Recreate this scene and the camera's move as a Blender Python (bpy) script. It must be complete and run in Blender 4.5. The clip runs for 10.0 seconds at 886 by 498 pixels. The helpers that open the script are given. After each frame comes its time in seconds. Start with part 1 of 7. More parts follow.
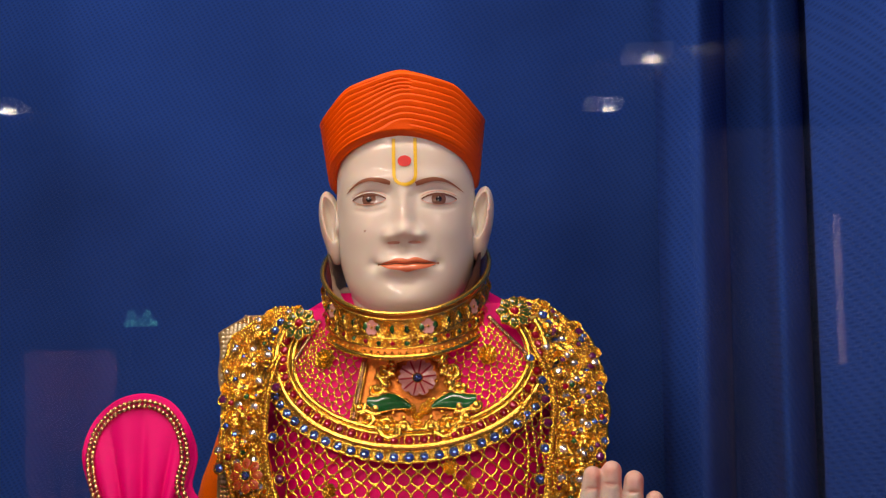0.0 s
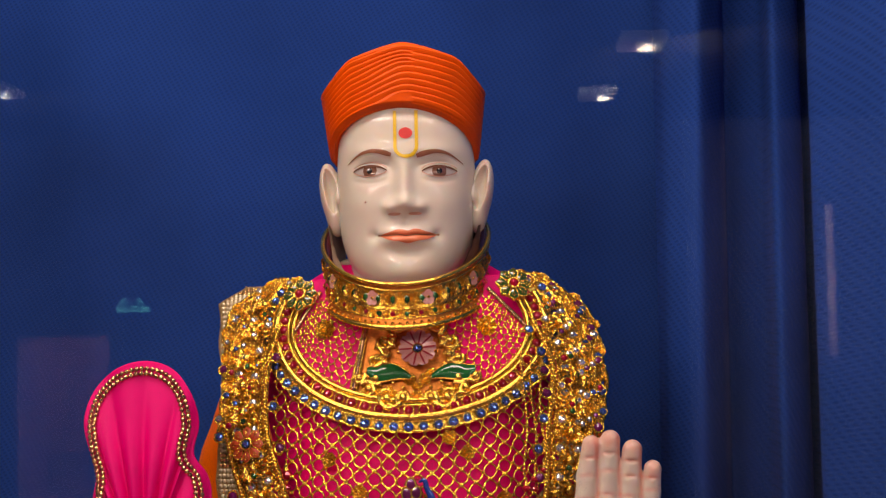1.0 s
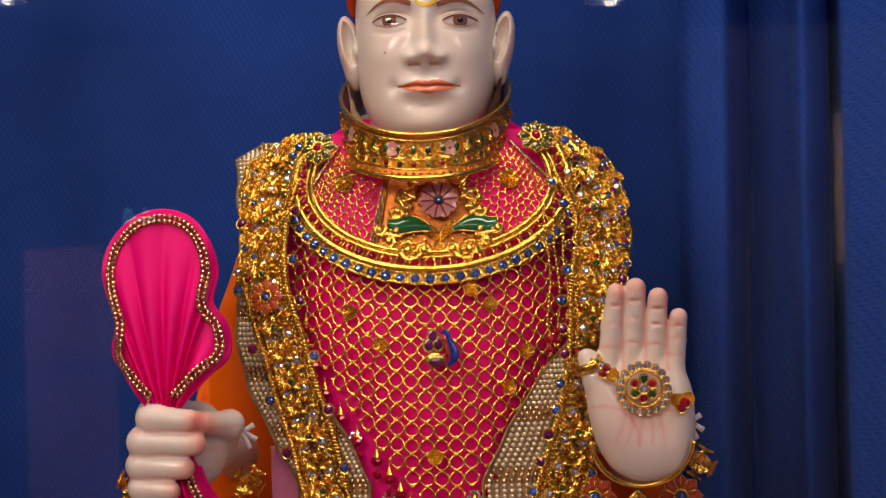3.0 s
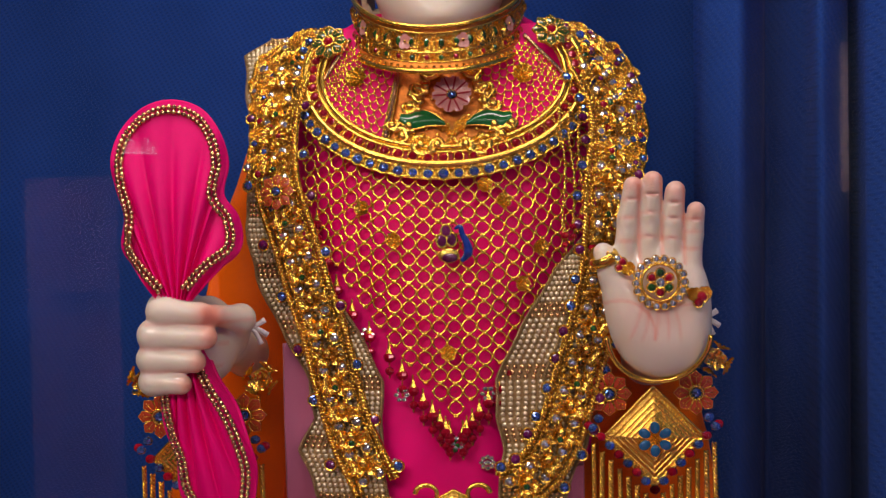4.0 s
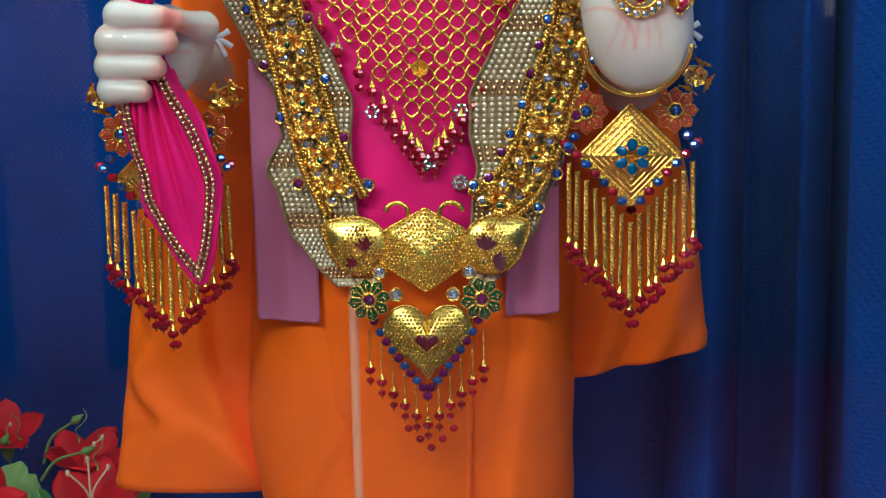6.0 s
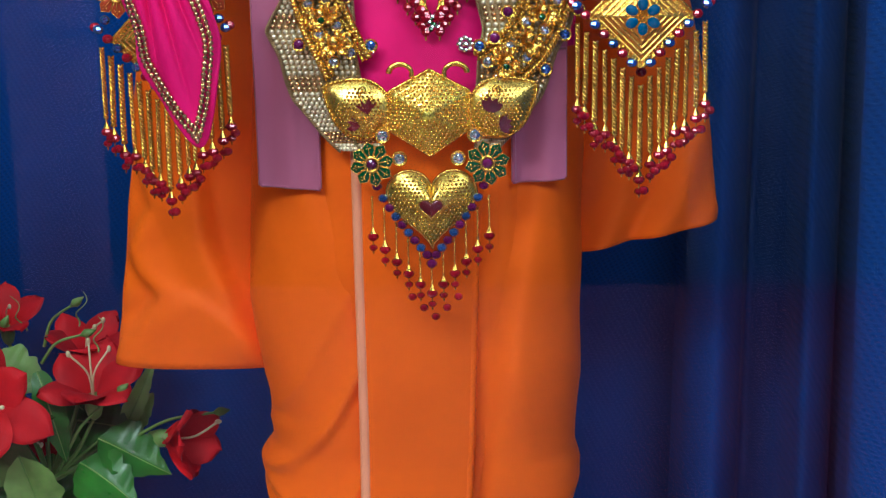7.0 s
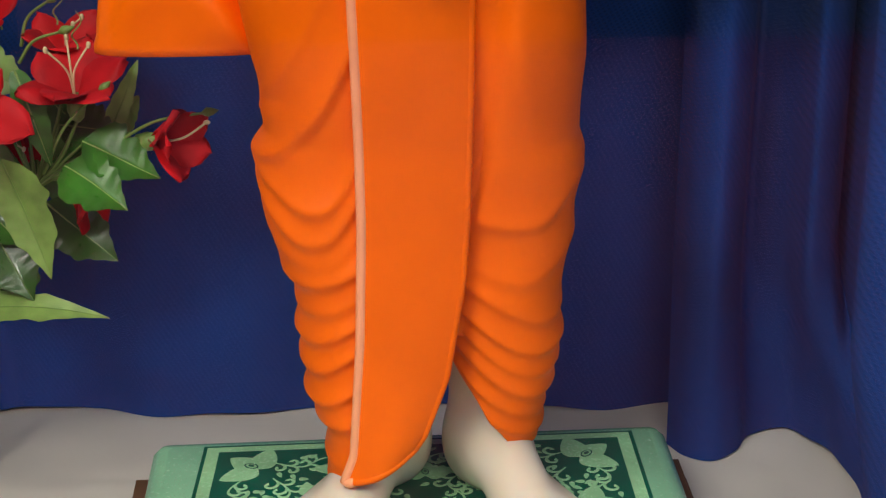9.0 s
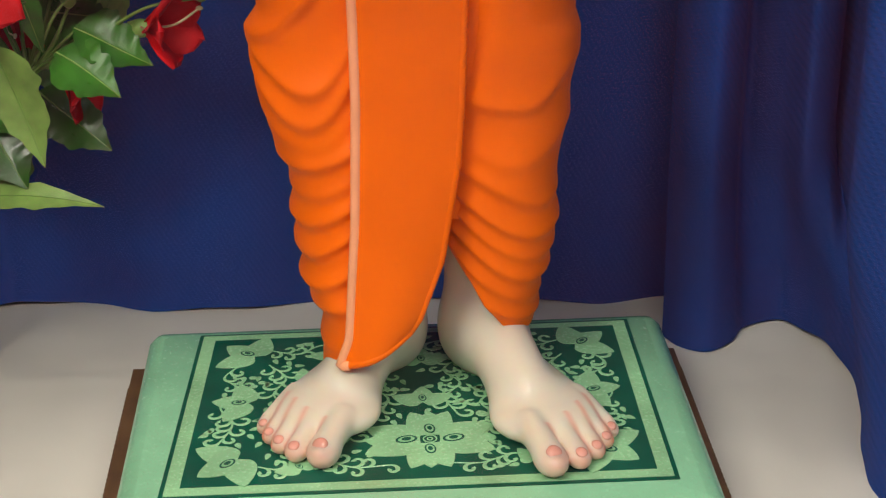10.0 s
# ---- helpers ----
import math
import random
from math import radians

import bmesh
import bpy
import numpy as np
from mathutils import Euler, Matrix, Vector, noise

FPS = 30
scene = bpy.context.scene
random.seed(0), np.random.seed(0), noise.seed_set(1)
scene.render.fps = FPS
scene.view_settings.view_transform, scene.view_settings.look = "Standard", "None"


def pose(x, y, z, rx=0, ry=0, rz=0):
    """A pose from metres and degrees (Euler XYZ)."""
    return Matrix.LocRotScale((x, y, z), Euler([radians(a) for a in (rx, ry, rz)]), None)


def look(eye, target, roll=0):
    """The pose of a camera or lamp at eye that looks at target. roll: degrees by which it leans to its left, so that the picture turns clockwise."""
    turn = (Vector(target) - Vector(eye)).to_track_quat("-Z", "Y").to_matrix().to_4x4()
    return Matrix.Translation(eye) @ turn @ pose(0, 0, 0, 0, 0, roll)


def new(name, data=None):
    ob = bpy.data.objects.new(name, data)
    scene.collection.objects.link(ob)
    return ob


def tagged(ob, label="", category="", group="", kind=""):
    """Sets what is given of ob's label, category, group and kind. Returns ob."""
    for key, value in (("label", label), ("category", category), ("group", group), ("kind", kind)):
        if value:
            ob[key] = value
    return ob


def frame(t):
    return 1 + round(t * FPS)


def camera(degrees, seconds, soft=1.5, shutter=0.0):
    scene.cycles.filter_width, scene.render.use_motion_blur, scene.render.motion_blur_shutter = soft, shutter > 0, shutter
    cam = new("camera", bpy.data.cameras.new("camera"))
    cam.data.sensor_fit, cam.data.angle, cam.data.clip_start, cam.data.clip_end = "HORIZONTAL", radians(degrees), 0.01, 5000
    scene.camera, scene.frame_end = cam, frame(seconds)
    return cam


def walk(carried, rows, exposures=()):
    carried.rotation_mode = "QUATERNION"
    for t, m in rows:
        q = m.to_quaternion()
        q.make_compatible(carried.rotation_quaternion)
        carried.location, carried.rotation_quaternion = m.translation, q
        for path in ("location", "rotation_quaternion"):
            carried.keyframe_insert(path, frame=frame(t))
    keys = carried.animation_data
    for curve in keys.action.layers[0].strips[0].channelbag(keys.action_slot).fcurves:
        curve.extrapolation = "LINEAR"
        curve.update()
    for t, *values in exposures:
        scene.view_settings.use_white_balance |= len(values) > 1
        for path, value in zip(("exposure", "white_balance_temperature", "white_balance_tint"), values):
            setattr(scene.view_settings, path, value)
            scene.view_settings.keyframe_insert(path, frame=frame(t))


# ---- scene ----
cam = camera(35.0, 10.0, soft=1.2)

PATH = [
    (0, (0.106, -1.489, 1.298), (0.0, 0.505, 1.412), -1.6),
    (0.5, (0.106, -1.491, 1.29), (0.006, 0.503, 1.403), -1.5),
    (1, (0.097, -1.496, 1.277), (0.003, 0.499, 1.38), -1.3),
    (1.5, (0.091, -1.497, 1.257), (-0.001, 0.499, 1.341), -1.3),
    (2, (0.085, -1.491, 1.24), (-0.005, 0.506, 1.298), -1.4),
    (2.2, (0.084, -1.488, 1.234), (-0.007, 0.51, 1.283), -1.4),
    (3.5, (0.068, -1.462, 1.19), (-0.037, 0.535, 1.14), -1.4),
    (4, (0.062, -1.454, 1.167), (-0.041, 0.542, 1.074), -1.3),
    (4.5, (0.062, -1.441, 1.141), (-0.041, 0.551, 0.997), -1.2),
    (5, (0.062, -1.432, 1.108), (-0.032, 0.556, 0.918), -1.2),
    (5.5, (0.063, -1.427, 1.076), (-0.017, 0.556, 0.827), -1.2),
    (6, (0.065, -1.423, 1.048), (-0.012, 0.551, 0.733), -1.0),
    (6.2, (0.067, -1.42, 1.026), (-0.013, 0.553, 0.711), -1.0),
    (7.5, (0.064, -1.389, 0.969), (-0.026, 0.544, 0.463), -1.1),
    (8, (0.068, -1.371, 0.936), (-0.026, 0.54, 0.355), -1.3),
    (8.5, (0.074, -1.357, 0.908), (-0.024, 0.529, 0.251), -1.4),
    (9, (0.07, -1.353, 0.882), (-0.03, 0.51, 0.162), -1.6),
    (9.5, (0.07, -1.358, 0.861), (-0.031, 0.483, 0.086), -1.6),
    (10, (0.073, -1.364, 0.842), (-0.026, 0.458, 0.023), -1.7),
]
EXPOSURES = [(0.0, -0.55, 7500, 30), (3.5, -0.60, 7100, 31), (4.5, -0.44, 6400, 19), (5.0, -0.24, 5800, 7), (5.5, -0.22, 5150, -2), (6.2, -0.14, 5050, -7),
             (7.5, 0.14, 5250, 2), (8.5, 0.20, 6200, 6), (10.0, 0.20, 6700, 2)]
walk(cam, [(t, look(eye, target, roll)) for t, eye, target, roll in PATH], EXPOSURES)

# ---------------------------------------------------------------- world, sun, large lights and exposure
world = bpy.data.worlds.new("world")
scene.world = world
world.use_nodes = True
world.node_tree.nodes["Background"].inputs[0].default_value = (0.55, 0.68, 1.0, 1)
world.node_tree.nodes["Background"].inputs[1].default_value = 0.05


def area_lamp(name, eye, target, sx, sy, watts, colour):
    data = bpy.data.lights.new(name, "AREA")
    data.shape, data.size, data.size_y, data.energy, data.color = "RECTANGLE", sx, sy, watts, colour
    ob = new(name, data)
    ob.matrix_world = look(eye, target)
    return ob


# unseen lamps added: a strip under the showcase's top, and ceiling panels for the room in front of the glass
area_lamp("showcase_strip_light", (-0.14, -0.42, 2.02), (-0.14, 0.20, 1.1), 1.0, 0.10, 8.6, (1.0, 0.93, 0.84))
area_lamp("room_panel_light", (-1.1, -2.1, 2.27), (-1.1, -2.1, 0.0), 1.2, 0.6, 62, (1.0, 0.94, 0.86))
area_lamp("room_panel_light", (0.3, -2.4, 2.27), (0.3, -2.4, 0.0), 1.2, 0.6, 20, (1.0, 0.95, 0.88))
area_lamp("room_panel_light", (1.5, -2.2, 2.27), (1.5, -2.2, 0.0), 1.2, 0.6, 24, (1.0, 0.95, 0.88))
# extra light added at a ceiling spot to brighten the door's reflection
area_lamp("room_spot_light", (-2.04, -5.36, 2.25), (-2.2, -6.6, 0.3), 0.15, 0.2, 150, (1.0, 0.90, 0.84))

# extra light added at a ceiling spot to brighten the reflected wall
area_lamp("room_spot_light", (0.60, -4.74, 2.22), (2.3, -7.0, 0.1), 0.5, 0.5, 210, (0.86, 0.92, 1.0))

# ---------------------------------------------------------------- materials


def mat(name, col, rough=0.5, metal=0.0, var=0.12, scale=25.0, bump=0.0, bscale=300.0, coat=0.0, sss=0.0,
        col2=None, rand=0.0, transmission=0.0, ior=1.5, sheen=0.0, rough_var=0.08, emit=0.0, weave=0.0, spec=0.5):
    m = bpy.data.materials.new(name)
    m.use_nodes = True
    nt = m.node_tree
    n, l = nt.nodes, nt.links
    p = n["Principled BSDF"]
    tc = n.new("ShaderNodeTexCoord")
    big = n.new("ShaderNodeTexNoise")
    big.inputs["Scale"].default_value, big.inputs["Detail"].default_value = scale, 6
    l.new(tc.outputs["Object"], big.inputs["Vector"])
    fine = n.new("ShaderNodeTexNoise")
    fine.inputs["Scale"].default_value, fine.inputs["Detail"].default_value = bscale, 4
    l.new(tc.outputs["Object"], fine.inputs["Vector"])
    ramp = n.new("ShaderNodeValToRGB")
    other = col2 or tuple(min(1, c * (1 + var)) for c in col)
    dark = tuple(c * (1 - var) for c in col)
    ramp.color_ramp.elements[0].position, ramp.color_ramp.elements[1].position = 0.3, 0.7
    ramp.color_ramp.elements[0].color, ramp.color_ramp.elements[1].color = (*dark, 1), (*other, 1)
    l.new(big.outputs["Fac"], ramp.inputs["Fac"])
    out = ramp.outputs["Color"]
    if rand:
        info = n.new("ShaderNodeObjectInfo")
        rng = n.new("ShaderNodeMapRange")
        rng.inputs["To Min"].default_value, rng.inputs["To Max"].default_value = 1 - rand, 1 + rand
        l.new(info.outputs["Random"], rng.inputs["Value"])
        hsv = n.new("ShaderNodeHueSaturation")
        l.new(rng.outputs["Result"], hsv.inputs["Value"])
        l.new(out, hsv.inputs["Color"])
        out = hsv.outputs["Color"]
    l.new(out, p.inputs["Base Color"])
    rr = n.new("ShaderNodeMapRange")
    rr.inputs["To Min"].default_value, rr.inputs["To Max"].default_value = max(0.02, rough - rough_var), min(1, rough + rough_var)
    l.new(fine.outputs["Fac"], rr.inputs["Value"])
    l.new(rr.outputs["Result"], p.inputs["Roughness"])
    p.inputs["Metallic"].default_value = metal
    p.inputs["Specular IOR Level"].default_value = spec
    p.inputs["Coat Weight"].default_value, p.inputs["Coat Roughness"].default_value = coat, 0.06
    p.inputs["IOR"].default_value = ior
    p.inputs["Transmission Weight"].default_value = transmission
    p.inputs["Sheen Weight"].default_value = sheen
    if sss:
        p.inputs["Subsurface Weight"].default_value = sss
        p.inputs["Subsurface Radius"].default_value = (1.0, 0.55, 0.35)
        p.inputs["Subsurface Scale"].default_value = 0.010
    if emit:
        l.new(out, p.inputs["Emission Color"])
        p.inputs["Emission Strength"].default_value = emit
    height = fine.outputs["Fac"]
    if weave:
        wv = n.new("ShaderNodeTexWave")
        wv.inputs["Scale"].default_value, wv.inputs["Distortion"].default_value = weave, 1.5
        wv.inputs["Detail"].default_value = 2
        wv.bands_direction = "DIAGONAL"
        l.new(tc.outputs["Object"], wv.inputs["Vector"])
        add = n.new("ShaderNodeMath")
        add.operation = "ADD"
        l.new(wv.outputs["Fac"], add.inputs[0])
        l.new(height, add.inputs[1])
        height = add.outputs[0]
    if bump:
        b = n.new("ShaderNodeBump")
        b.inputs["Strength"].default_value, b.inputs["Distance"].default_value = bump, 0.001
        l.new(height, b.inputs["Height"])
        l.new(b.outputs["Normal"], p.inputs["Normal"])
    return m


MARBLE = mat("polished_marble", (0.70, 0.64, 0.53), 0.42, var=0.05, scale=8, coat=0.50, sss=0.5, spec=0.30, rough_var=0.012)
ma_n, ma_l = MARBLE.node_tree.nodes, MARBLE.node_tree.links
ma_attr, ma_mix = ma_n.new("ShaderNodeAttribute"), ma_n.new("ShaderNodeMixRGB")
ma_attr.attribute_name = "blush"
ma_p = ma_n["Principled BSDF"]
ma_l.new(ma_attr.outputs["Fac"], ma_mix.inputs[0])
ma_l.new(ma_p.inputs["Base Color"].links[0].from_socket, ma_mix.inputs[1])
ma_mix.inputs[2].default_value = (0.74, 0.27, 0.19, 1)
ma_l.new(ma_mix.outputs[0], ma_p.inputs["Base Color"])

NAIL = mat("painted_nail", (0.74, 0.34, 0.27), 0.2, var=0.1, scale=90, coat=0.5)
ORANGE = mat("orange_painted_marble", (0.94, 0.150, 0.0004), 0.46, spec=0.16, var=0.08, scale=9, coat=0.0, rough_var=0.06)
PAGH = mat("orange_turban_paint", (0.86, 0.098, 0.002), 0.46, spec=0.2, var=0.10, scale=20, rough_var=0.06)
ROSE_TRIM = mat("salmon_trim_paint", (0.95, 0.39, 0.20), 0.40, var=0.06, spec=0.2)
LIP = mat("lip_paint", (0.74, 0.20, 0.085), 0.18, var=0.1, scale=120, coat=0.6)
NOSTRIL = mat("nostril_shade_paint", (0.60, 0.30, 0.21), 0.3, var=0.15, scale=200)
BROW = mat("brow_paint", (0.30, 0.12, 0.062), 0.3, var=0.2, scale=200)
EYEWHITE_GLINT = mat("eye_white_glint_paint", (0.42, 0.37, 0.33), 0.12, var=0.05, coat=0.6)
IRIS = mat("iris_paint", (0.15, 0.065, 0.04), 0.12, var=0.3, scale=600, coat=0.6)
BLACK = mat("black_paint", (0.012, 0.01, 0.01), 0.15, var=0.2, coat=0.6)
TILAK = mat("yellow_tilak_paint", (0.78, 0.50, 0.015), 0.35, var=0.1, scale=150)
KUMKUM = mat("red_dot_paint", (0.75, 0.05, 0.04), 0.35, var=0.1, scale=150)
GOLD = mat("bright_gold_plate", (1.0, 0.55, 0.09), 0.24, metal=0.94, var=0.25, scale=140, bump=0.05, bscale=900, rand=0.20, rough_var=0.06)
GOLD_ROUGH = mat("stamped_gold_plate", (0.98, 0.62, 0.12), 0.28, metal=0.95, var=0.22, scale=90, bump=0.8, bscale=700, rand=0.15)
ro_n, ro_l = GOLD_ROUGH.node_tree.nodes, GOLD_ROUGH.node_tree.links
ro_v, ro_tc = ro_n.new("ShaderNodeTexVoronoi"), ro_n.new("ShaderNodeTexCoord")
ro_v.inputs["Scale"].default_value = 270
ro_v.inputs["Randomness"].default_value = 0.12
ro_l.new(ro_tc.outputs["Object"], ro_v.inputs["Vector"])
ro_b = [q for q in ro_n if q.type == "BUMP"][0]
ro_b.inputs["Strength"].default_value = 0.12
ro_b.inputs["Distance"].default_value = 0.0016
ro_b.invert = True
ro_l.new(ro_v.outputs["Distance"], ro_b.inputs["Height"])
BRASS = mat("pale_lurex_braid", (0.34, 0.23, 0.10), 0.42, metal=0.6, var=0.25, scale=120, bump=0.8, bscale=900)
PEARL = mat("silvery_pearl_bead", (0.88, 0.72, 0.47), 0.26, metal=0.5, var=0.25, scale=200)
GOLD_PALE = mat("pale_gold_bead", (0.78, 0.52, 0.24), 0.22, metal=0.9, var=0.2, scale=200)
ROSE_GOLD = mat("rose_gold_bead", (0.62, 0.34, 0.20), 0.2, metal=0.9, var=0.25, scale=200)
PINK = mat("hot_pink_satin", (0.80, 0.0015, 0.165), 0.55, var=0.10, scale=12, bump=0.15, bscale=1200, spec=0.18)
MAUVE = mat("mauve_rose_silk", (0.42, 0.115, 0.20), 0.42, var=0.10, scale=10, bump=0.15, bscale=1200, sheen=0.3)
TAPE = mat("cream_backing_tape", (0.60, 0.50, 0.38), 0.6, var=0.15, scale=60, bump=0.3)
BROWN_TAPE = mat("brown_backing_tape", (0.16, 0.075, 0.045), 0.6, var=0.2, scale=60, bump=0.3)
AMBER_GOLD = mat("dark_amber_gold", (0.66, 0.21, 0.035), 0.3, metal=0.85, var=0.3, scale=160, bump=0.5, bscale=700)
RED_CLOTH = mat("red_backing_cloth", (0.36, 0.010, 0.020), 0.7, var=0.2, scale=60)
RUBY = mat("ruby_crystal", (0.34, 0.005, 0.020), 0.07, metal=0.25, var=0.25, scale=300, coat=0.8, rand=0.3)
BLUE_GEM = mat("sapphire_crystal", (0.10, 0.22, 0.64), 0.05, metal=0.75, var=0.3, scale=300, coat=1.0, rand=0.35)
CLEAR_GEM = mat("clear_rhinestone", (0.78, 0.78, 0.78), 0.04, metal=0.8, var=0.3, scale=400, coat=0.8, rand=0.25)
PURPLE_GEM = mat("amethyst_crystal", (0.12, 0.008, 0.07), 0.06, var=0.3, scale=300, coat=0.9, rand=0.3)
GREEN_GEM = mat("emerald_crystal", (0.02, 0.10, 0.02), 0.06, metal=0.3, var=0.3, scale=300, coat=0.9, rand=0.3)
GREEN_ENAMEL = mat("green_enamel", (0.004, 0.062, 0.016), 0.12, var=0.3, scale=90, coat=0.8)
LEAF_ENAMEL = mat("bright_green_enamel", (0.002, 0.10, 0.022), 0.14, var=0.3, scale=90, coat=0.3)
DARK_GREEN = mat("dark_green_enamel", (0.022, 0.065, 0.012), 0.14, var=0.3, scale=90, coat=0.7)
RED_ENAMEL = mat("red_brown_enamel", (0.46, 0.045, 0.014), 0.3, var=0.3, scale=160, coat=0.15, spec=0.3)
MAROON = mat("maroon_enamel", (0.10, 0.006, 0.010), 0.16, var=0.25, scale=120, coat=0.6)
TEAL_ENAMEL = mat("teal_blue_enamel", (0.004, 0.085, 0.20), 0.12, var=0.25, scale=120, coat=0.8)
PEACOCK = mat("peacock_blue_enamel", (0.008, 0.035, 0.26), 0.12, var=0.3, scale=150, coat=0.9)
ROSE_ENAMEL = mat("dusty_pink_enamel", (0.60, 0.26, 0.22), 0.28, var=0.15, scale=120, coat=0.3)
THREAD = mat("white_cotton_thread", (0.74, 0.72, 0.68), 0.85, var=0.1, scale=200, bump=0.6, bscale=900)
CURTAIN = mat("navy_blue_curtain", (0.0090, 0.054, 0.262), 0.9, var=0.40, scale=1.8, bump=0.12, bscale=330, spec=0.12)
FLOOR_CLOTH = mat("off_white_floor_cloth", (0.72, 0.68, 0.62), 0.6, var=0.10, scale=6, bump=0.15, bscale=200)
MINT = mat("pale_green_painted_marble", (0.27, 0.58, 0.36), 0.25, var=0.14, scale=10, coat=0.35)
MINT_LIGHT = mat("light_green_motif_paint", (0.31, 0.60, 0.33), 0.26, var=0.22, scale=14, coat=0.3)
DEEP_GREEN = mat("deep_green_ground_paint", (0.003, 0.090, 0.056), 0.34, var=0.30, scale=14, spec=0.2)
WOOD = mat("brown_wood_board", (0.105, 0.055, 0.022), 0.5, var=0.3, scale=30, bump=0.4)
PETAL = mat("red_silk_petal", (0.52, 0.005, 0.010), 0.6, var=0.25, scale=30, bump=0.25, bscale=500, rand=0.22, spec=0.2)
LEAF = mat("glossy_green_leaf", (0.035, 0.14, 0.015), 0.30, var=0.45, scale=30, bump=0.3, bscale=150, coat=0.08, rand=0.35)
LEAF_PALE = mat("pale_green_leaf", (0.20, 0.33, 0.075), 0.5, var=0.3, scale=30, bump=0.3, bscale=150, rand=0.2)
STEM = mat("green_plastic_stem", (0.14, 0.26, 0.05), 0.5, var=0.2)
STAMEN = mat("cream_stamen", (0.75, 0.66, 0.36), 0.5, var=0.1)
# brighter wall colour that stands in for light on the right of the glass
WALL_BRIGHTENED = mat("blue_grey_room_wall", (0.24, 0.29, 0.40), 0.8, var=0.12, scale=1.5, bump=0.1)
WALL = mat("pale_room_wall", (0.042, 0.040, 0.047), 0.8, var=0.08, scale=2, bump=0.1)
CEIL = mat("dark_ceiling_tile", (0.025, 0.025, 0.03), 0.85, var=0.1, scale=3)
ROOM_FLOOR = mat("room_carpet", (0.40, 0.12, 0.19), 0.95, var=0.2, scale=20)
DOOR_PAINT = mat("salmon_door_panel", (0.80, 0.34, 0.32), 0.55, var=0.1, scale=3)
DARK_FRAME = mat("dark_door_frame", (0.035, 0.035, 0.04), 0.5, var=0.15)
LAMP_WHITE = mat("lamp_panel", (1.0, 0.95, 0.88), 0.5, var=0.02, emit=105.0)
SIGN_GLOW = mat("teal_sign_glow", (0.05, 0.62, 0.62), 0.5, var=0.1, scale=30, emit=9.0)
FIXTURE = mat("white_fixture_frame", (0.75, 0.75, 0.75), 0.4, var=0.03)

# the curtain's dotted twill weave
cu_n, cu_l = CURTAIN.node_tree.nodes, CURTAIN.node_tree.links
cu_tc, cu_map = cu_n.new("ShaderNodeTexCoord"), cu_n.new("ShaderNodeMapping")
cu_map.inputs["Rotation"].default_value = (0, radians(28), 0)
cu_l.new(cu_tc.outputs["Object"], cu_map.inputs["Vector"])
cu_dots = cu_n.new("ShaderNodeMath")
cu_dots.operation = "MULTIPLY"
for slot_, (way_, size_) in enumerate((("X", 50.0), ("Z", 72.0))):
    cu_w = cu_n.new("ShaderNodeTexWave")
    cu_w.bands_direction = way_
    cu_w.inputs["Scale"].default_value, cu_w.inputs["Distortion"].default_value = size_, 0.8
    cu_l.new(cu_map.outputs["Vector"], cu_w.inputs["Vector"])
    cu_l.new(cu_w.outputs["Fac"], cu_dots.inputs[slot_])
cu_mix, cu_p = cu_n.new("ShaderNodeMixRGB"), cu_n["Principled BSDF"]
cu_mix.blend_type = "MULTIPLY"
cu_l.new(cu_dots.outputs[0], cu_mix.inputs[0])
cu_l.new(cu_p.inputs["Base Color"].links[0].from_socket, cu_mix.inputs[1])
cu_mix.inputs[2].default_value = (0.70, 0.70, 0.70, 1)
cu_l.new(cu_mix.outputs[0], cu_p.inputs["Base Color"])
cu_b = [q for q in cu_n if q.type == "BUMP"][0]
cu_b.inputs["Distance"].default_value = 0.0012
cu_l.new(cu_dots.outputs[0], cu_b.inputs["Height"])
cu_b.invert = True

GLASS = bpy.data.materials.new("showcase_glass")
GLASS.use_nodes = True
gn, gl = GLASS.node_tree.nodes, GLASS.node_tree.links
gn.clear()
g_out, g_mix, g_tr, g_gl, g_fr = (gn.new("ShaderNode" + k) for k in ("OutputMaterial", "MixShader", "BsdfTransparent", "BsdfGlossy", "Fresnel"))
g_fr.inputs["IOR"].default_value, g_gl.inputs["Roughness"].default_value = 1.24, 0.0
gl.new(g_fr.outputs[0], g_mix.inputs[0])
gl.new(g_tr.outputs[0], g_mix.inputs[1])
gl.new(g_gl.outputs[0], g_mix.inputs[2])
gl.new(g_mix.outputs[0], g_out.inputs[0])

# ---------------------------------------------------------------- mesh tools


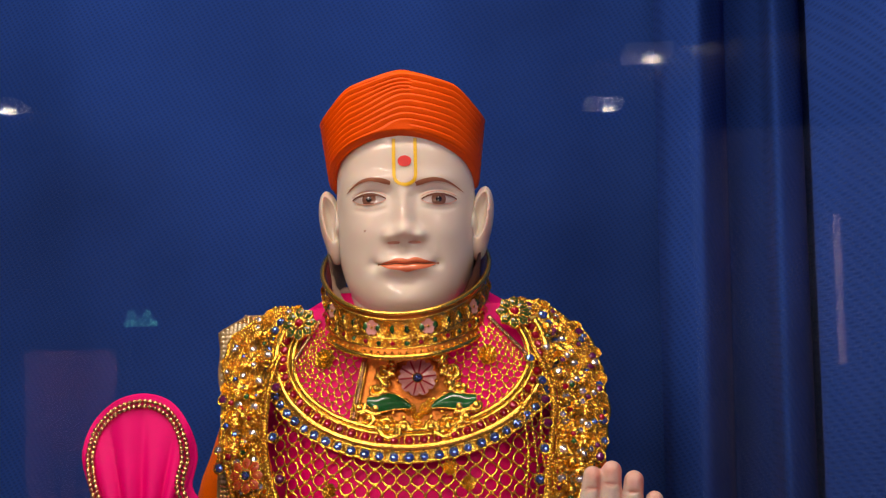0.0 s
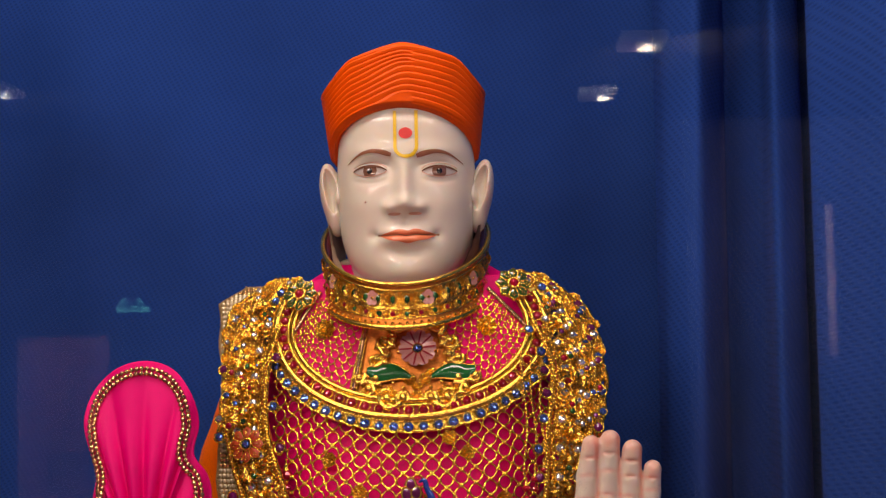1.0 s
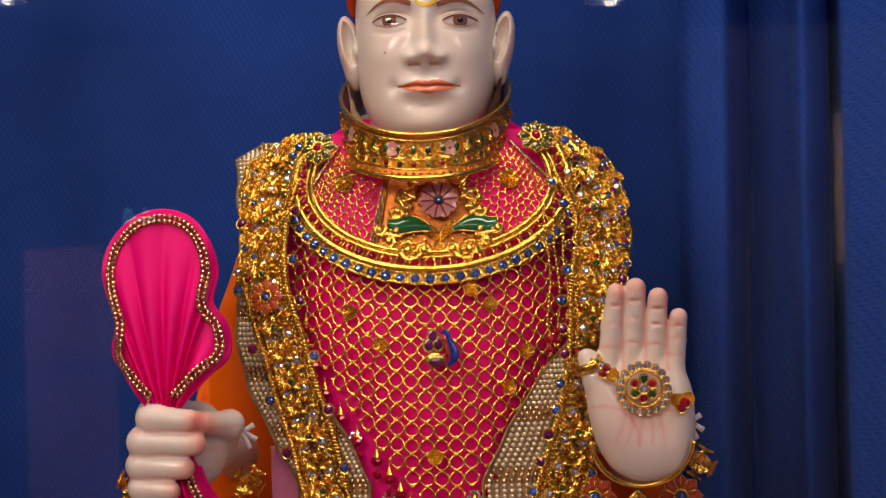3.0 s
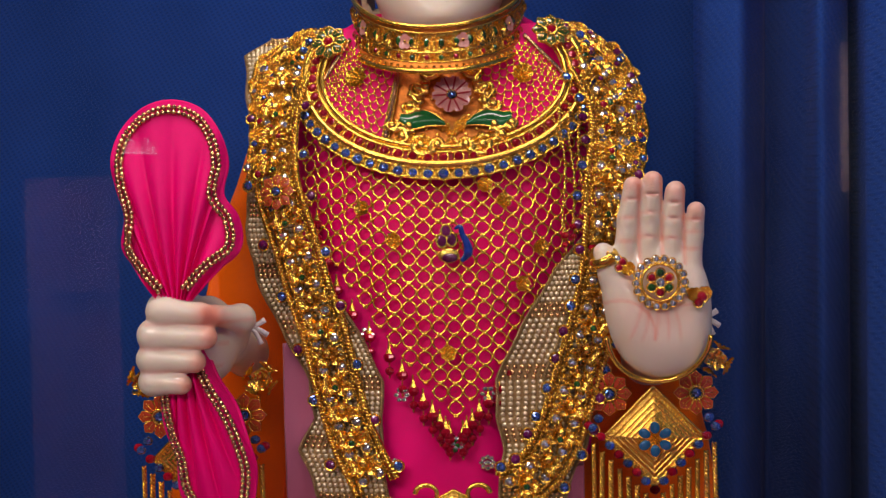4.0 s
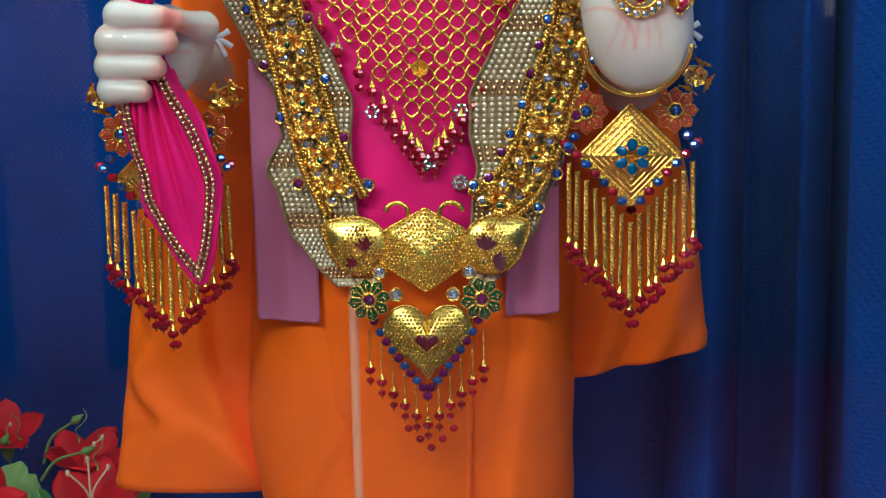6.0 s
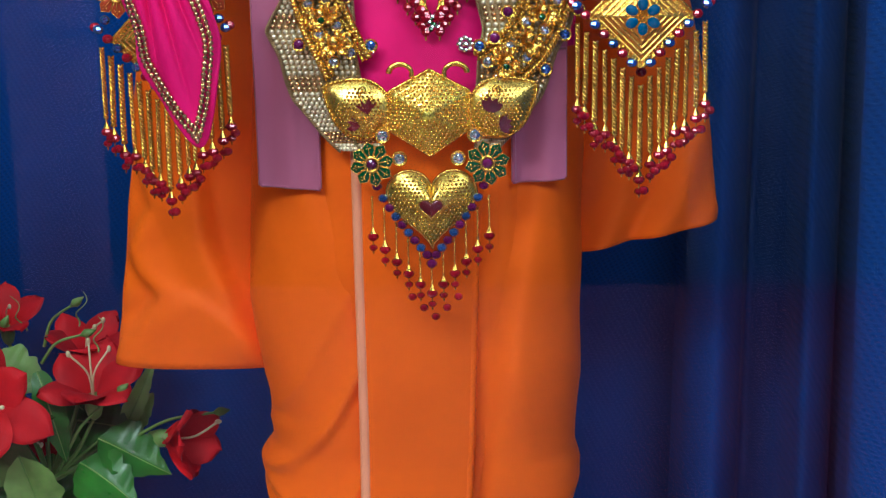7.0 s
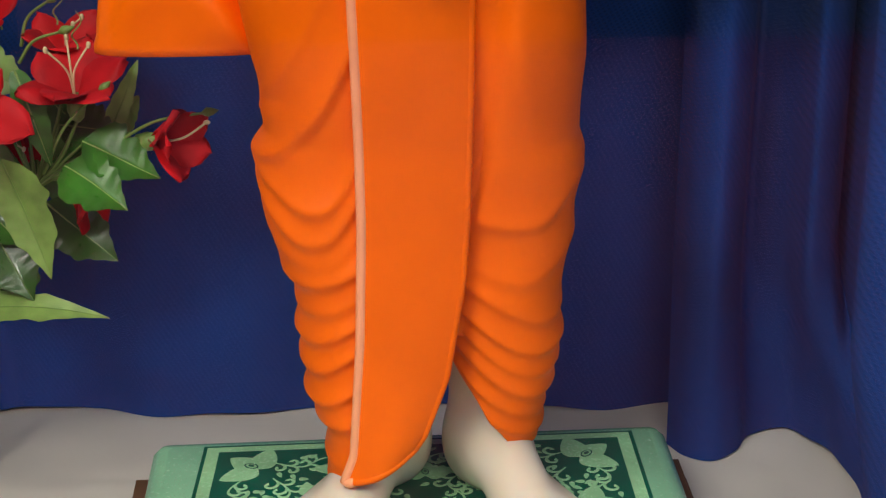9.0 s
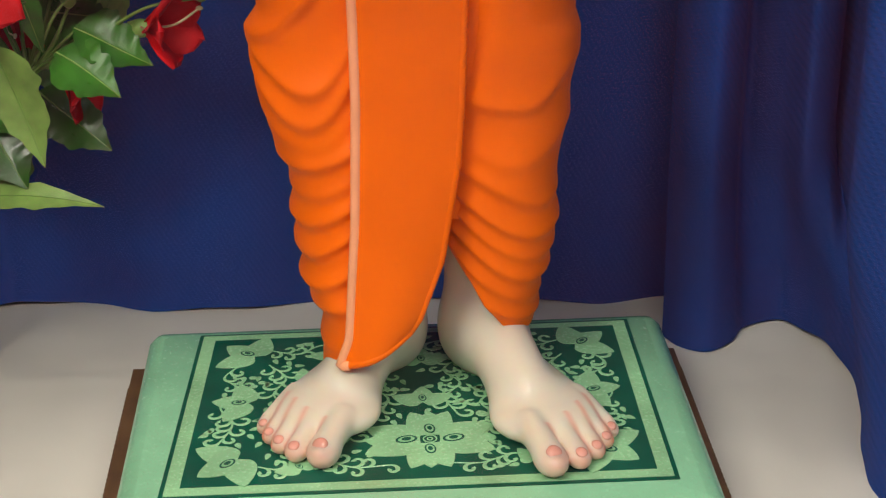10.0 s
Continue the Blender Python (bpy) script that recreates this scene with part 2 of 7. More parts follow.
class Build:
    """Collects vertices, faces and material slots for one mesh."""

    def __init__(self):
        self.v, self.f, self.m, self.mats, self.tint = [], [], [], [], {}

    def slot(self, material):
        if material not in self.mats:
            self.mats.append(material)
        return self.mats.index(material)

    def add(self, verts, faces, material, tint=None):
        o, s = len(self.v), self.slot(material)
        if tint is not None:
            self.tint.update((o + i, float(t)) for i, t in enumerate(tint))
        self.v.extend(tuple(map(float, p)) for p in verts)
        self.f.extend(tuple(o + int(i) for i in q) for q in faces)
        self.m.extend([s] * len(faces))
        return self

    def grid(self, pts, material, close_u=False, close_v=False, cap=False):
        """pts: array (nv, nu, 3)."""
        pts = np.asarray(pts, float)
        nv, nu = pts.shape[:2]
        faces = []
        for j in range(nv - (0 if close_v else 1)):
            for i in range(nu - (0 if close_u else 1)):
                a, b = i, (i + 1) % nu
                c, d = j, (j + 1) % nv
                faces.append((c * nu + a, c * nu + b, d * nu + b, d * nu + a))
        if cap and close_u:
            faces.append(tuple(range(nu))[::-1])
            faces.append(tuple((nv - 1) * nu + i for i in range(nu)))
        return self.add(pts.reshape(-1, 3), faces, material)

    def tube(self, path, radius, material, sides=8, flat=1.0, up=(0, 1, 0)):
        """A tube along a path; radius is a number or one per point; flat squashes it along up."""
        path = np.asarray(path, float)
        n = len(path)
        rad = np.ones(n) * np.asarray(radius, float)
        tan = np.gradient(path, axis=0)
        tan /= np.linalg.norm(tan, axis=1, keepdims=True) + 1e-12
        side = np.cross(tan, np.asarray(up, float))
        bad = np.linalg.norm(side, axis=1) < 1e-3
        side[bad] = np.cross(tan[bad], (1.0, 0.2, 0.1))
        side /= np.linalg.norm(side, axis=1, keepdims=True)
        nor = np.cross(side, tan)
        ang = np.linspace(0, 2 * np.pi, sides, endpoint=False)
        ring = rad[:, None, None] * (np.cos(ang)[None, :, None] * side[:, None] + flat * np.sin(ang)[None, :, None] * nor[:, None])
        return self.grid(path[:, None] + ring, material, close_u=True, cap=True)

    def ball(self, c, r, material, nu=10, nv=7, turn=None):
        """An ellipsoid; r is a number or three."""
        r = np.ones(3) * np.asarray(r, float)
        th = np.linspace(0, 2 * np.pi, nu, endpoint=False)
        verts, faces = [(0, 0, -1)], []
        for k in range(1, nv):
            ph = -np.pi / 2 + np.pi * k / nv
            verts += [(np.cos(ph) * np.cos(t), np.cos(ph) * np.sin(t), np.sin(ph)) for t in th]
        verts.append((0, 0, 1))
        for i in range(nu):
            faces.append((0, 1 + (i + 1) % nu, 1 + i))
            for k in range(nv - 2):
                a = 1 + k * nu
                faces.append((a + i, a + (i + 1) % nu, a + nu + (i + 1) % nu, a + nu + i))
            a = 1 + (nv - 2) * nu
            faces.append((a + i, a + (i + 1) % nu, len(verts) - 1))
        pts = np.array(verts) * r
        if turn is not None:
            pts = pts @ np.array(turn.to_3x3()).T
        return self.add(pts + np.asarray(c, float), faces, material)

    def fan(self, rim, centre, material):
        """A closed outline filled from a centre point."""
        rim = list(rim)
        k = len(rim)
        return self.add([*rim, centre], [(i, (i + 1) % k, k) for i in range(k)], material)

    def mesh(self, name, smooth=True):
        me = bpy.data.meshes.new(name)
        me.from_pydata(self.v, [], self.f)
        for m in self.mats:
            me.materials.append(m)
        me.polygons.foreach_set("material_index", self.m)
        me.polygons.foreach_set("use_smooth", [smooth] * len(self.f))
        if self.tint:
            at = me.attributes.new("blush", "FLOAT", "POINT")
            at.data.foreach_set("value", [self.tint.get(i, 0.0) for i in range(len(self.v))])
        me.update()
        return me


def put(name, mesh, parent=None, m=None, label=""):
    ob = new(name, mesh)
    if parent is not None:
        ob.parent = parent
    if m is not None:
        ob.matrix_basis = m
    if label:
        ob["label"] = label
    return ob


def part(name, b, parent, label="", smooth=True, m=None):
    return put(name, b.mesh(name, smooth), parent, m, label)


def empty(name, label, category, at=(0, 0, 0), group="", kind=""):
    ob = new(name)
    ob.location = at
    ob.empty_display_size = 0.02
    return tagged(ob, label, category, group, kind)


def spline(points, n):
    """A smooth curve through the points, n samples."""
    p = np.asarray(points, float)
    d = np.r_[0, np.cumsum(np.linalg.norm(np.diff(p, axis=0), axis=1))]
    m = np.gradient(p, d, axis=0)
    s = np.linspace(0, d[-1], n)
    k = np.clip(np.searchsorted(d, s, side="right") - 1, 0, len(p) - 2)
    h = (d[k + 1] - d[k])[:, None]
    u = ((s - d[k]) / (d[k + 1] - d[k]))[:, None]
    return ((2 * u**3 - 3 * u**2 + 1) * p[k] + (u**3 - 2 * u**2 + u) * h * m[k]
            + (3 * u**2 - 2 * u**3) * p[k + 1] + (u**3 - u**2) * h * m[k + 1])


def smooth_step(a, b, x):
    t = np.clip((np.asarray(x, float) - a) / (b - a), 0, 1)
    return t * t * (3 - 2 * t)


def bump2(x, z, cx, cz, sx, sz):
    return np.exp(-((x - cx) / sx) ** 2 - ((z - cz) / sz) ** 2)


def capsule(p, a, b, ra, rb):
    """Distance to a tapered capsule."""
    a, b = np.asarray(a, float), np.asarray(b, float)
    ab = b - a
    t = np.clip(((p - a) @ ab) / (ab @ ab), 0, 1)
    return np.linalg.norm(p - a - t[..., None] * ab, axis=-1) - (ra + (rb - ra) * t)


def ellipsoid(p, c, r, turn=None):
    q = p - np.asarray(c, float)
    if turn is not None:
        q = q @ np.array(turn.to_3x3())
    q = q / np.asarray(r, float)
    k = np.linalg.norm(q, axis=-1)
    return (k - 1) * min(r)


def blend(a, b, k):
    h = np.clip(0.5 + 0.5 * (b - a) / k, 0, 1)
    return b + (a - b) * h - k * h * (1 - h)


def skin(fn, lo, hi, h):
    """The surface where fn(points) is zero, by surface nets: vertices and quads."""
    ax = [np.arange(lo[i], hi[i] + h, h) for i in range(3)]
    P = np.stack(np.meshgrid(*ax, indexing="ij"), -1)
    d = fn(P)
    s = d < 0
    n = np.array(d.shape)
    cell = np.full(n - 1, -1)
    acc, cnt = np.zeros((*(n - 1), 3)), np.zeros(n - 1)
    quads = []
    edges = []
    for axis in range(3):
        a = [slice(None)] * 3
        b = [slice(None)] * 3
        a[axis], b[axis] = slice(0, -1), slice(1, None)
        cross = s[tuple(a)] != s[tuple(b)]
        idx = np.argwhere(cross)
        da, db = d[tuple(a)][cross], d[tuple(b)][cross]
        t = da / (da - db)
        pos = P[tuple(a)][cross].copy()
        pos[:, axis] += t * h
        o = [k for k in range(3) if k != axis]
        for u in (0, -1):
            for w in (0, -1):
                c = idx.copy()
                c[:, o[0]] += u
                c[:, o[1]] += w
                ok = ((c >= 0) & (c < n - 1)).all(1)
                np.add.at(acc, tuple(c[ok].T), pos[ok])
                np.add.at(cnt, tuple(c[ok].T), 1)
        edges.append((idx, da < 0, o))
    used = cnt > 0
    cell[used] = np.arange(used.sum())
    verts = acc[used] / cnt[used][:, None]
    for idx, inside, o in edges:
        ring = []
        for u, w in ((0, 0), (-1, 0), (-1, -1), (0, -1)):
            c = idx.copy()
            c[:, o[0]] += u
            c[:, o[1]] += w
            ring.append(c)
        ok = np.all([((c >= 0) & (c < n - 1)).all(1) for c in ring], axis=0)
        q = np.stack([cell[tuple(c[ok].T)] for c in ring], 1)
        flip = inside[ok] if o != [0, 2] else ~inside[ok]
        q[~flip] = q[~flip][:, ::-1]
        quads.append(q[:, ::-1])
    return verts, np.concatenate(quads)


def rounded_box(b, lo, hi, r, material):
    """A box with rounded upright corners and a rounded upper rim."""
    lo, hi = np.asarray(lo, float), np.asarray(hi, float)
    c, half = (lo + hi) / 2, (hi - lo) / 2
    ang = np.linspace(0, 2 * np.pi, 40, endpoint=False) + np.pi / 40
    rings = []
    for inset, z in [(0, lo[2]), (0, hi[2] - r), (0.13 * r, hi[2] - 0.5 * r), (0.5 * r, hi[2] - 0.13 * r), (r, hi[2])]:
        ring = []
        for a in ang:
            sx, sy = np.sign(np.cos(a)), np.sign(np.sin(a))
            rr = r - inset if inset < r else 0.0
            ring.append((c[0] + sx * (half[0] - r) + rr * np.cos(a), c[1] + sy * (half[1] - r) + rr * np.sin(a), z))
        rings.append(ring)
    return b.grid(np.array(rings), material, close_u=True, cap=True)


def block(b, lo, hi, material):
    x0, y0, z0 = lo
    x1, y1, z1 = hi
    v = [(x0, y0, z0), (x1, y0, z0), (x1, y1, z0), (x0, y1, z0), (x0, y0, z1), (x1, y0, z1), (x1, y1, z1), (x0, y1, z1)]
    return b.add(v, [(0, 3, 2, 1), (4, 5, 6, 7), (0, 1, 5, 4), (1, 2, 6, 5), (2, 3, 7, 6), (3, 0, 4, 7)], material)



# ---------------------------------------------------------------- the showcase and the room in front of it


def structure(name, b, label, smooth=False):
    return tagged(part(name, b, None, label, smooth), category=name.split("_")[0], kind="structure")


b = Build()
n = 90
xs, ys = np.linspace(-0.70, 0.62, n), np.linspace(-0.55, 0.36, 50)
X, Y = np.meshgrid(xs, ys)
Z = 0.0015 * np.sin(X * 23 + 2 * np.sin(Y * 9)) + 0.001 * np.sin(Y * 31 + X * 11)
b.grid(np.stack([X, Y, Z - 0.002], -1), FLOOR_CLOTH)
structure("floor", b, "off-white cloth laid over the showcase floor", True)
b = Build()
block(b, (-0.76, -0.62, -0.75), (0.70, 0.50, -0.012), WALL)
structure("plinth", b, "plain pale plinth under the showcase")

b = Build()
block(b, (-0.76, 0.46, -0.01), (0.72, 0.52, 2.1), WALL)
structure("wall_north", b, "plain wall behind the blue curtain")
# unseen side walls; the west one stands close in to shade the left curtain
for side, x in (("west", -0.76), ("east", 0.66)):
    b = Build()
    block(b, (x, -0.53, -0.01), (x + 0.06, 0.46, 2.1), WALL)
    structure("wall_" + side, b, "plain side wall of the showcase")
b = Build()
block(b, (-0.76, -0.6, 2.1), (0.72, 0.52, 2.16), CEIL)
structure("ceiling", b, "plain top of the showcase")

b = Build()
block(b, (-0.74, -0.556, -0.01), (0.70, -0.55, 2.1), GLASS)
glass = structure("window_1", b, "clear glass front of the showcase")
glass.visible_shadow = False

# the room that shows faintly in the glass
b = Build()
block(b, (-4.5, -7.2, -0.85), (4.5, -0.62, -0.75), ROOM_FLOOR)
structure("floor_room", b, "dark carpet of the room")
b = Build()
block(b, (-4.5, -7.2, 2.3), (4.5, -0.6, 2.4), CEIL)
structure("ceiling_room", b, "dark ceiling of the room")
# north_a reaches in to the unseen west wall and blocks light from the left
for nm, lo, hi in (("wall_room_south_a", (-4.5, -7.3, -0.75), (1.02, -7.0, 2.3)), ("wall_room_south_b", (1.02, -7.3, -0.75), (4.5, -6.995, 2.3)), ("wall_room_west", (-4.6, -7.0, -0.75), (-4.5, -0.6, 2.3)),
                   ("wall_room_east", (4.5, -7.0, -0.75), (4.6, -0.6, 2.3)), ("wall_room_north_a", (-4.5, -0.62, -0.75), (-0.76, -0.5, 2.3)),
                   ("wall_room_north_b", (0.72, -0.62, -0.75), (4.5, -0.5, 2.3))):
    # south_b and east get the brighter colour, for a lighter veil in the glass
    b = Build()
    block(b, lo, hi, WALL_BRIGHTENED if nm in ("wall_room_south_b", "wall_room_east") else WALL)
    structure(nm, b, "plain blue-grey wall of the room" if nm in ("wall_room_south_b", "wall_room_east") else "plain wall of the room")

door = empty("door_1", "salmon door in a dark frame with a low rail", "door", (-2.27, -6.99, -0.75), kind="structure")
b = Build()
block(b, (-0.25, 0, 0), (0.25, 0.04, 2.0), DOOR_PAINT)
part("door_leaf", b, door, smooth=False)
b = Build()
for lo, hi in (((-0.32, 0, 0), (-0.25, 0.06, 2.06)), ((0.25, 0, 0), (0.32, 0.06, 2.06)), ((-0.25, 0, 2.0), (0.25, 0.06, 2.06))):
    block(b, lo, hi, DARK_FRAME)
part("door_frame", b, door, smooth=False)
for k in range(4):
    b = Build()
    block(b, (-0.08 + 0.11 * k, 0.05, 1.22), (-0.065 + 0.11 * k, 0.065, 1.37), DARK_FRAME)
    part("bar", b, door, smooth=False)
b = Build()
block(b, (-0.1, 0.05, 1.37), (0.3, 0.065, 1.385), DARK_FRAME)
part("rail", b, door, smooth=False)

sign = empty("exit_sign", "small lit teal sign on the wall above a door", "sign", (-1.9, -6.98, 1.36))
b = Build()
block(b, (-0.10, -0.02, -0.01), (0.10, 0.0, 0.09), DARK_FRAME)
part("sign_case", b, sign, smooth=False)
b = Build()
block(b, (-0.09, 0.0, 0.0), (0.09, 0.01, 0.035), SIGN_GLOW)
block(b, (-0.07, 0.0, 0.045), (-0.03, 0.01, 0.08), SIGN_GLOW)
block(b, (0.02, 0.0, 0.045), (0.05, 0.01, 0.08), SIGN_GLOW)
part("sign_face", b, sign, smooth=False)

slit = empty("window_2", "narrow lit gap of a tall window", "window", (1.76, -6.985, 1.06), kind="structure")
b = Build()
block(b, (-0.02, 0, 0), (0.02, 0.01, 0.78), mat("pale_daylight_gap", (1.0, 0.72, 0.66), emit=4.0))
part("pane", b, slit, smooth=False)

for k, (x, y) in enumerate(((0.60, -4.74), (0.51, -5.91), (-2.04, -5.36))):
    lamp = empty("ceiling_lamp", "square white ceiling spot with a lit lens", "lamp", (x, y, 2.3), "ceiling spots of the room")
    b = Build()
    block(b, (-0.085, -0.13, -0.03), (0.085, 0.13, 0.0), mat("dim_lamp_diffuser", (0.8, 0.85, 0.9), emit=0.9) if k == 0 else bpy.data.materials["dim_lamp_diffuser"])
    part("diffuser", b, lamp, smooth=False)
    b = Build()
    b.ball((0.02, -0.02, -0.035), (0.035, 0.06, 0.012), LAMP_WHITE, 14, 8)
    part("lens", b, lamp)

# ---------------------------------------------------------------- curtains


def curtain(name, label, x0, x1, y, folds, nx=220, nz=60, z0=0.0, z1=2.08, hem=None, seed=0):
    """A hanging cloth; folds(u, v) gives its offset in y, hem(u) the height of its lower edge."""
    u, v = np.meshgrid(np.linspace(0, 1, nx), np.linspace(0, 1, nz))
    low = z0 + (hem(u) if hem else 0)
    x, z = x0 + (x1 - x0) * u, low + (z1 - low) * v
    yy = y(u) + folds(u, v) + 0.003 * np.sin(7 * v + 9 * u + seed) * (1 - v)
    b = Build()
    front = np.stack([x, yy, z], -1)
    b.grid(front, CURTAIN)
    b.grid(np.stack([x, yy + 0.003, z], -1)[:, ::-1], CURTAIN)
    for edge in (0, -1):
        b.grid(np.stack([front[:, edge], front[:, edge] + (0, 0.003, 0)], 1), CURTAIN)
    b.grid(np.stack([front[0], front[0] + (0, 0.003, 0)], 0), CURTAIN)
    return tagged(part(name, b, None, label), category="curtain", group="blue curtains")


def back_folds(u, v):
    return 0.009 * np.sin(u * 13 + 1.4 * np.sin(v * 3)) + 0.004 * np.sin((u * 1.3 + v) * 11) + 0.004 * np.sin(u * 43 + v * 2) + 0.003 * np.sin(v * 9 + u * 16) - 0.01 * np.exp(-((u - 0.06) / 0.012) ** 2)


curtain("curtain", "flat navy blue woven curtain hung behind the statue", -0.69, 0.36, lambda u: 0.318 + 0.03 * u, back_folds, hem=lambda u: 0.0 + 0.004 * np.sin(u * 20))


def side_curtain():
    """The gathered curtain, which turns forward along the showcase's side."""
    hem = np.array([(0.262, 0.235), (0.275, 0.205), (0.312, 0.19), (0.345, 0.215), (0.375, 0.262), (0.415, 0.275), (0.445, 0.225),
                    (0.468, 0.16), (0.476, 0.10), (0.462, 0.02), (0.45, -0.06), (0.452, -0.14), (0.49, -0.24), (0.50, -0.40), (0.53, -0.5)])
    hung = np.array([(0.258, 0.235), (0.270, 0.185), (0.296, 0.155), (0.333, 0.205), (0.362, 0.300), (0.390, 0.262), (0.412, 0.175),
                     (0.440, 0.195), (0.464, 0.270), (0.455, 0.140), (0.430, 0.020), (0.402, -0.080), (0.430, -0.170), (0.47, -0.30), (0.52, -0.5)])
    s = np.linspace(0, 1, 260)
    nz = 70
    v = np.linspace(0, 1, nz)[:, None]
    lines = np.array([spline(hem + (hung - hem) * float(smooth_step(0.0, 0.14, k)), 260) for k in v[:, 0]])
    lift = 0.012 * np.exp(-((s - 0.33) / 0.08) ** 2)
    wave = 0.0025 * np.sin(s * 30 + 0.6 * np.sin(v * 3.1)) + 0.0012 * np.sin(s * 71 + v * 4)
    x = lines[..., 0] + wave + 0.028 * v * (1 - smooth_step(0.15, 0.40, s))[None]
    y = lines[..., 1] + wave
    z = lift[None] + v * (2.08 - lift[None])
    b = Build()
    p = np.stack(np.broadcast_arrays(x, y, z), -1)
    b.grid(p, CURTAIN)
    back = p + np.r_[0.002, 0.003, 0]
    b.grid(back[:, ::-1], CURTAIN)
    b.grid(np.stack([p[0], back[0]], 0), CURTAIN)
    b.grid(np.stack([p[:, 0], back[:, 0]], 1), CURTAIN)
    return tagged(part("curtain", b, None, "gathered navy blue woven curtain hanging in soft folds at the side"), category="curtain", group="blue curtains")


side_curtain()

# ---------------------------------------------------------------- the marble statue
ZB = [0.30, 0.40, 0.485, 0.60, 0.70, 0.80, 0.86, 0.95, 1.05, 1.12, 1.20, 1.25, 1.285, 1.31, 1.33, 1.345]
AB = [0.100, 0.120, 0.138, 0.156, 0.163, 0.162, 0.160, 0.158, 0.162, 0.168, 0.172, 0.168, 0.155, 0.128, 0.095, 0.07]
FB = [-0.090, -0.098, -0.108, -0.130, -0.148, -0.156, -0.156, -0.151, -0.145, -0.134, -0.110, -0.092, -0.080, -0.068, -0.060, -0.055]
CXB = [-0.020, -0.020, -0.021, -0.023, -0.024, -0.020, -0.016, -0.013, -0.012, -0.011, -0.010, -0.010, -0.010, -0.010, -0.010, -0.010]
BACK = 0.085


def body(z):
    z = np.asarray(z, float)
    return np.interp(z, ZB, CXB), np.interp(z, ZB, AB), np.interp(z, ZB, FB)


def front(x, z, lift=0.0):
    """y of the robe's front at x, z, lifted towards the viewer."""
    cx, a, f = body(z)
    q = np.clip(np.abs(np.asarray(x, float) - cx) / a, 0, 0.995)
    mid = 0.0 * f
    return mid + f * (1 - q ** 2.3) ** (1 / 2.3) - lift


def on_body(x, z, lift=0.0):
    return np.stack([np.asarray(x, float), front(x, z, lift), np.asarray(z, float)], -1)


statue = Build()
# trunk
th = np.linspace(0, 2 * np.pi, 120, endpoint=False)
zz = np.linspace(0.30, 1.345, 150)
rows = []
for z in zz:
    cx, a, f = body(z)
    c, s = np.cos(th), np.sin(th)
    r = (np.abs(c) ** 2.3 + np.abs(s) ** 2.3) ** (-1 / 2.3)
    y = np.where(s < 0, -f * r * s, BACK * r * s)
    x = cx + a * r * c
    low = smooth_step(0.90, 0.70, z)
    fold = low * (0.004 * np.sin(x * 70 + 1.5 * np.sin(z * 5)) + 0.003 * np.sin(x * 150 - z * 16)) * smooth_step(-0.02, 0.05, x)
    rows.append(np.stack([x, y + fold * (s < 0), np.full_like(x, z)], -1))
collar = int(np.searchsorted(zz, 1.262))
statue.grid(np.array(rows[:collar + 1]), ORANGE, close_u=True)
nape = int(np.searchsorted(zz, 1.333))
statue.grid(np.array(rows[collar:nape + 1]), PINK, close_u=True)
statue.grid(np.array(rows[nape:]), MARBLE, close_u=True, cap=True)


def leg(xo, xi, yf, yb, ztop, zbot, fold):
    """A draped leg: outer and inner edge and front as functions of z, lower edge as a function of x."""
    rows = []
    t = np.linspace(0, 2 * np.pi, 110, endpoint=False)
    for k in np.linspace(0, 1, 210):
        z0 = ztop + (0.14 - ztop) * k
        xa, xb = xo(z0), xi(z0)
        x = (xa + xb) / 2 + (xa - xb) / 2 * np.cos(t)
        z = ztop + (zbot(x) - ztop) * k
        xa, xb = xo(z), xi(z)
        cx, a = (xa + xb) / 2, (xa - xb) / 2
        r = (np.abs(np.cos(t)) ** 2.2 + np.abs(np.sin(t)) ** 2.2) ** (-1 / 2.2)
        x = cx + a * r * np.cos(t)
        mid = (yf(z) + yb(z)) / 2
        y = mid + (yb(z) - yf(z)) / 2 * r * np.sin(t)
        d = fold(x, z)
        y = y + d * np.sin(t) * np.abs(np.sin(t))
        x = x + d * np.cos(t) * 0.9 * np.sign(a)
        rows.append(np.stack([x, y, z], -1))
    last = rows[-1]
    mid = last.mean(0)
    for k in (0.97, 0.90):
        rows.append(mid + (last - mid) * k + (0, 0, 0.004 if k < 0.95 else -0.002))
    statue.grid(np.array(rows), ORANGE, close_u=True)


def ridge(p):
    return (1 - np.abs(np.sin(p / 2)) ** 0.9) ** 1.1


def fold_phase(z, zk, wk):
    """The running count of folds up to height z, for fold widths wk at heights zk."""
    s = np.linspace(0.0, 1.0, 400)
    return 2 * np.pi * np.interp(z, s, np.cumsum(1 / np.interp(s, zk, wk)) * (s[1] - s[0]))


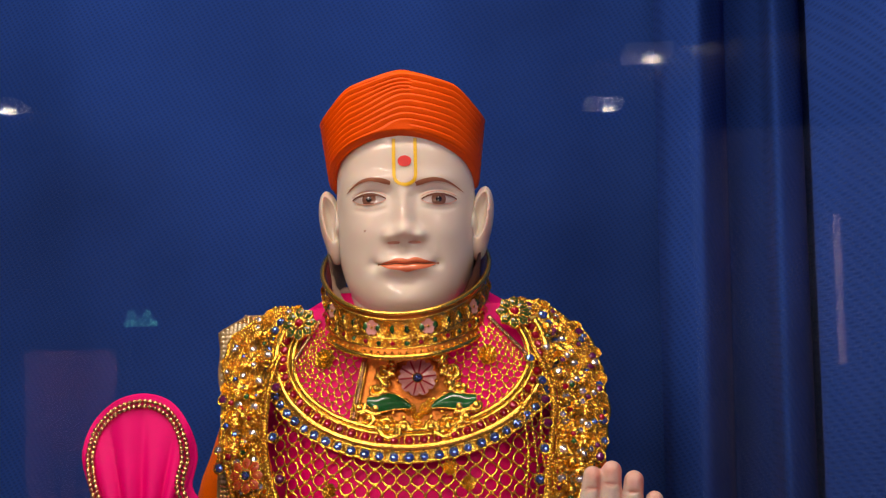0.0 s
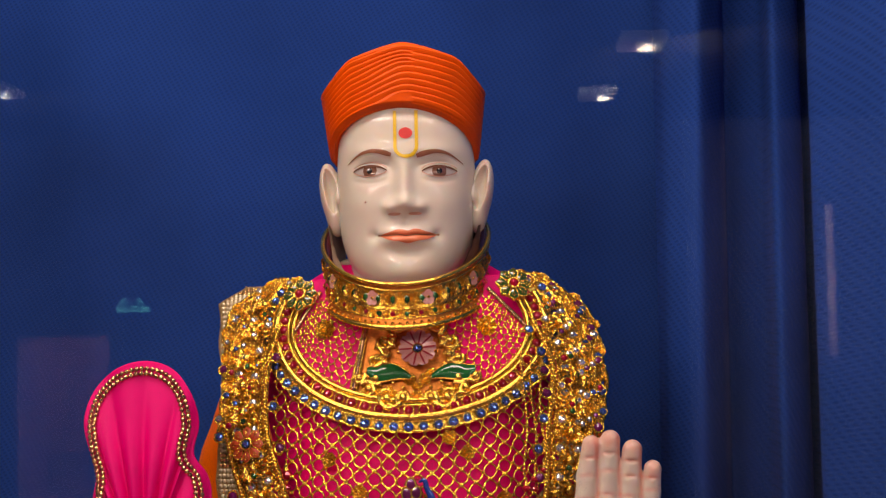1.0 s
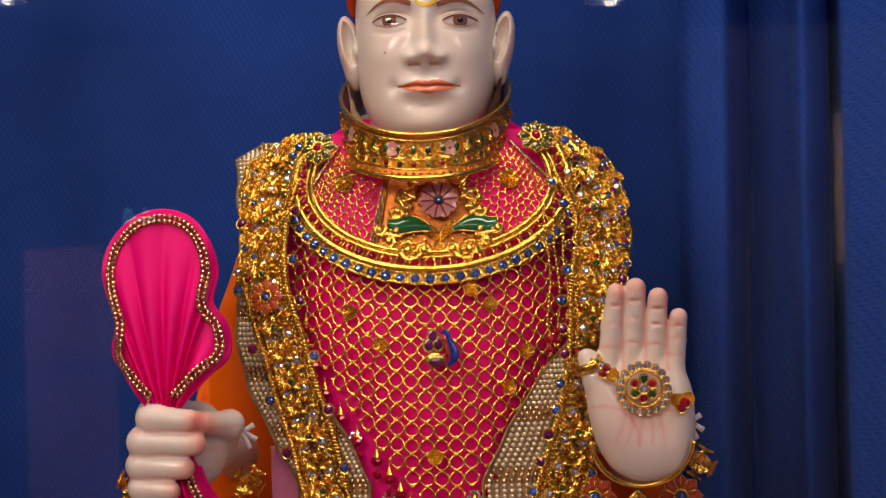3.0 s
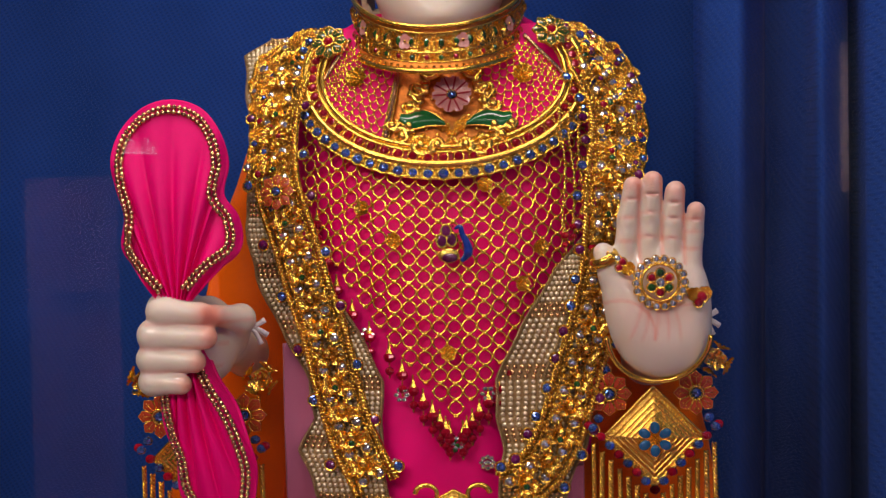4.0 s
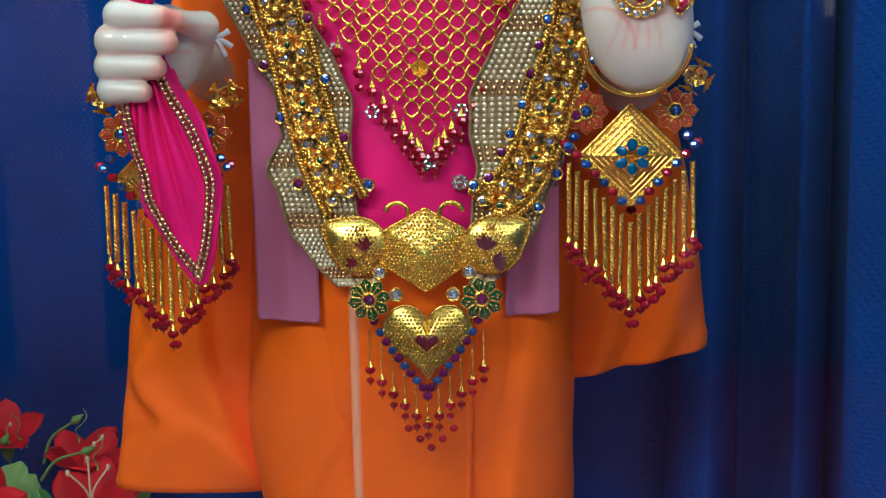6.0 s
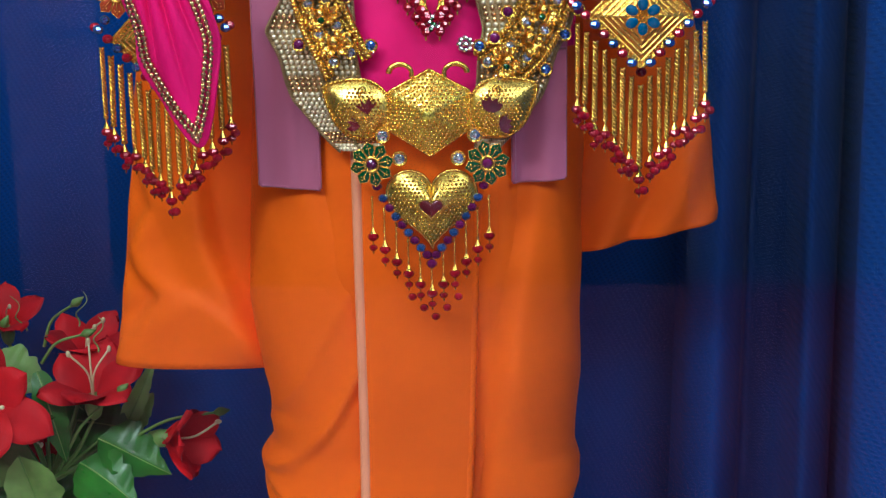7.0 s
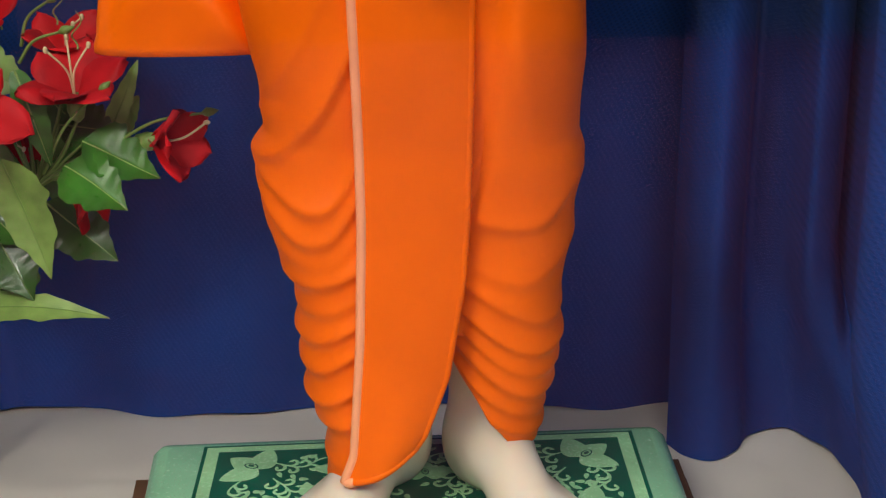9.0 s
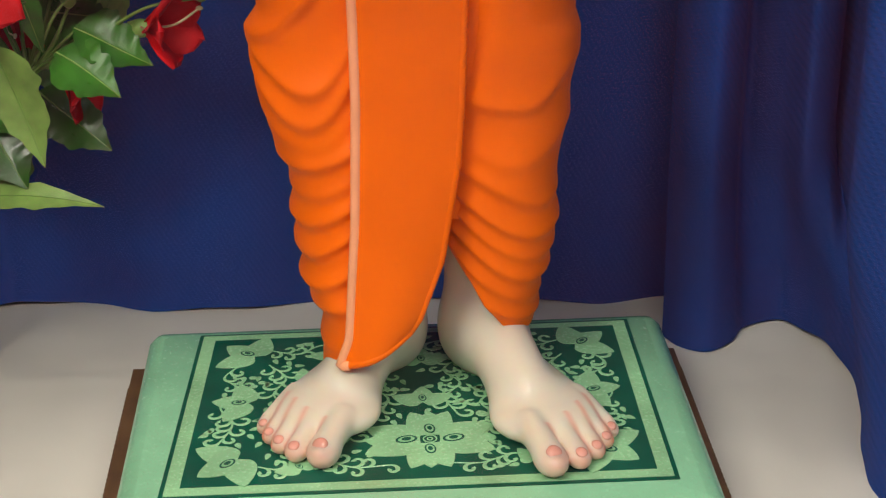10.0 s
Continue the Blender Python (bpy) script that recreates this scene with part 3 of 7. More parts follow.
STEPS = [0.0, 0.25, 0.5, 0.75, 1.0]
DRAPE_LEFT = [
    ([0.532, 0.556, 0.590, 0.640, 0.690], 0.0045, 0.85), ([0.487, 0.494, 0.512, 0.548, 0.605], 0.0100, 1.0),
    ([0.484, 0.460, 0.441, 0.447, 0.492], 0.0075, 0.9), ([0.470, 0.428, 0.408, 0.417, 0.462], 0.0080, 1.0),
    ([0.432, 0.398, 0.386, 0.392, 0.424], 0.0035, 1.0), ([0.374, 0.366, 0.364, 0.371, 0.388], 0.0095, 1.0),
    ([0.345, 0.336, 0.333, 0.340, 0.359], 0.0055, 0.8), ([0.318, 0.307, 0.303, 0.314, 0.335], 0.0090, 0.9),
    ([0.283, 0.273, 0.270, 0.285, 0.307], 0.0090, 0.9), ([0.250, 0.240, 0.238, 0.248, 0.269], 0.0085, 0.9),
    ([0.214, 0.212, 0.213, 0.216, 0.222], 0.0070, 0.9), ([0.180, 0.174, 0.170, 0.172, 0.181], 0.0045, 0.9)]
DRAPE_RIGHT = [
    ([0.420, 0.427, 0.420, 0.424, 0.462], 0.0060, 1.0), ([0.392, 0.378, 0.362, 0.366, 0.400], 0.0040, 1.1),
    ([0.372, 0.352, 0.330, 0.314, 0.326], 0.0065, 1.0), ([0.345, 0.318, 0.292, 0.280, 0.294], 0.0070, 0.9),
    ([0.325, 0.292, 0.266, 0.254, 0.266], 0.0050, 0.8), ([0.300, 0.268, 0.240, 0.229, 0.240], 0.0065, 0.9),
    ([0.280, 0.240, 0.214, 0.203, 0.214], 0.0055, 0.8), ([0.262, 0.214, 0.190, 0.181, 0.190], 0.0060, 0.8)]


def drapes(folds, u, z):
    """Hanging folds: soft above, turned under below."""
    d = np.zeros(np.shape(z))
    for heights, amp, wide in folds:
        line = spline(np.stack([STEPS, heights], -1), 60)
        k = z - np.interp(u, np.maximum.accumulate(line[:, 0]), line[:, 1])
        d = d + amp * (np.exp(-np.abs(k / (0.0165 * wide)) ** 1.3) * (k > 0) + np.exp(-np.abs(k / (0.0075 * wide)) ** 1.7) * (k <= 0))
    return d - 0.003


def fold_left(x, z):
    u = np.clip((x + 0.185) / 0.115, 0, 1)
    d = drapes(DRAPE_LEFT, u, z) * (0.35 + 0.65 * smooth_step(0.0, 0.22, u)) * smooth_step(0.78, 0.56, z)
    long = 0.0035 * ridge((x * 0.90 + z * 0.25) * 66 + 0.6) * smooth_step(0.56, 0.66, z) * smooth_step(0.88, 0.76, z)
    return d + long + 0.0008 * np.sin(z * 61 + u * 5) * np.sin(u * 7)


def fold_right(x, z):
    u = np.clip(x / 0.135, 0, 1)
    d = drapes(DRAPE_RIGHT, u, z) * (1 - 0.55 * smooth_step(0.80, 1.0, u)) * smooth_step(0.50, 0.43, z)
    crease = x - np.interp(z, [0.40, 0.50, 0.66, 0.84], [0.030, 0.047, 0.072, 0.098])
    long = 0.0060 * np.tanh(crease / 0.008) * np.exp(-(crease / 0.035) ** 2) * smooth_step(0.40, 0.48, z) * smooth_step(0.90, 0.78, z)
    long = long + 0.0030 * ridge(x * 110 + z * 16 + 0.9) * smooth_step(0.44, 0.58, z) * smooth_step(0.88, 0.76, z) * smooth_step(0.03, 0.06, x)
    return d + long + 0.0008 * np.sin(z * 57 + u * 6) * np.sin(u * 8)


lz = [0.14, 0.18, 0.198, 0.213, 0.239, 0.260, 0.278, 0.292, 0.316, 0.334, 0.365, 0.393, 0.434, 0.464, 0.490, 0.508, 0.529, 0.543, 0.577, 0.66, 0.90]
lx = [-0.130, -0.127, -0.127, -0.134, -0.143, -0.141, -0.148, -0.147, -0.149, -0.149, -0.158, -0.171, -0.180, -0.182, -0.182, -0.172, -0.176, -0.172, -0.180, -0.188, -0.176]
leg(lambda z: np.interp(z, lz, lx), lambda z: np.interp(z, [0.14, 0.3, 0.66], [-0.045, -0.02, 0.02]), lambda z: np.interp(z, [0.14, 0.3, 0.5, 0.60, 0.70, 0.80, 0.90], [-0.128, -0.118, -0.115, -0.130, -0.138, -0.142, -0.130]),
    lambda z: np.interp(z, [0.14, 0.66], [0.03, 0.07]), 0.90, lambda x: np.interp(x, [-0.112, -0.085, -0.045], [0.140, 0.160, 0.188]), fold_left)
rz = [0.150, 0.165, 0.205, 0.231, 0.270, 0.296, 0.318, 0.364, 0.394, 0.424, 0.4535, 0.480, 0.497, 0.55, 0.66, 0.90]
rx = [0.091, 0.098, 0.100, 0.109, 0.117, 0.119, 0.117, 0.124, 0.131, 0.133, 0.139, 0.140, 0.135, 0.137, 0.140, 0.142]
leg(lambda z: np.interp(z, rz, rx), lambda z: np.interp(z, [0.14, 0.3, 0.66], [0.004, -0.002, -0.03]), lambda z: np.interp(z, [0.14, 0.3, 0.5, 0.60, 0.70, 0.80, 0.90], [-0.078, -0.098, -0.112, -0.130, -0.138, -0.142, -0.130]),
    lambda z: np.interp(z, [0.14, 0.66], [0.035, 0.07]), 0.90, lambda x: np.interp(x, [0.0, 0.012, 0.04, 0.062, 0.10], [0.285, 0.262, 0.208, 0.172, 0.160]), fold_right)

# front panel of the robe with its salmon border
pv = np.linspace(0, 1, 90)
pz_left, pz_right = 0.84 + (0.162 - 0.84) * pv, 0.84 + (0.196 - 0.84) * pv
pl = np.interp(pz_left, [0.15, 0.19, 0.31, 0.43, 0.55, 0.70, 0.86], [-0.106, -0.090, -0.079, -0.073, -0.071, -0.069, -0.068])
pr = np.interp(pz_right, [0.195, 0.21, 0.27, 0.37, 0.43, 0.55, 0.69, 0.86], [-0.030, -0.020, 0.003, 0.021, 0.026, 0.032, 0.037, 0.040])
pu = np.linspace(0, 1, 36)
PX = pl[:, None] + (pr - pl)[:, None] * pu
PZ = pz_left[:, None] + (pz_right - pz_left)[:, None] * pu - 0.006 * np.sin(np.pi * pu)[None] * smooth_step(0.8, 1, pv)[:, None]
PY = np.interp(PZ, [0.14, 0.3, 0.4, 0.5, 0.6, 0.7, 0.86], [-0.146, -0.132, -0.127, -0.130, -0.144, -0.156, -0.164]) + 0.008 * (2 * pu - 0.9)[None] ** 2 + 0.003 * np.sin(PZ * 14 + 4 * pu)
lay = np.stack([PX, PY, PZ], -1)
statue.grid(lay, ORANGE)
statue.grid((lay + (0, 0.007, 0))[:, ::-1], ORANGE)
for e in (lay[:, -1], lay[-1]):
    statue.tube(e + (0, 0.003, 0), 0.0042, ORANGE, 8)
edge = np.concatenate([lay[:, 0], lay[-1, 1:6]])
statue.tube(edge + (0.001, 0.0015, 0), 0.0052, ROSE_TRIM, 10)


def sleeve(rows, mat_, fold):
    """Hanging sleeve from rows of z, outer x, inner x, front y, back y."""
    r = np.array(rows, float)[::-1]
    z = np.linspace(r[0, 0], r[-1, 0], 90)
    cols = [np.interp(z, r[:, 0], r[:, k]) for k in range(1, 5)]
    t = np.linspace(0, 2 * np.pi, 80, endpoint=False)
    c, s = np.cos(t), np.sin(t)
    q = (np.abs(c) ** 2.6 + np.abs(s) ** 2.6) ** (-1 / 2.6)
    x = ((cols[0] + cols[1]) / 2)[:, None] + ((cols[0] - cols[1]) / 2)[:, None] * (q * c)
    y = ((cols[2] + cols[3]) / 2)[:, None] + ((cols[3] - cols[2]) / 2)[:, None] * (q * s)
    zz_ = np.broadcast_to(z[:, None], x.shape).copy()
    y = y + fold(x, zz_) * (s < 0.2)
    return x, y, zz_


def left_sleeve_folds(x, z):
    """Long folds that swing down to the flared cuff, with a turned-over flap above its edge."""
    d = 0.010 * (ridge((x * 0.95 + z * 0.36) * 58 + 0.4) - 0.3) * smooth_step(0.60, 0.78, z)
    arc = x + np.interp(z, [0.57, 0.62, 0.70, 0.80, 0.95], [0.168, 0.195, 0.226, 0.236, 0.240])
    d = d + 0.011 * np.tanh(arc / 0.004) * np.exp(-(arc / 0.05) ** 2) * smooth_step(0.57, 0.60, z)
    roll = x + np.interp(z, [0.60, 0.65, 0.675, 0.70, 0.74, 0.84], [0.330, 0.285, 0.310, 0.318, 0.292, 0.318])
    d = d - 0.009 * np.tanh(roll / 0.004) * np.exp(-(roll / 0.03) ** 2) * smooth_step(0.60, 0.63, z) * smooth_step(0.90, 0.80, z)
    peak = 0.655 - 0.75 * np.abs(x + 0.248)
    return d - 0.007 * smooth_step(-0.003, 0.003, peak - z)


x, y, z = sleeve([(1.285, -0.150, -0.07, -0.030, 0.06), (1.24, -0.202, -0.08, -0.050, 0.07), (1.20, -0.215, -0.09, -0.070, 0.072), (1.15, -0.232, -0.10, -0.092, 0.075), (1.06, -0.252, -0.12, -0.095, 0.07),
                  (0.95, -0.284, -0.13, -0.080, 0.06), (0.78, -0.315, -0.13, -0.040, 0.05), (0.66, -0.330, -0.14, -0.035, 0.05), (0.574, -0.342, -0.15, -0.03, 0.045)], ORANGE,
                 lambda x, z: left_sleeve_folds(x, z))
statue.grid(np.stack([x, y, z], -1), ORANGE, close_u=True, cap=True)
x, y, z = sleeve([(1.285, 0.130, 0.06, -0.030, 0.06), (1.22, 0.178, 0.07, -0.045, 0.07), (1.10, 0.205, 0.09, -0.05, 0.075), (1.0, 0.232, 0.10, -0.05, 0.07),
                  (0.90, 0.258, 0.11, -0.045, 0.06), (0.80, 0.272, 0.11, -0.04, 0.05), (0.72, 0.280, 0.12, -0.035, 0.05), (0.690, 0.280, 0.12, -0.03, 0.045)], ORANGE,
                 lambda x, z: 0.012 * (ridge((x * 0.9 - z * 0.25) * 62) - 0.3) + 0.004 * np.sin((x * 0.9 - z * 0.3) * 130))
z = z + np.where(z < 0.74, (0.74 - z) / 0.05 * 0.030 * np.clip((x - 0.14) / 0.14, 0, 1), 0)
statue.grid(np.stack([x, y, z], -1), ORANGE, close_u=True, cap=True)

# head: a turned form with sculpted features
HX, HY = -0.0085, -0.030
HZ = [1.298, 1.304, 1.315, 1.329, 1.344, 1.366, 1.40, 1.44, 1.48, 1.50]
HA = [0.016, 0.029, 0.0440, 0.0550, 0.0628, 0.0690, 0.0716, 0.0720, 0.0695, 0.066]
HF = [0.034, 0.050, 0.0625, 0.0690, 0.0700, 0.0695, 0.0690, 0.0700, 0.0690, 0.066]

HS = np.linspace(1.292, 1.515, 224)
soft = np.hanning(33) / np.hanning(33).sum()
HSA, HSF = (np.convolve(np.pad(np.interp(HS, HZ, q), 16, mode="edge"), soft, "valid") for q in (HA, HF))


def mouth_z(x):
    """Height of the line between the lips."""
    return 1.3634 + 0.0010 * np.exp(-((np.abs(x) - 0.0095) / 0.006) ** 2) - 0.0004 * np.exp(-(x / 0.004) ** 2) + 0.0006 * (x / 0.028) ** 4


def face_r(t, z):
    """Radius of the head about its axis at angle t from straight ahead and height z."""
    a, f = np.interp(z, HS, HSA), np.interp(z, HS, HSF)
    c, s = np.cos(t), np.sin(t)
    f = np.where(c > 0, f, 0.085)
    r = ((np.abs(s) / a) ** 2.35 + (np.abs(c) / f) ** 2.35) ** (-1 / 2.35)
    x = r * s - 0.0025
    ahead = np.clip(c, 0, 1) ** 2
    nose_w = np.interp(z, [1.392, 1.405, 1.43, 1.446], [0.0105, 0.0090, 0.0072, 0.0100])
    nose_h = np.interp(z, [1.380, 1.386, 1.392, 1.400, 1.412, 1.424, 1.436, 1.448, 1.458], [0.0, 0.0030, 0.0072, 0.0098, 0.0090, 0.0070, 0.0042, 0.0018, 0.0])
    d = nose_h * np.exp(-np.abs(x / nose_w) ** 2.0)
    d += 0.0075 * bump2(x, z, 0, 1.3945, 0.0115, 0.0085)
    for k in (-1, 1):
        d += 0.0066 * bump2(x, z, 0.0146 * k, 1.3915, 0.0062, 0.0068)
        d -= 0.0022 * bump2(x, z, 0.0098 * k, 1.3845, 0.0048, 0.0022)
        d -= 0.0058 * bump2(x, z, 0.0335 * k, 1.4320, 0.0190, 0.0105)
        d -= 0.0022 * bump2(x, z, 0.0150 * k, 1.4330, 0.0070, 0.0110)
        d += 0.0046 * bump2(x, z, 0.0345 * k, 1.4285, 0.0140, 0.0072)
        d += 0.0026 * bump2(x, z, 0.034 * k, 1.4490, 0.024, 0.0075)
        d += 0.0044 * bump2(x, z, 0.042 * k, 1.3960, 0.020, 0.018)
        d -= 0.0015 * np.exp(-((np.abs(x) - (0.0215 + 0.44 * (1.388 - z))) / 0.0075) ** 2) * smooth_step(1.346, 1.366, z) * smooth_step(1.400, 1.384, z) * (np.sign(x) == k)
        d -= 0.0012 * np.exp(-((z - 1.4378 + 14 * (np.abs(x) - 0.0345) ** 2) / 0.0013) ** 2) * smooth_step(0.020, 0.014, np.abs(np.abs(x) - 0.0345)) * (np.sign(x) == k)
        d -= 0.0008 * np.exp(-((z - 1.4170 - 12 * (np.abs(x) - 0.0345) ** 2) / 0.0022) ** 2) * smooth_step(0.022, 0.012, np.abs(np.abs(x) - 0.0345)) * (np.sign(x) == k)
        d -= 0.0034 * bump2(x, z, 0.0325 * k, 1.3640, 0.0055, 0.0060)
    d += 0.0030 * bump2(x, z, 0, 1.3640, 0.030, 0.0170)
    d += 0.0034 * bump2(x, z, 0, 1.3675, 0.020, 0.0048) + 0.0046 * bump2(x, z, 0, 1.3585, 0.018, 0.0046)
    d -= 0.0024 * np.exp(-((z - mouth_z(x)) / 0.0013) ** 2) * smooth_step(0.034, 0.026, np.abs(x))
    d -= 0.0014 * bump2(x, z, 0, 1.3765, 0.0035, 0.006)
    d -= 0.0030 * bump2(x, z, 0, 1.3480, 0.020, 0.0060)
    d += 0.0050 * bump2(x, z, 0, 1.3260, 0.021, 0.0130)
    return r + d * ahead


ht = np.linspace(-np.pi, np.pi, 260, endpoint=False)
hz = np.concatenate([np.linspace(1.299, 1.34, 40), np.linspace(1.341, 1.505, 165)])
T, Zh = np.meshgrid(ht, hz)
R = face_r(T, Zh)
statue.grid(np.stack([HX + R * np.sin(T), HY - R * np.cos(T), Zh], -1), MARBLE, close_u=True, cap=True)
statue.tube([(HX, -0.02, 1.24), (HX, -0.022, 1.29), (HX, -0.026, 1.335), (HX, -0.03, 1.36)], [0.066, 0.064, 0.062, 0.060], MARBLE, 32)


def on_face(x, z, lift=0.0004):
    """A point of the face's front at x, z, lifted off the surface."""
    x, z = np.broadcast_arrays(np.asarray(x, float), np.asarray(z, float))
    t = (x - HX) / 0.075
    for _ in range(25):
        t = t + 0.8 * (x - HX - face_r(t, z) * np.sin(t)) / 0.075
    r = face_r(t, z) + lift
    return np.stack([HX + r * np.sin(t), HY - r * np.cos(t), z], -1)


def painted(x, z, w, material, lift=0.0005, across=6):
    """A painted stroke along x, z of width w (a number or one per point)."""
    line = np.stack([x, z], -1)
    tan = np.gradient(line, axis=0)
    tan /= np.linalg.norm(tan, axis=1, keepdims=True)
    nor = np.stack([-tan[:, 1], tan[:, 0]], -1)
    w = np.ones(len(line)) * w
    k = np.linspace(-0.5, 0.5, across)
    p = line[:, None] + nor[:, None] * (w[:, None, None] * k[None, :, None])
    statue.grid(on_face(p[..., 0], p[..., 1], lift), material)


def blob(cx, cz, rx, rz, material, lift=0.0005, top=1.0, low=1.0, rings=6, clip=None):
    t = np.linspace(0, 2 * np.pi, 40, endpoint=False)
    k = np.linspace(0.02, 1, rings)[:, None]
    x, z = cx + rx * k * np.cos(t), cz + rz * k * np.sin(t) * np.where(np.sin(t) > 0, top, low)
    if clip is not None:
        z = np.clip(z, *clip(x))
    statue.grid(on_face(x, z, lift), material, close_u=True)


u = np.linspace(0, 1, 50)
FX = HX + 0.0025
for k in (-1, 1):
    ex, ez = FX + 0.0345 * k, 1.4286 - 0.0008 * k
    lid_up = lambda x: ez + 0.0055 * np.clip(1 - ((x - ex) / 0.0174) ** 2, 0, 1) ** 0.85
    lid_lo = lambda x: ez - 0.0052 * np.clip(1 - ((x - ex) / 0.0174) ** 2, 0, 1) ** 0.85
    ux = np.linspace(ex - 0.0172, ex + 0.0172, 40)
    zt, zl = lid_up(ux), lid_lo(ux)
    m = np.linspace(0, 1, 8)[:, None]
    statue.grid(on_face(ux[None] + 0 * m, zl + (zt - zl) * m, 0.0005), EYEWHITE_GLINT)
    lim = lambda x: (lid_lo(x), lid_up(x))
    blob(ex, ez + 0.0004, 0.0070, 0.0070, IRIS, 0.0008, clip=lim)
    blob(ex, ez + 0.0004, 0.0028, 0.0028, BLACK, 0.0011, clip=lim)
    # pale dot of eye-white colour as a painted glint on the iris
    blob(ex - 0.0006, ez + 0.0022, 0.0006, 0.0006, EYEWHITE_GLINT, 0.0013)
    painted(ux, zt, 0.0020 * np.sin(np.pi * (0.1 + 0.8 * np.linspace(0, 1, 40))) + 0.0004, IRIS, 0.0012)
    painted(ux, zl, 0.0007, NOSTRIL, 0.0010)
    bx = ex + k * (-0.0218 + 0.0455 * u)
    bz = ez - 0.0012 + np.interp(u, np.linspace(0, 1, 11), [0.0166, 0.0182, 0.0196, 0.0206, 0.0212, 0.0211, 0.0203, 0.0187, 0.0162, 0.0130, 0.0092])
    painted(bx, bz, 0.0046 * (1 - u ** 1.5) * (0.75 + 0.25 * smooth_step(0, 0.12, u)) + 0.0006, BROW, 0.0006)
    # shade in the lid crease and under the nose, put in as brown colour
    painted(ux, zt + 0.0032, 0.0007, NOSTRIL, 0.0008)
    blob(FX + 0.0104 * k, 1.3850, 0.0066, 0.0015, NOSTRIL, 0.0006)
    blob(FX + 0.0028 + 0.0292 * k, 1.3640, 0.0013, 0.0012, BROW, 0.0007)
# lips
ux = np.linspace(-0.0285, 0.0285, 60)
q = np.clip(1 - (ux / 0.029) ** 2, 0, 1)
mid = mouth_z(ux)
cupid = 0.0060 * q ** 1.25 - 0.0013 * np.exp(-(ux / 0.0042) ** 2)
m = np.linspace(0, 1, 8)[:, None]
MX = FX + 0.0028
statue.grid(on_face(MX + ux[None] + 0 * m, mid + 0.0003 + cupid * m, 0.0006), LIP)
statue.grid(on_face(MX + ux[None] + 0 * m, mid - 0.0002 - 0.0074 * q ** 1.1 * m, 0.0006)[::-1], LIP)
painted(MX + ux, mid + 0 * ux, 0.0007 + 0.0004 * (1 - q), BROW, 0.0009)
# forehead mark
a_ = np.linspace(np.pi, 2 * np.pi, 24)
tx = np.concatenate([np.full(24, -0.0107), 0.0105 * np.cos(a_), np.full(24, 0.0107)])
tz = np.concatenate([np.linspace(1.4895, 1.453, 24), 1.452 + 0.0092 * np.sin(a_), np.linspace(1.453, 1.4895, 24)])
painted(FX + 0.0022 + tx, tz, 0.0034, TILAK, 0.0006)
blob(FX + 0.0020, 1.4665, 0.0068, 0.0056, KUMKUM, 0.0007)
blob(FX - 0.0395, 1.398, 0.0010, 0.0011, BROW, 0.0005)

# ears
for k in (-1, 1):
    def ear(p, k=k):
        q = (p - (HX + 0.0780 * k, -0.036, 1.410)) * (k, 1, 1)
        tilt = Euler((0, radians(9), 0)).to_matrix()
        d = ellipsoid(q, (0, 0, 0), (0.0122, 0.022, 0.0355), tilt)
        d = blend(d, ellipsoid(q, (-0.005, 0.0, -0.026), (0.0085, 0.013, 0.015)), 0.006)
        bowl = ellipsoid(q, (-0.001, -0.020, 0.004), (0.0065, 0.015, 0.024), tilt)
        d = np.maximum(d, -blend(bowl, ellipsoid(q, (0.0035, -0.020, 0.016), (0.0035, 0.012, 0.014), tilt), 0.003))
        return blend(d, ellipsoid(q, (-0.010, -0.012, -0.004), (0.006, 0.010, 0.009)), 0.004)
    c = np.array([HX + 0.0780 * k, -0.036, 1.410])
    v, f = skin(ear, c - (0.03, 0.03, 0.05), c + (0.03, 0.03, 0.045), 0.0016)
    inner = np.exp(-np.abs((v[:, 0] - HX) * k - 0.0835) / 0.004) * (v[:, 1] < -0.045) * 0.25
    statue.add(v, f, MARBLE, inner)

# wound turban
tt = np.linspace(-np.pi, np.pi, 240, endpoint=False)
rows = []
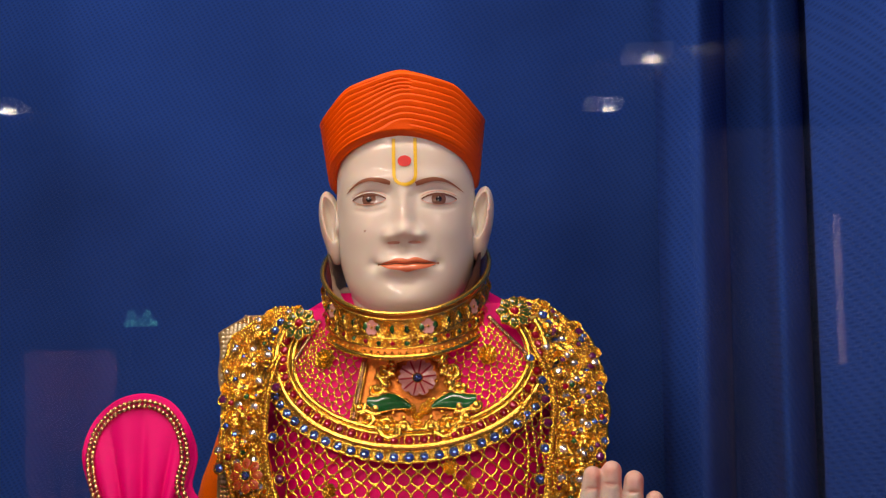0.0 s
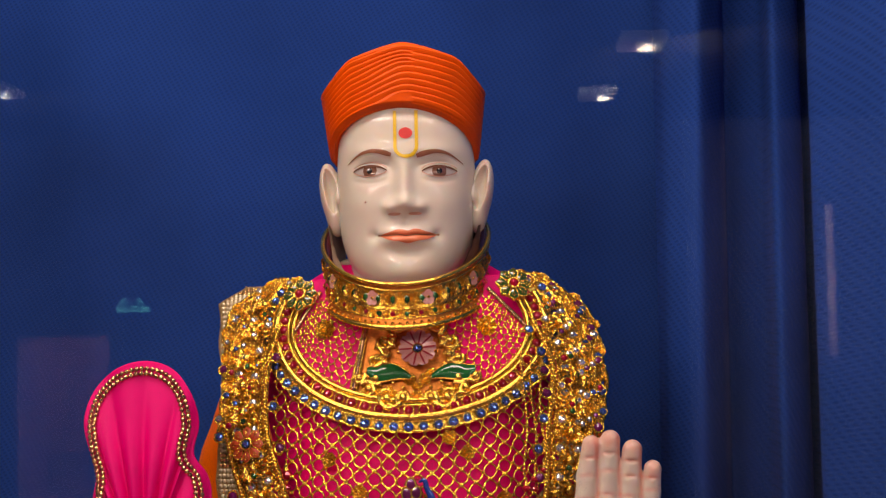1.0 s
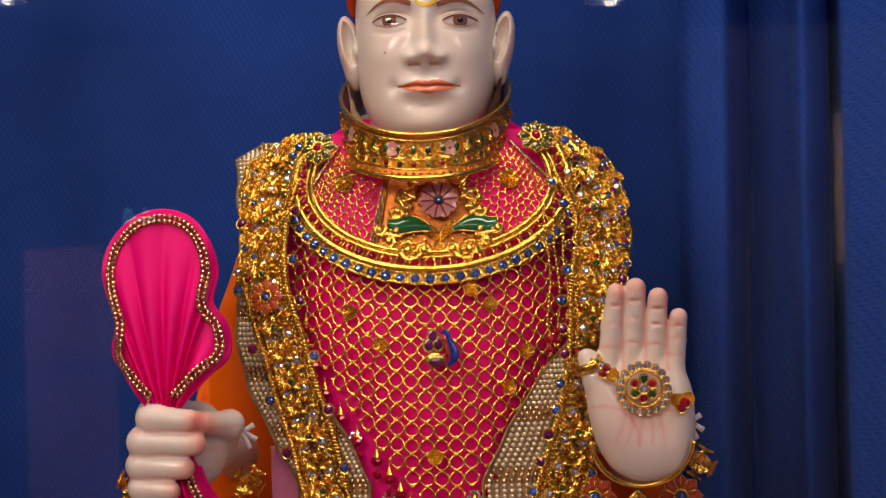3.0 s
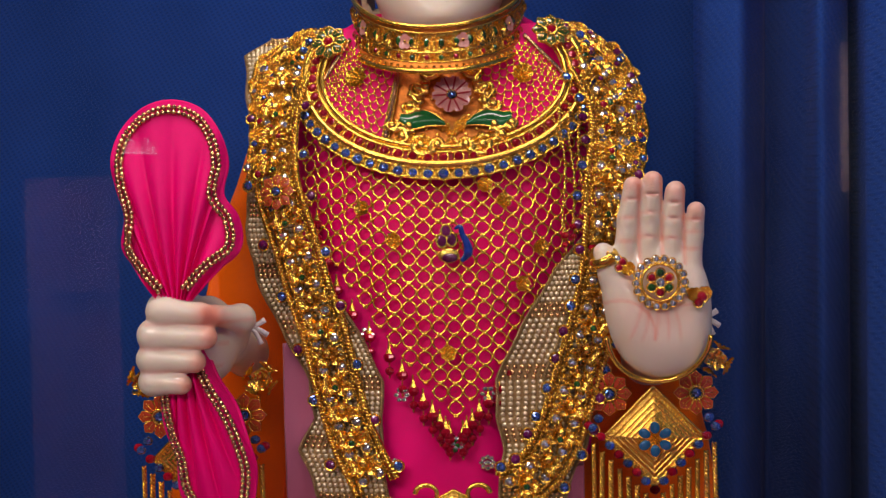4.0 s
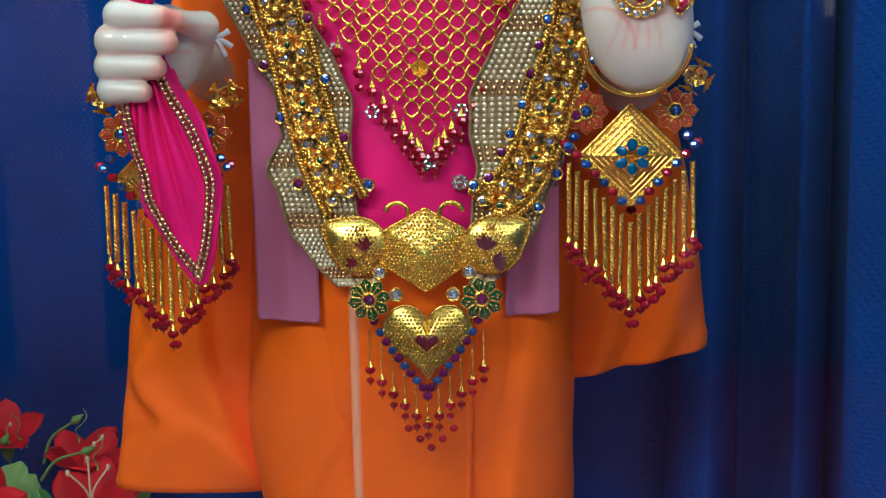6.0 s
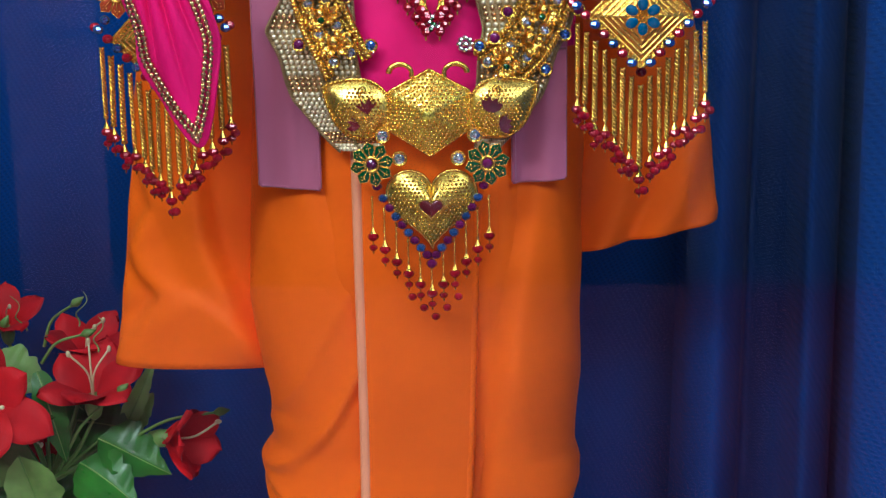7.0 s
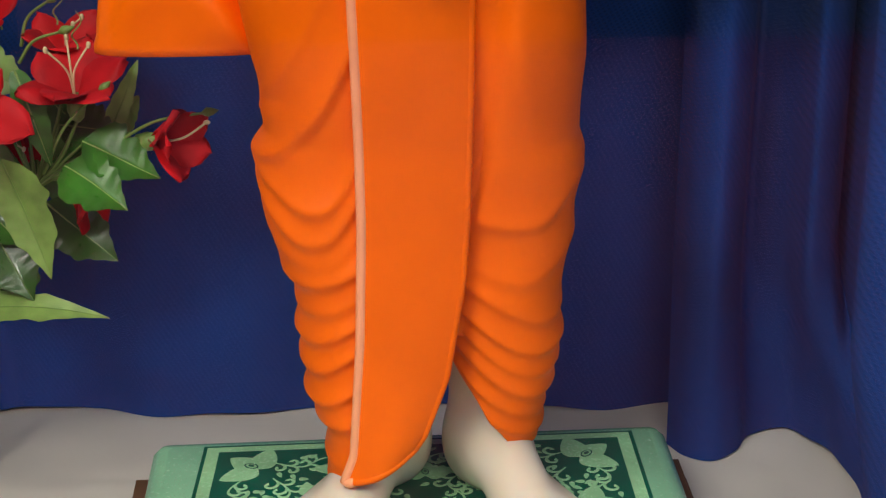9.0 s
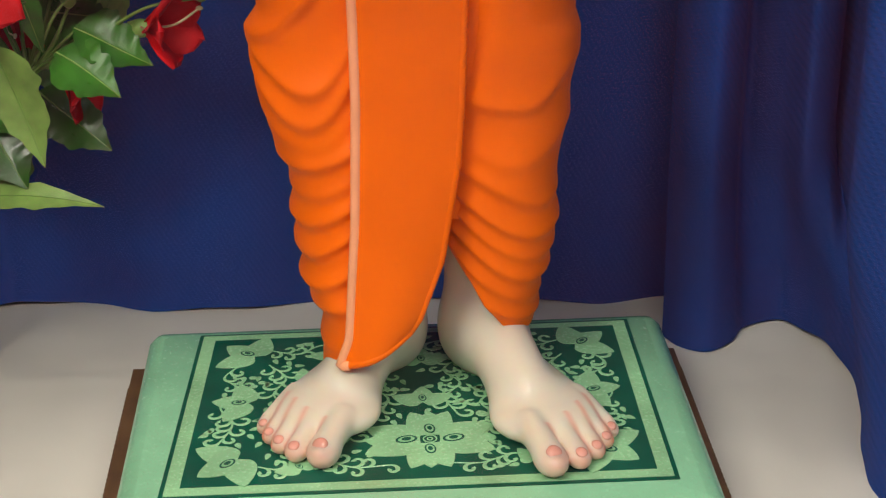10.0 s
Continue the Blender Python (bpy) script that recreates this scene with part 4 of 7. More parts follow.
for w in np.linspace(0, 1, 110):
    fr = np.clip(np.cos(tt), 0, 1)
    rim = 1.443 + 0.049 * np.clip(np.cos(tt * 0.93), 0, 1) ** 1.1
    ss = np.sqrt(np.clip(np.sin(tt) - 0.06 * np.cos(tt), -1, 1) ** 2 + 0.006)
    top = 1.514 + 0.041 * (1 - 0.58 * ss ** 1.2 - 0.42 * smooth_step(0.62, 1.0, ss)) * np.where(np.cos(tt) > 0, 1.0, 0.5)
    z = rim + (top - rim) * w
    a = 0.0728 + 0.0042 * smooth_step(-0.02, 0.10, w) + 0.0085 * w
    f = np.where(np.cos(tt) > 0, 0.0625 + 0.0082 * smooth_step(-0.02, 0.10, w) + 0.005 * w, 0.094)
    r = ((np.abs(np.sin(tt)) / a) ** 2.3 + (np.abs(np.cos(tt)) / f) ** 2.3) ** (-1 / 2.3)
    sx = np.sin(tt)
    lift = 2.0 * smooth_step(-0.60, 0.20, sx) * (sx < 0.20) * smooth_step(0.02, 0.25, w) * smooth_step(0.98, 0.65, w) * (np.cos(tt) > 0)
    ph = w * 10.0 - lift + 0.25 * np.sin(sx * 2.2 + w * 3)
    saw = ph - np.floor(ph)
    groove = np.minimum(saw / 0.80, (1 - saw) / 0.20)
    r = r + 0.0019 * np.clip(groove, 0, 1) ** 0.4 - 0.001
    rows.append(np.stack([HX - 0.0015 + r * np.sin(tt), HY - 0.004 - r * np.cos(tt), z], -1))
c = np.array([HX - 0.0015, HY - 0.004, 0])
rows.insert(0, c + (rows[0] - c) * (0.93, 0.93, 1) + (0, 0, 0.003))
for k, dz in ((0.985, 0.0022), (0.95, 0.0035), (0.85, 0.002), (0.6, -0.006), (0.3, -0.010), (0.02, -0.011)):
    c = np.array([HX - 0.002, HY - 0.004, 0])
    last = rows[110]
    p = c + (last - c) * (k, k, 1)
    p[:, 2] = last[:, 2] * (1 if k > 0.9 else 0.5) + (0 if k > 0.9 else 0.5 * last[:, 2].mean()) + dz
    rows.append(p)
statue.grid(np.array(rows), PAGH, close_u=True)


def limb(fn, lo, hi, h, blush=None):
    v, f = skin(fn, lo, hi, h)
    statue.add(v, f, MARBLE, None if blush is None else np.clip(blush(v), 0, 1))


# hand that holds the folded cloth
fist_z = [1.0605, 1.0395, 1.0185, 0.9985]


def fist(p):
    d = capsule(p, (-0.210, -0.150, 1.024), (-0.205, -0.02, 0.990), 0.023, 0.026)
    d = blend(d, ellipsoid(p, (-0.220, -0.190, 1.030), (0.029, 0.034, 0.040)), 0.02)
    for i, z in enumerate(fist_z):
        r = (0.0120, 0.0125, 0.0118, 0.0105)[i]
        e = (-0.009, -0.001, 0.001, 0.001)[i]
        k1 = (-0.262 - 0.5 * e, -0.205, z)
        k2 = (-0.258 - e, -0.238, z)
        tip = (-0.216 + (0.002, 0.006, -0.004, -0.016)[i], -0.244, z - 0.002)
        g = blend(capsule(p, (-0.235, -0.185, z), k1, r, r), capsule(p, k1, k2, r, r * 1.02), 0.008)
        g = blend(g, capsule(p, k2, tip, r * 1.0, r * 0.85), 0.010)
        d = blend(d, g, 0.0028)
    thumb = blend(capsule(p, (-0.200, -0.175, 1.030), (-0.186, -0.205, 1.050), 0.015, 0.0125), capsule(p, (-0.186, -0.205, 1.050), (-0.203, -0.236, 1.056), 0.0122, 0.0095), 0.006)
    return blend(d, thumb, 0.006)


def fist_blush(v):
    t = np.zeros(len(v))
    for i, z in enumerate(fist_z):
        tip = np.array((-0.208 + (0.002, 0.006, -0.004, -0.016)[i], -0.248, z - 0.002))
        t += 0.75 * np.exp(-(np.hypot(v[:, 0] - tip[0], v[:, 2] - tip[2]) / 0.0105) ** 2) * (v[:, 1] < -0.225)
        if i:
            t += 0.4 * np.exp(-((v[:, 2] - (z + fist_z[i - 1]) / 2) / 0.0022) ** 2) * (v[:, 1] < -0.21)
    return t + 0.5 * np.exp(-(np.linalg.norm(v - (-0.203, -0.243, 1.056), axis=1) / 0.012) ** 2)


limb(fist, (-0.31, -0.275, 0.93), (-0.14, 0.0, 1.09), 0.0022, fist_blush)

# raised open hand
fingers = [((0.1555, 1.101), (0.1640, 1.161), 0.0098), ((0.1755, 1.105), (0.1815, 1.165), 0.0104), ((0.1960, 1.104), (0.2015, 1.156), 0.0102), ((0.2150, 1.095), (0.2195, 1.138), 0.0092)]


def palm(p):
    d = ellipsoid(p, (0.187, -0.184, 1.058), (0.044, 0.0165, 0.056))
    d = blend(d, ellipsoid(p, (0.188, -0.186, 1.024), (0.034, 0.021, 0.031)), 0.015)
    d = blend(d, ellipsoid(p, (0.160, -0.192, 1.048), (0.019, 0.017, 0.034), Euler((0, radians(-18), 0)).to_matrix()), 0.012)
    d = blend(d, ellipsoid(p, (0.214, -0.190, 1.045), (0.014, 0.015, 0.036)), 0.010)
    d = blend(d, capsule(p, (0.190, -0.160, 1.018), (0.192, -0.02, 0.985), 0.024, 0.032), 0.02)
    for (x0, z0), (x1, z1), r in fingers:
        m = ((x0 + x1) / 2, -0.186, (z0 + z1) / 2)
        d = blend(d, blend(capsule(p, (x0, -0.184, z0 - 0.01), m, r * 1.05, r), capsule(p, m, (x1, -0.191, z1), r * 1.0, r * 0.88), 0.003), 0.0022)
    th = blend(capsule(p, (0.158, -0.190, 1.050), (0.143, -0.192, 1.083), 0.015, 0.0112), capsule(p, (0.143, -0.192, 1.083), (0.1365, -0.188, 1.102), 0.0108, 0.0088), 0.004)
    d = blend(d, th, 0.007)
    for (x0, z0), (x1, z1), r in fingers:
        for k in (0.12, 0.47, 0.74):
            c = (x0 + (x1 - x0) * k, -0.198, z0 + (z1 - z0) * k + 0.004)
            d = np.maximum(d, -(ellipsoid(p, c, (r, 0.0035, 0.0011))))
    return d


def palm_blush(v):
    t = 0.34 * np.exp(-((v[:, 0] - 0.184) / 0.032) ** 2 - ((v[:, 2] - 1.056) / 0.034) ** 2)
    for k in range(5):
        x = 0.166 + 0.0085 * k + (0.30 - 0.14 * k) * (v[:, 2] - 1.045) - 6.0 * (v[:, 2] - 1.045) ** 2
        t += 0.34 * np.exp(-((v[:, 0] - x) / 0.0015) ** 2) * smooth_step(1.018, 1.030, v[:, 2]) * smooth_step(1.066, 1.055, v[:, 2])
    for (x0, z0), (x1, z1), r in fingers:
        t += 0.55 * np.exp(-(((v[:, 0] - x1) / 0.010) ** 2 + ((v[:, 2] - z1 - 0.004) / 0.012) ** 2))
        for k in (0.12, 0.47, 0.74):
            t += 0.5 * np.exp(-(((v[:, 0] - x0 - (x1 - x0) * k) / 0.009) ** 2 + ((v[:, 2] - z0 - (z1 - z0) * k - 0.004) / 0.0022) ** 2))
    for i in range(3):
        xm = (fingers[i][0][0] + fingers[i + 1][0][0]) / 2 + 0.003
        t += 0.6 * np.exp(-((v[:, 0] - xm) / 0.002) ** 2) * (v[:, 2] > 1.09)
    for cx, cz, r0 in ((0.150, 1.030, 0.030), (0.205, 1.110, 0.055)):
        d = np.hypot(v[:, 0] - cx, v[:, 2] - cz)
        t += 0.45 * np.exp(-((d - r0) / 0.0016) ** 2) * (v[:, 2] < 1.085) * (v[:, 2] > 1.025)
    return np.clip(t, 0, 0.85) * (v[:, 1] < -0.17)


limb(lambda p: palm(p - (0.004, 0, 0)), (0.115, -0.225, 0.92), (0.25, 0.0, 1.19), 0.0020, lambda v: palm_blush(v - (0.004, 0, 0)))

# feet
for k, at, turn in ((-1, (-0.060, 0.008, 0.101), 20.3), (1, (0.030, 0.004, 0.101), -25.6)):
    M = Matrix.Translation(at) @ Matrix.Rotation(radians(180 - turn), 4, "Z") @ Matrix.Diagonal((1.10, 1.08 if k < 0 else 1.16, 1.04, 1))
    Mi = np.array(M.inverted())
    tips = [(-0.030 * -k, 0.2230, 0.0150, 0.0150), (-0.004 * -k, 0.2240, 0.0115, 0.0110), (0.015 * -k, 0.2170, 0.0105, 0.0100), (0.031 * -k, 0.2060, 0.0095, 0.0092), (0.044 * -k, 0.1930, 0.0090, 0.0088)]

    def foot(p, k=k, Mi=Mi, tips=tips):
        q = p @ Mi[:3, :3].T + Mi[:3, 3]
        d = ellipsoid(q, (0, 0.012, 0.030), (0.029, 0.034, 0.033))
        d = blend(d, capsule(q, (0, 0.012, 0.03), (0, 0.018, 0.21), 0.031, 0.038), 0.03)
        d = blend(d, capsule(q, (0.002 * k, 0.030, 0.052), (0.006 * k, 0.120, 0.028), 0.036, 0.027), 0.03)
        d = blend(d, ellipsoid(q, (-0.006 * -k, 0.150, 0.017), (0.046, 0.042, 0.0185)), 0.02)
        d = blend(d, ellipsoid(q, (0.016 * -k, 0.090, 0.014), (0.026, 0.07, 0.015)), 0.02)
        for x, y, z, r in tips:
            d = blend(d, blend(capsule(q, (x * 0.86, y - 0.055, 0.021), (x, y - 0.016, z + 0.003), r * 0.95, r * 0.88), ellipsoid(q, (x, y - 0.008, z - 0.001), (r * 0.98, r * 1.15, r * 0.95)), 0.005), 0.0035)
        return np.maximum(d, -(q[..., 2] - 0.0))

    def foot_blush(v, Mi=Mi, tips=tips):
        q = v @ Mi[:3, :3].T + Mi[:3, 3]
        t = np.zeros(len(v))
        for x, y, z, r in tips:
            t += 0.55 * np.exp(-(((q[:, 0] - x) / r) ** 2 + ((q[:, 1] - y - 0.004) / 0.012) ** 2))
        for i in range(4):
            xm = (tips[i][0] + tips[i + 1][0]) / 2
            t += 0.55 * np.exp(-((q[:, 0] - xm * 0.97) / 0.003) ** 2) * (q[:, 1] > tips[i + 1][1] - 0.042)
        return t

    limb(foot, (at[0] - 0.16, at[1] - 0.29, 0.095), (at[0] + 0.17, at[1] + 0.06, 0.32), 0.0025, foot_blush)
    for x, y, z, r in tips:
        c = M @ Vector((x, y - 0.003, z + r * 0.80 - 0.0015))
        statue.ball(c, (r * 0.50, r * 0.50, r * 0.20), NAIL, 12, 6, M @ Matrix.Rotation(radians(-28), 4, "X"))

tagged(part("statue", statue, None, "painted white marble statue in an orange robe and turban"), category="statue")

# ---------------------------------------------------------------- surfaces on which the ornaments lie


def yoke_y(x, z):
    return np.interp(z, [1.16, 1.20, 1.25, 1.285, 1.31, 1.335], [-0.138, -0.122, -0.103, -0.092, -0.080, -0.066]) + 1.15 * (np.asarray(x, float) + 0.008) ** 2


def drape_y(x, z):
    return np.interp(z, [0.78, 0.86, 0.95, 1.05, 1.12, 1.18, 1.25, 1.29, 1.33], [-0.176, -0.170, -0.162, -0.158, -0.150, -0.135, -0.105, -0.075, -0.035]) + 0.75 * (np.asarray(x, float) + 0.008) ** 2


def vest_y(x, z):
    return np.minimum(front(x, z), -0.02) - 0.004


def flat_y(y):
    return lambda x, z: y + 0 * np.asarray(x, float)


def at(surface, x, z, lift=0.0):
    x, z = np.broadcast_arrays(np.asarray(x, float), np.asarray(z, float))
    return np.stack([x, surface(x, z) - lift, z], -1)


def seat(surface, x, z, lift=0.0, size=1.0, spin=0.0):
    """A pose on a surface: local z points out of it, local y up."""
    e = 0.003
    p = Vector(at(surface, x, z, lift))
    dx = Vector((2 * e, float(surface(x + e, z) - surface(x - e, z)), 0))
    dz = Vector((0, float(surface(x, z + e) - surface(x, z - e)), 2 * e))
    nz = dx.cross(dz).normalized()
    if nz.y > 0:
        nz = -nz
    ax = Vector((1, 0, 0))
    ax = (ax - nz * ax.dot(nz)).normalized()
    ay = nz.cross(ax)
    m = Matrix((ax, ay, nz)).transposed().to_4x4()
    sc = size if isinstance(size, tuple) else (size,) * 3
    return Matrix.Translation(p) @ m @ Matrix.Rotation(spin, 4, "Z") @ Matrix.Diagonal((*sc, 1))


# ---------------------------------------------------------------- small pieces, built once and shared


def torus(b, R, r, material, nu=14, nv=6, arc=(0, 2 * np.pi), flat=1.0):
    closed = arc[1] - arc[0] > 6.28
    a = np.linspace(*arc, nu, endpoint=not closed)
    t = np.linspace(0, 2 * np.pi, nv, endpoint=False)
    p = np.stack([(R + r * np.cos(t)[None]) * np.cos(a)[:, None], (R + r * np.cos(t)[None]) * np.sin(a)[:, None], flat * r * np.sin(t)[None] + 0 * a[:, None]], -1)
    return b.grid(p, material, close_u=True, close_v=closed)


def gem_mesh(material, bezel=True):
    b = Build()
    a = np.linspace(0, 2 * np.pi, 8, endpoint=False)
    ring = lambda r, z, o=0.0: [(r * np.cos(t + o), r * np.sin(t + o), z) for t in a]
    b.grid(np.array([ring(1.0, 0.0), ring(1.0, 0.25), ring(0.78, 0.56, 0.39), ring(0.40, 0.80)]), material, close_u=True)
    b.fan(ring(0.40, 0.80), (0, 0, 0.84), material)
    if bezel:
        torus(b, 1.20, 0.24, GOLD, 14, 5)
        for t in a:
            b.ball((1.18 * np.cos(t + 0.2), 1.18 * np.sin(t + 0.2), 0.26), 0.19, GOLD, 5, 4)
    return b.mesh("gem", False)


def bead_mesh(material):
    b = Build()
    b.ball((0, 0, 0), (1, 1, 0.86), material, 8, 6)
    return b.mesh("bead", False)


GEMS = {k: gem_mesh(m) for k, m in (("blue", BLUE_GEM), ("clear", CLEAR_GEM), ("ruby", RUBY), ("purple", PURPLE_GEM), ("green", GREEN_GEM))}
BEADS = {k: bead_mesh(m) for k, m in (("ruby", RUBY), ("blue", BLUE_GEM), ("gold", GOLD), ("purple", PURPLE_GEM), ("clear", CLEAR_GEM), ("green", GREEN_GEM))}

b = Build()
torus(b, 1.0, 0.17, GOLD, 16, 6)
RING = b.mesh("ring")

b = Build()
b.tube([(0, 0, 1.0), (0, 0, 0.62)], 0.10, GOLD, 6)
b.tube([(0, 0, 0.62), (0, 0, 0.05)], [0.10, 0.34], GOLD, 8)
b.ball((0, 0, -0.28), (0.55, 0.55, 0.42), RUBY, 8, 6)
b.tube([(0, 0, -0.6), (0, 0, -1.1)], 0.07, GOLD, 5)
b.ball((0, 0, -1.35), (0.42, 0.42, 0.33), RUBY, 8, 6)
b.ball((0, 0, -1.78), (0.10, 0.10, 0.2), GOLD, 5, 4)
DROP = b.mesh("drop", False)


def petal_ring(b, n, r0, r1, w, z0, z1, material, phase=0.0, curl=0.0, tip=0.6):
    """n rounded petals round the z axis."""
    for k in range(n):
        a = phase + 2 * np.pi * k / n
        u = np.linspace(0, 1, 6)[:, None]
        v = np.linspace(-1, 1, 5)[None]
        rr = r0 + (r1 - r0) * u
        half = w * (np.sin(np.pi * (0.12 + 0.80 * u)) ** tip)
        x, y = rr + 0 * v, half * v
        z = z0 + (z1 - z0) * u + curl * (v ** 2) * u - 0.35 * abs(z1 - z0) * u ** 3
        p = np.stack(np.broadcast_arrays(x * np.cos(a) - y * np.sin(a), x * np.sin(a) + y * np.cos(a), z), -1)
        b.grid(p, material)


def rosette_mesh(seed):
    """A stamped gold filigree flower, unit radius."""
    rnd = random.Random(seed)
    b = Build()
    petal_ring(b, 7, 0.12, 1.0, 0.42, 0.05, 0.22, GOLD, rnd.random(), 0.18)
    petal_ring(b, 6, 0.08, 0.72, 0.34, 0.25, 0.50, GOLD, rnd.random(), 0.22)
    petal_ring(b, 5, 0.02, 0.42, 0.22, 0.42, 0.78, GOLD, rnd.random(), 0.2)
    b.ball((0, 0, 0.55), 0.2, GOLD, 8, 5)
    for n_, r_, z_, s_ in ((14, 0.95, 0.22, 0.10), (9, 0.60, 0.50, 0.085), (5, 0.30, 0.72, 0.08)):
        for k in range(n_):
            a = 2 * np.pi * k / n_ + rnd.random() * 0.3
            b.ball((r_ * np.cos(a), r_ * np.sin(a), z_), s_, GOLD, 5, 4)
    return b.mesh("rosette")


b = Build()
petal_ring(b, 5, 0.1, 1.0, 0.5, 0.1, 0.3, ROSE_ENAMEL, 0.3, 0.1, 0.5)
b.ball((0, 0, 0.3), 0.22, GOLD, 8, 5)
ROSE_SMALL = b.mesh("rosette")
ROSETTES = [rosette_mesh(k) for k in range(4)]


def clump_mesh(seed):
    """A wide gold leaf-and-flower link of the garlands, unit half-width."""
    rnd = random.Random(seed)
    b = Build()
    for sx in (-1, 1):
        for k in range(5):
            a = (20 + 32 * k + rnd.uniform(-8, 8)) * np.pi / 180
            u = np.linspace(0, 1, 6)[:, None]
            v = np.linspace(-1, 1, 5)[None]
            ln = rnd.uniform(0.62, 0.95)
            x = 0.08 + ln * u + 0 * v
            y = 0.22 * np.sin(np.pi * (0.1 + 0.85 * u)) * v
            z = 0.15 + 0.45 * np.sin(np.pi * u * 0.8) + 0.2 * v ** 2 * u
            c, s = np.cos(a - np.pi / 2), np.sin(a - np.pi / 2)
            X, Y = x * np.cos(a) - y * np.sin(a), x * np.sin(a) + y * np.cos(a)
            b.grid(np.stack(np.broadcast_arrays(sx * Y * 0.9, X * 0.75 - 0.1, z), -1), GOLD)
        ang = np.linspace(0, 4.6, 22)
        rad = 0.28 * np.exp(-0.28 * ang)
        b.tube(np.stack([sx * (0.42 + rad * np.cos(ang)), -0.28 + rad * np.sin(ang), 0.35 + 0 * ang], -1), 0.07, GOLD, 6)
    b.ball((0, 0.05, 0.55), (0.2, 0.26, 0.2), GOLD, 8, 6)
    for k in range(18):
        a = 2 * np.pi * k / 18
        b.ball((0.92 * np.cos(a), 0.62 * np.sin(a), 0.14), 0.085, GOLD, 5, 4)
    for k in range(8):
        a = rnd.uniform(0, 6.28)
        b.ball((0.75 * np.cos(a), 0.5 * np.sin(a), 0.3), 0.11, GOLD, 6, 4)
    return b.mesh("leaf_link")


CLUMPS = [clump_mesh(k) for k in range(4)]


def star_mesh(enamel, n, pointed=0.75):
    """An enamelled star flower with gold outlines, unit radius."""
    b = Build()
    a = np.linspace(0, 2 * np.pi, 2 * n, endpoint=False)
    out = [((1.0 if k % 2 == 0 else pointed) * np.cos(t), (1.0 if k % 2 == 0 else pointed) * np.sin(t)) for k, t in enumerate(a)]
    b.grid(np.array([[(x * 0.98, y * 0.98, 0.0) for x, y in out], [(x, y, 0.08) for x, y in out], [(x * 0.94, y * 0.94, 0.14) for x, y in out]]), GOLD, close_u=True)
    b.fan([(x * 0.94, y * 0.94, 0.14) for x, y in out], (0, 0, 0.2), GOLD)
    for k in range(n):
        t = 2 * np.pi * k / n
        shape = [(0.33, 0.09), (0.55, 0.215), (0.76, 0.25), (0.965, 0.0), (0.76, -0.25), (0.55, -0.215), (0.33, -0.09)]
        rim = [(x * np.cos(t) - y * np.sin(t), x * np.sin(t) + y * np.cos(t), 0.175 + 0.06 * (1 - x)) for x, y in shape]
        b.fan(rim, (0.62 * np.cos(t), 0.62 * np.sin(t), 0.26), enamel)
        b.tube([*rim, rim[0]], 0.025, GOLD, 5, up=(0, 0, 1))
        stem = [(r_ * np.cos(t), r_ * np.sin(t), h_) for r_, h_ in ((0.34, 0.25), (0.55, 0.275), (0.72, 0.255))]
        b.tube(stem, 0.022, GOLD, 5, up=(0, 0, 1))
        for r_, y_ in ((0.80, 0.0), (0.70, 0.085), (0.70, -0.085)):
            b.ball((r_ * np.cos(t) - y_ * np.sin(t), r_ * np.sin(t) + y_ * np.cos(t), 0.245), 0.045, GOLD, 6, 4)
    torus(b, 0.30, 0.07, GOLD, 16, 6)
    b.v = b.v[: len(b.v) - 96] + [(x, y, z + 0.28) for x, y, z in b.v[len(b.v) - 96:]]
    return b.mesh("star_plate")


STAR_GREEN, STAR_RED, STAR_DARK = star_mesh(GREEN_ENAMEL, 8), star_mesh(RED_ENAMEL, 8), star_mesh(DARK_GREEN, 8, 0.82)


def star_flower(parent, m, mesh, gem, label):
    s = put("star_flower", mesh, parent, m, label)
    g = put("gem", GEMS[gem], s, Matrix.Translation((0, 0, 0.24)) @ Matrix.Diagonal((0.22, 0.22, 0.24, 1)))
    return s


def twisted(b, path, r, material, pitch=0.006, sides=5):
    """A rope chain: two wires wound round a path."""
    path = np.asarray(path, float)
    seg = np.r_[0, np.cumsum(np.linalg.norm(np.diff(path, axis=0), axis=1))]
    n = max(8, int(seg[-1] / pitch * 7))
    s = np.linspace(0, seg[-1], n)
    p = np.stack([np.interp(s, seg, path[:, k]) for k in range(3)], -1)
    tan = np.gradient(p, axis=0)
    tan /= np.linalg.norm(tan, axis=1, keepdims=True)
    side = np.cross(tan, (0.05, 1, 0.02))
    side /= np.linalg.norm(side, axis=1, keepdims=True)
    nor = np.cross(side, tan)
    for ph in (0, np.pi):
        a = s / pitch * 2 * np.pi + ph
        b.tube(p + 0.62 * r * (np.cos(a)[:, None] * side + np.sin(a)[:, None] * nor), 0.46 * r, material, sides)


def chain_tube(b, path, r, material, link=0.0045, sides=6):
    """A curb chain: a tube whose thickness swells with each link."""
    path = np.asarray(path, float)
    seg = np.r_[0, np.cumsum(np.linalg.norm(np.diff(path, axis=0), axis=1))]
    n = max(6, int(seg[-1] / link * 6))
    s = np.linspace(0, seg[-1], n)
    p = np.stack([np.interp(s, seg, path[:, k]) for k in range(3)], -1)
    k = s / link * 2 * np.pi
    b.tube(p + np.stack([0.22 * r * np.cos(k / 2), 0 * k, 0 * k], -1), r * (0.72 + 0.38 * np.sin(k)), material, sides)


# ---------------------------------------------------------------- pink vest and hanging sash ends
b = Build()
vx, vz = np.meshgrid(np.linspace(-1, 1, 80), np.linspace(0.862, 1.322, 120))
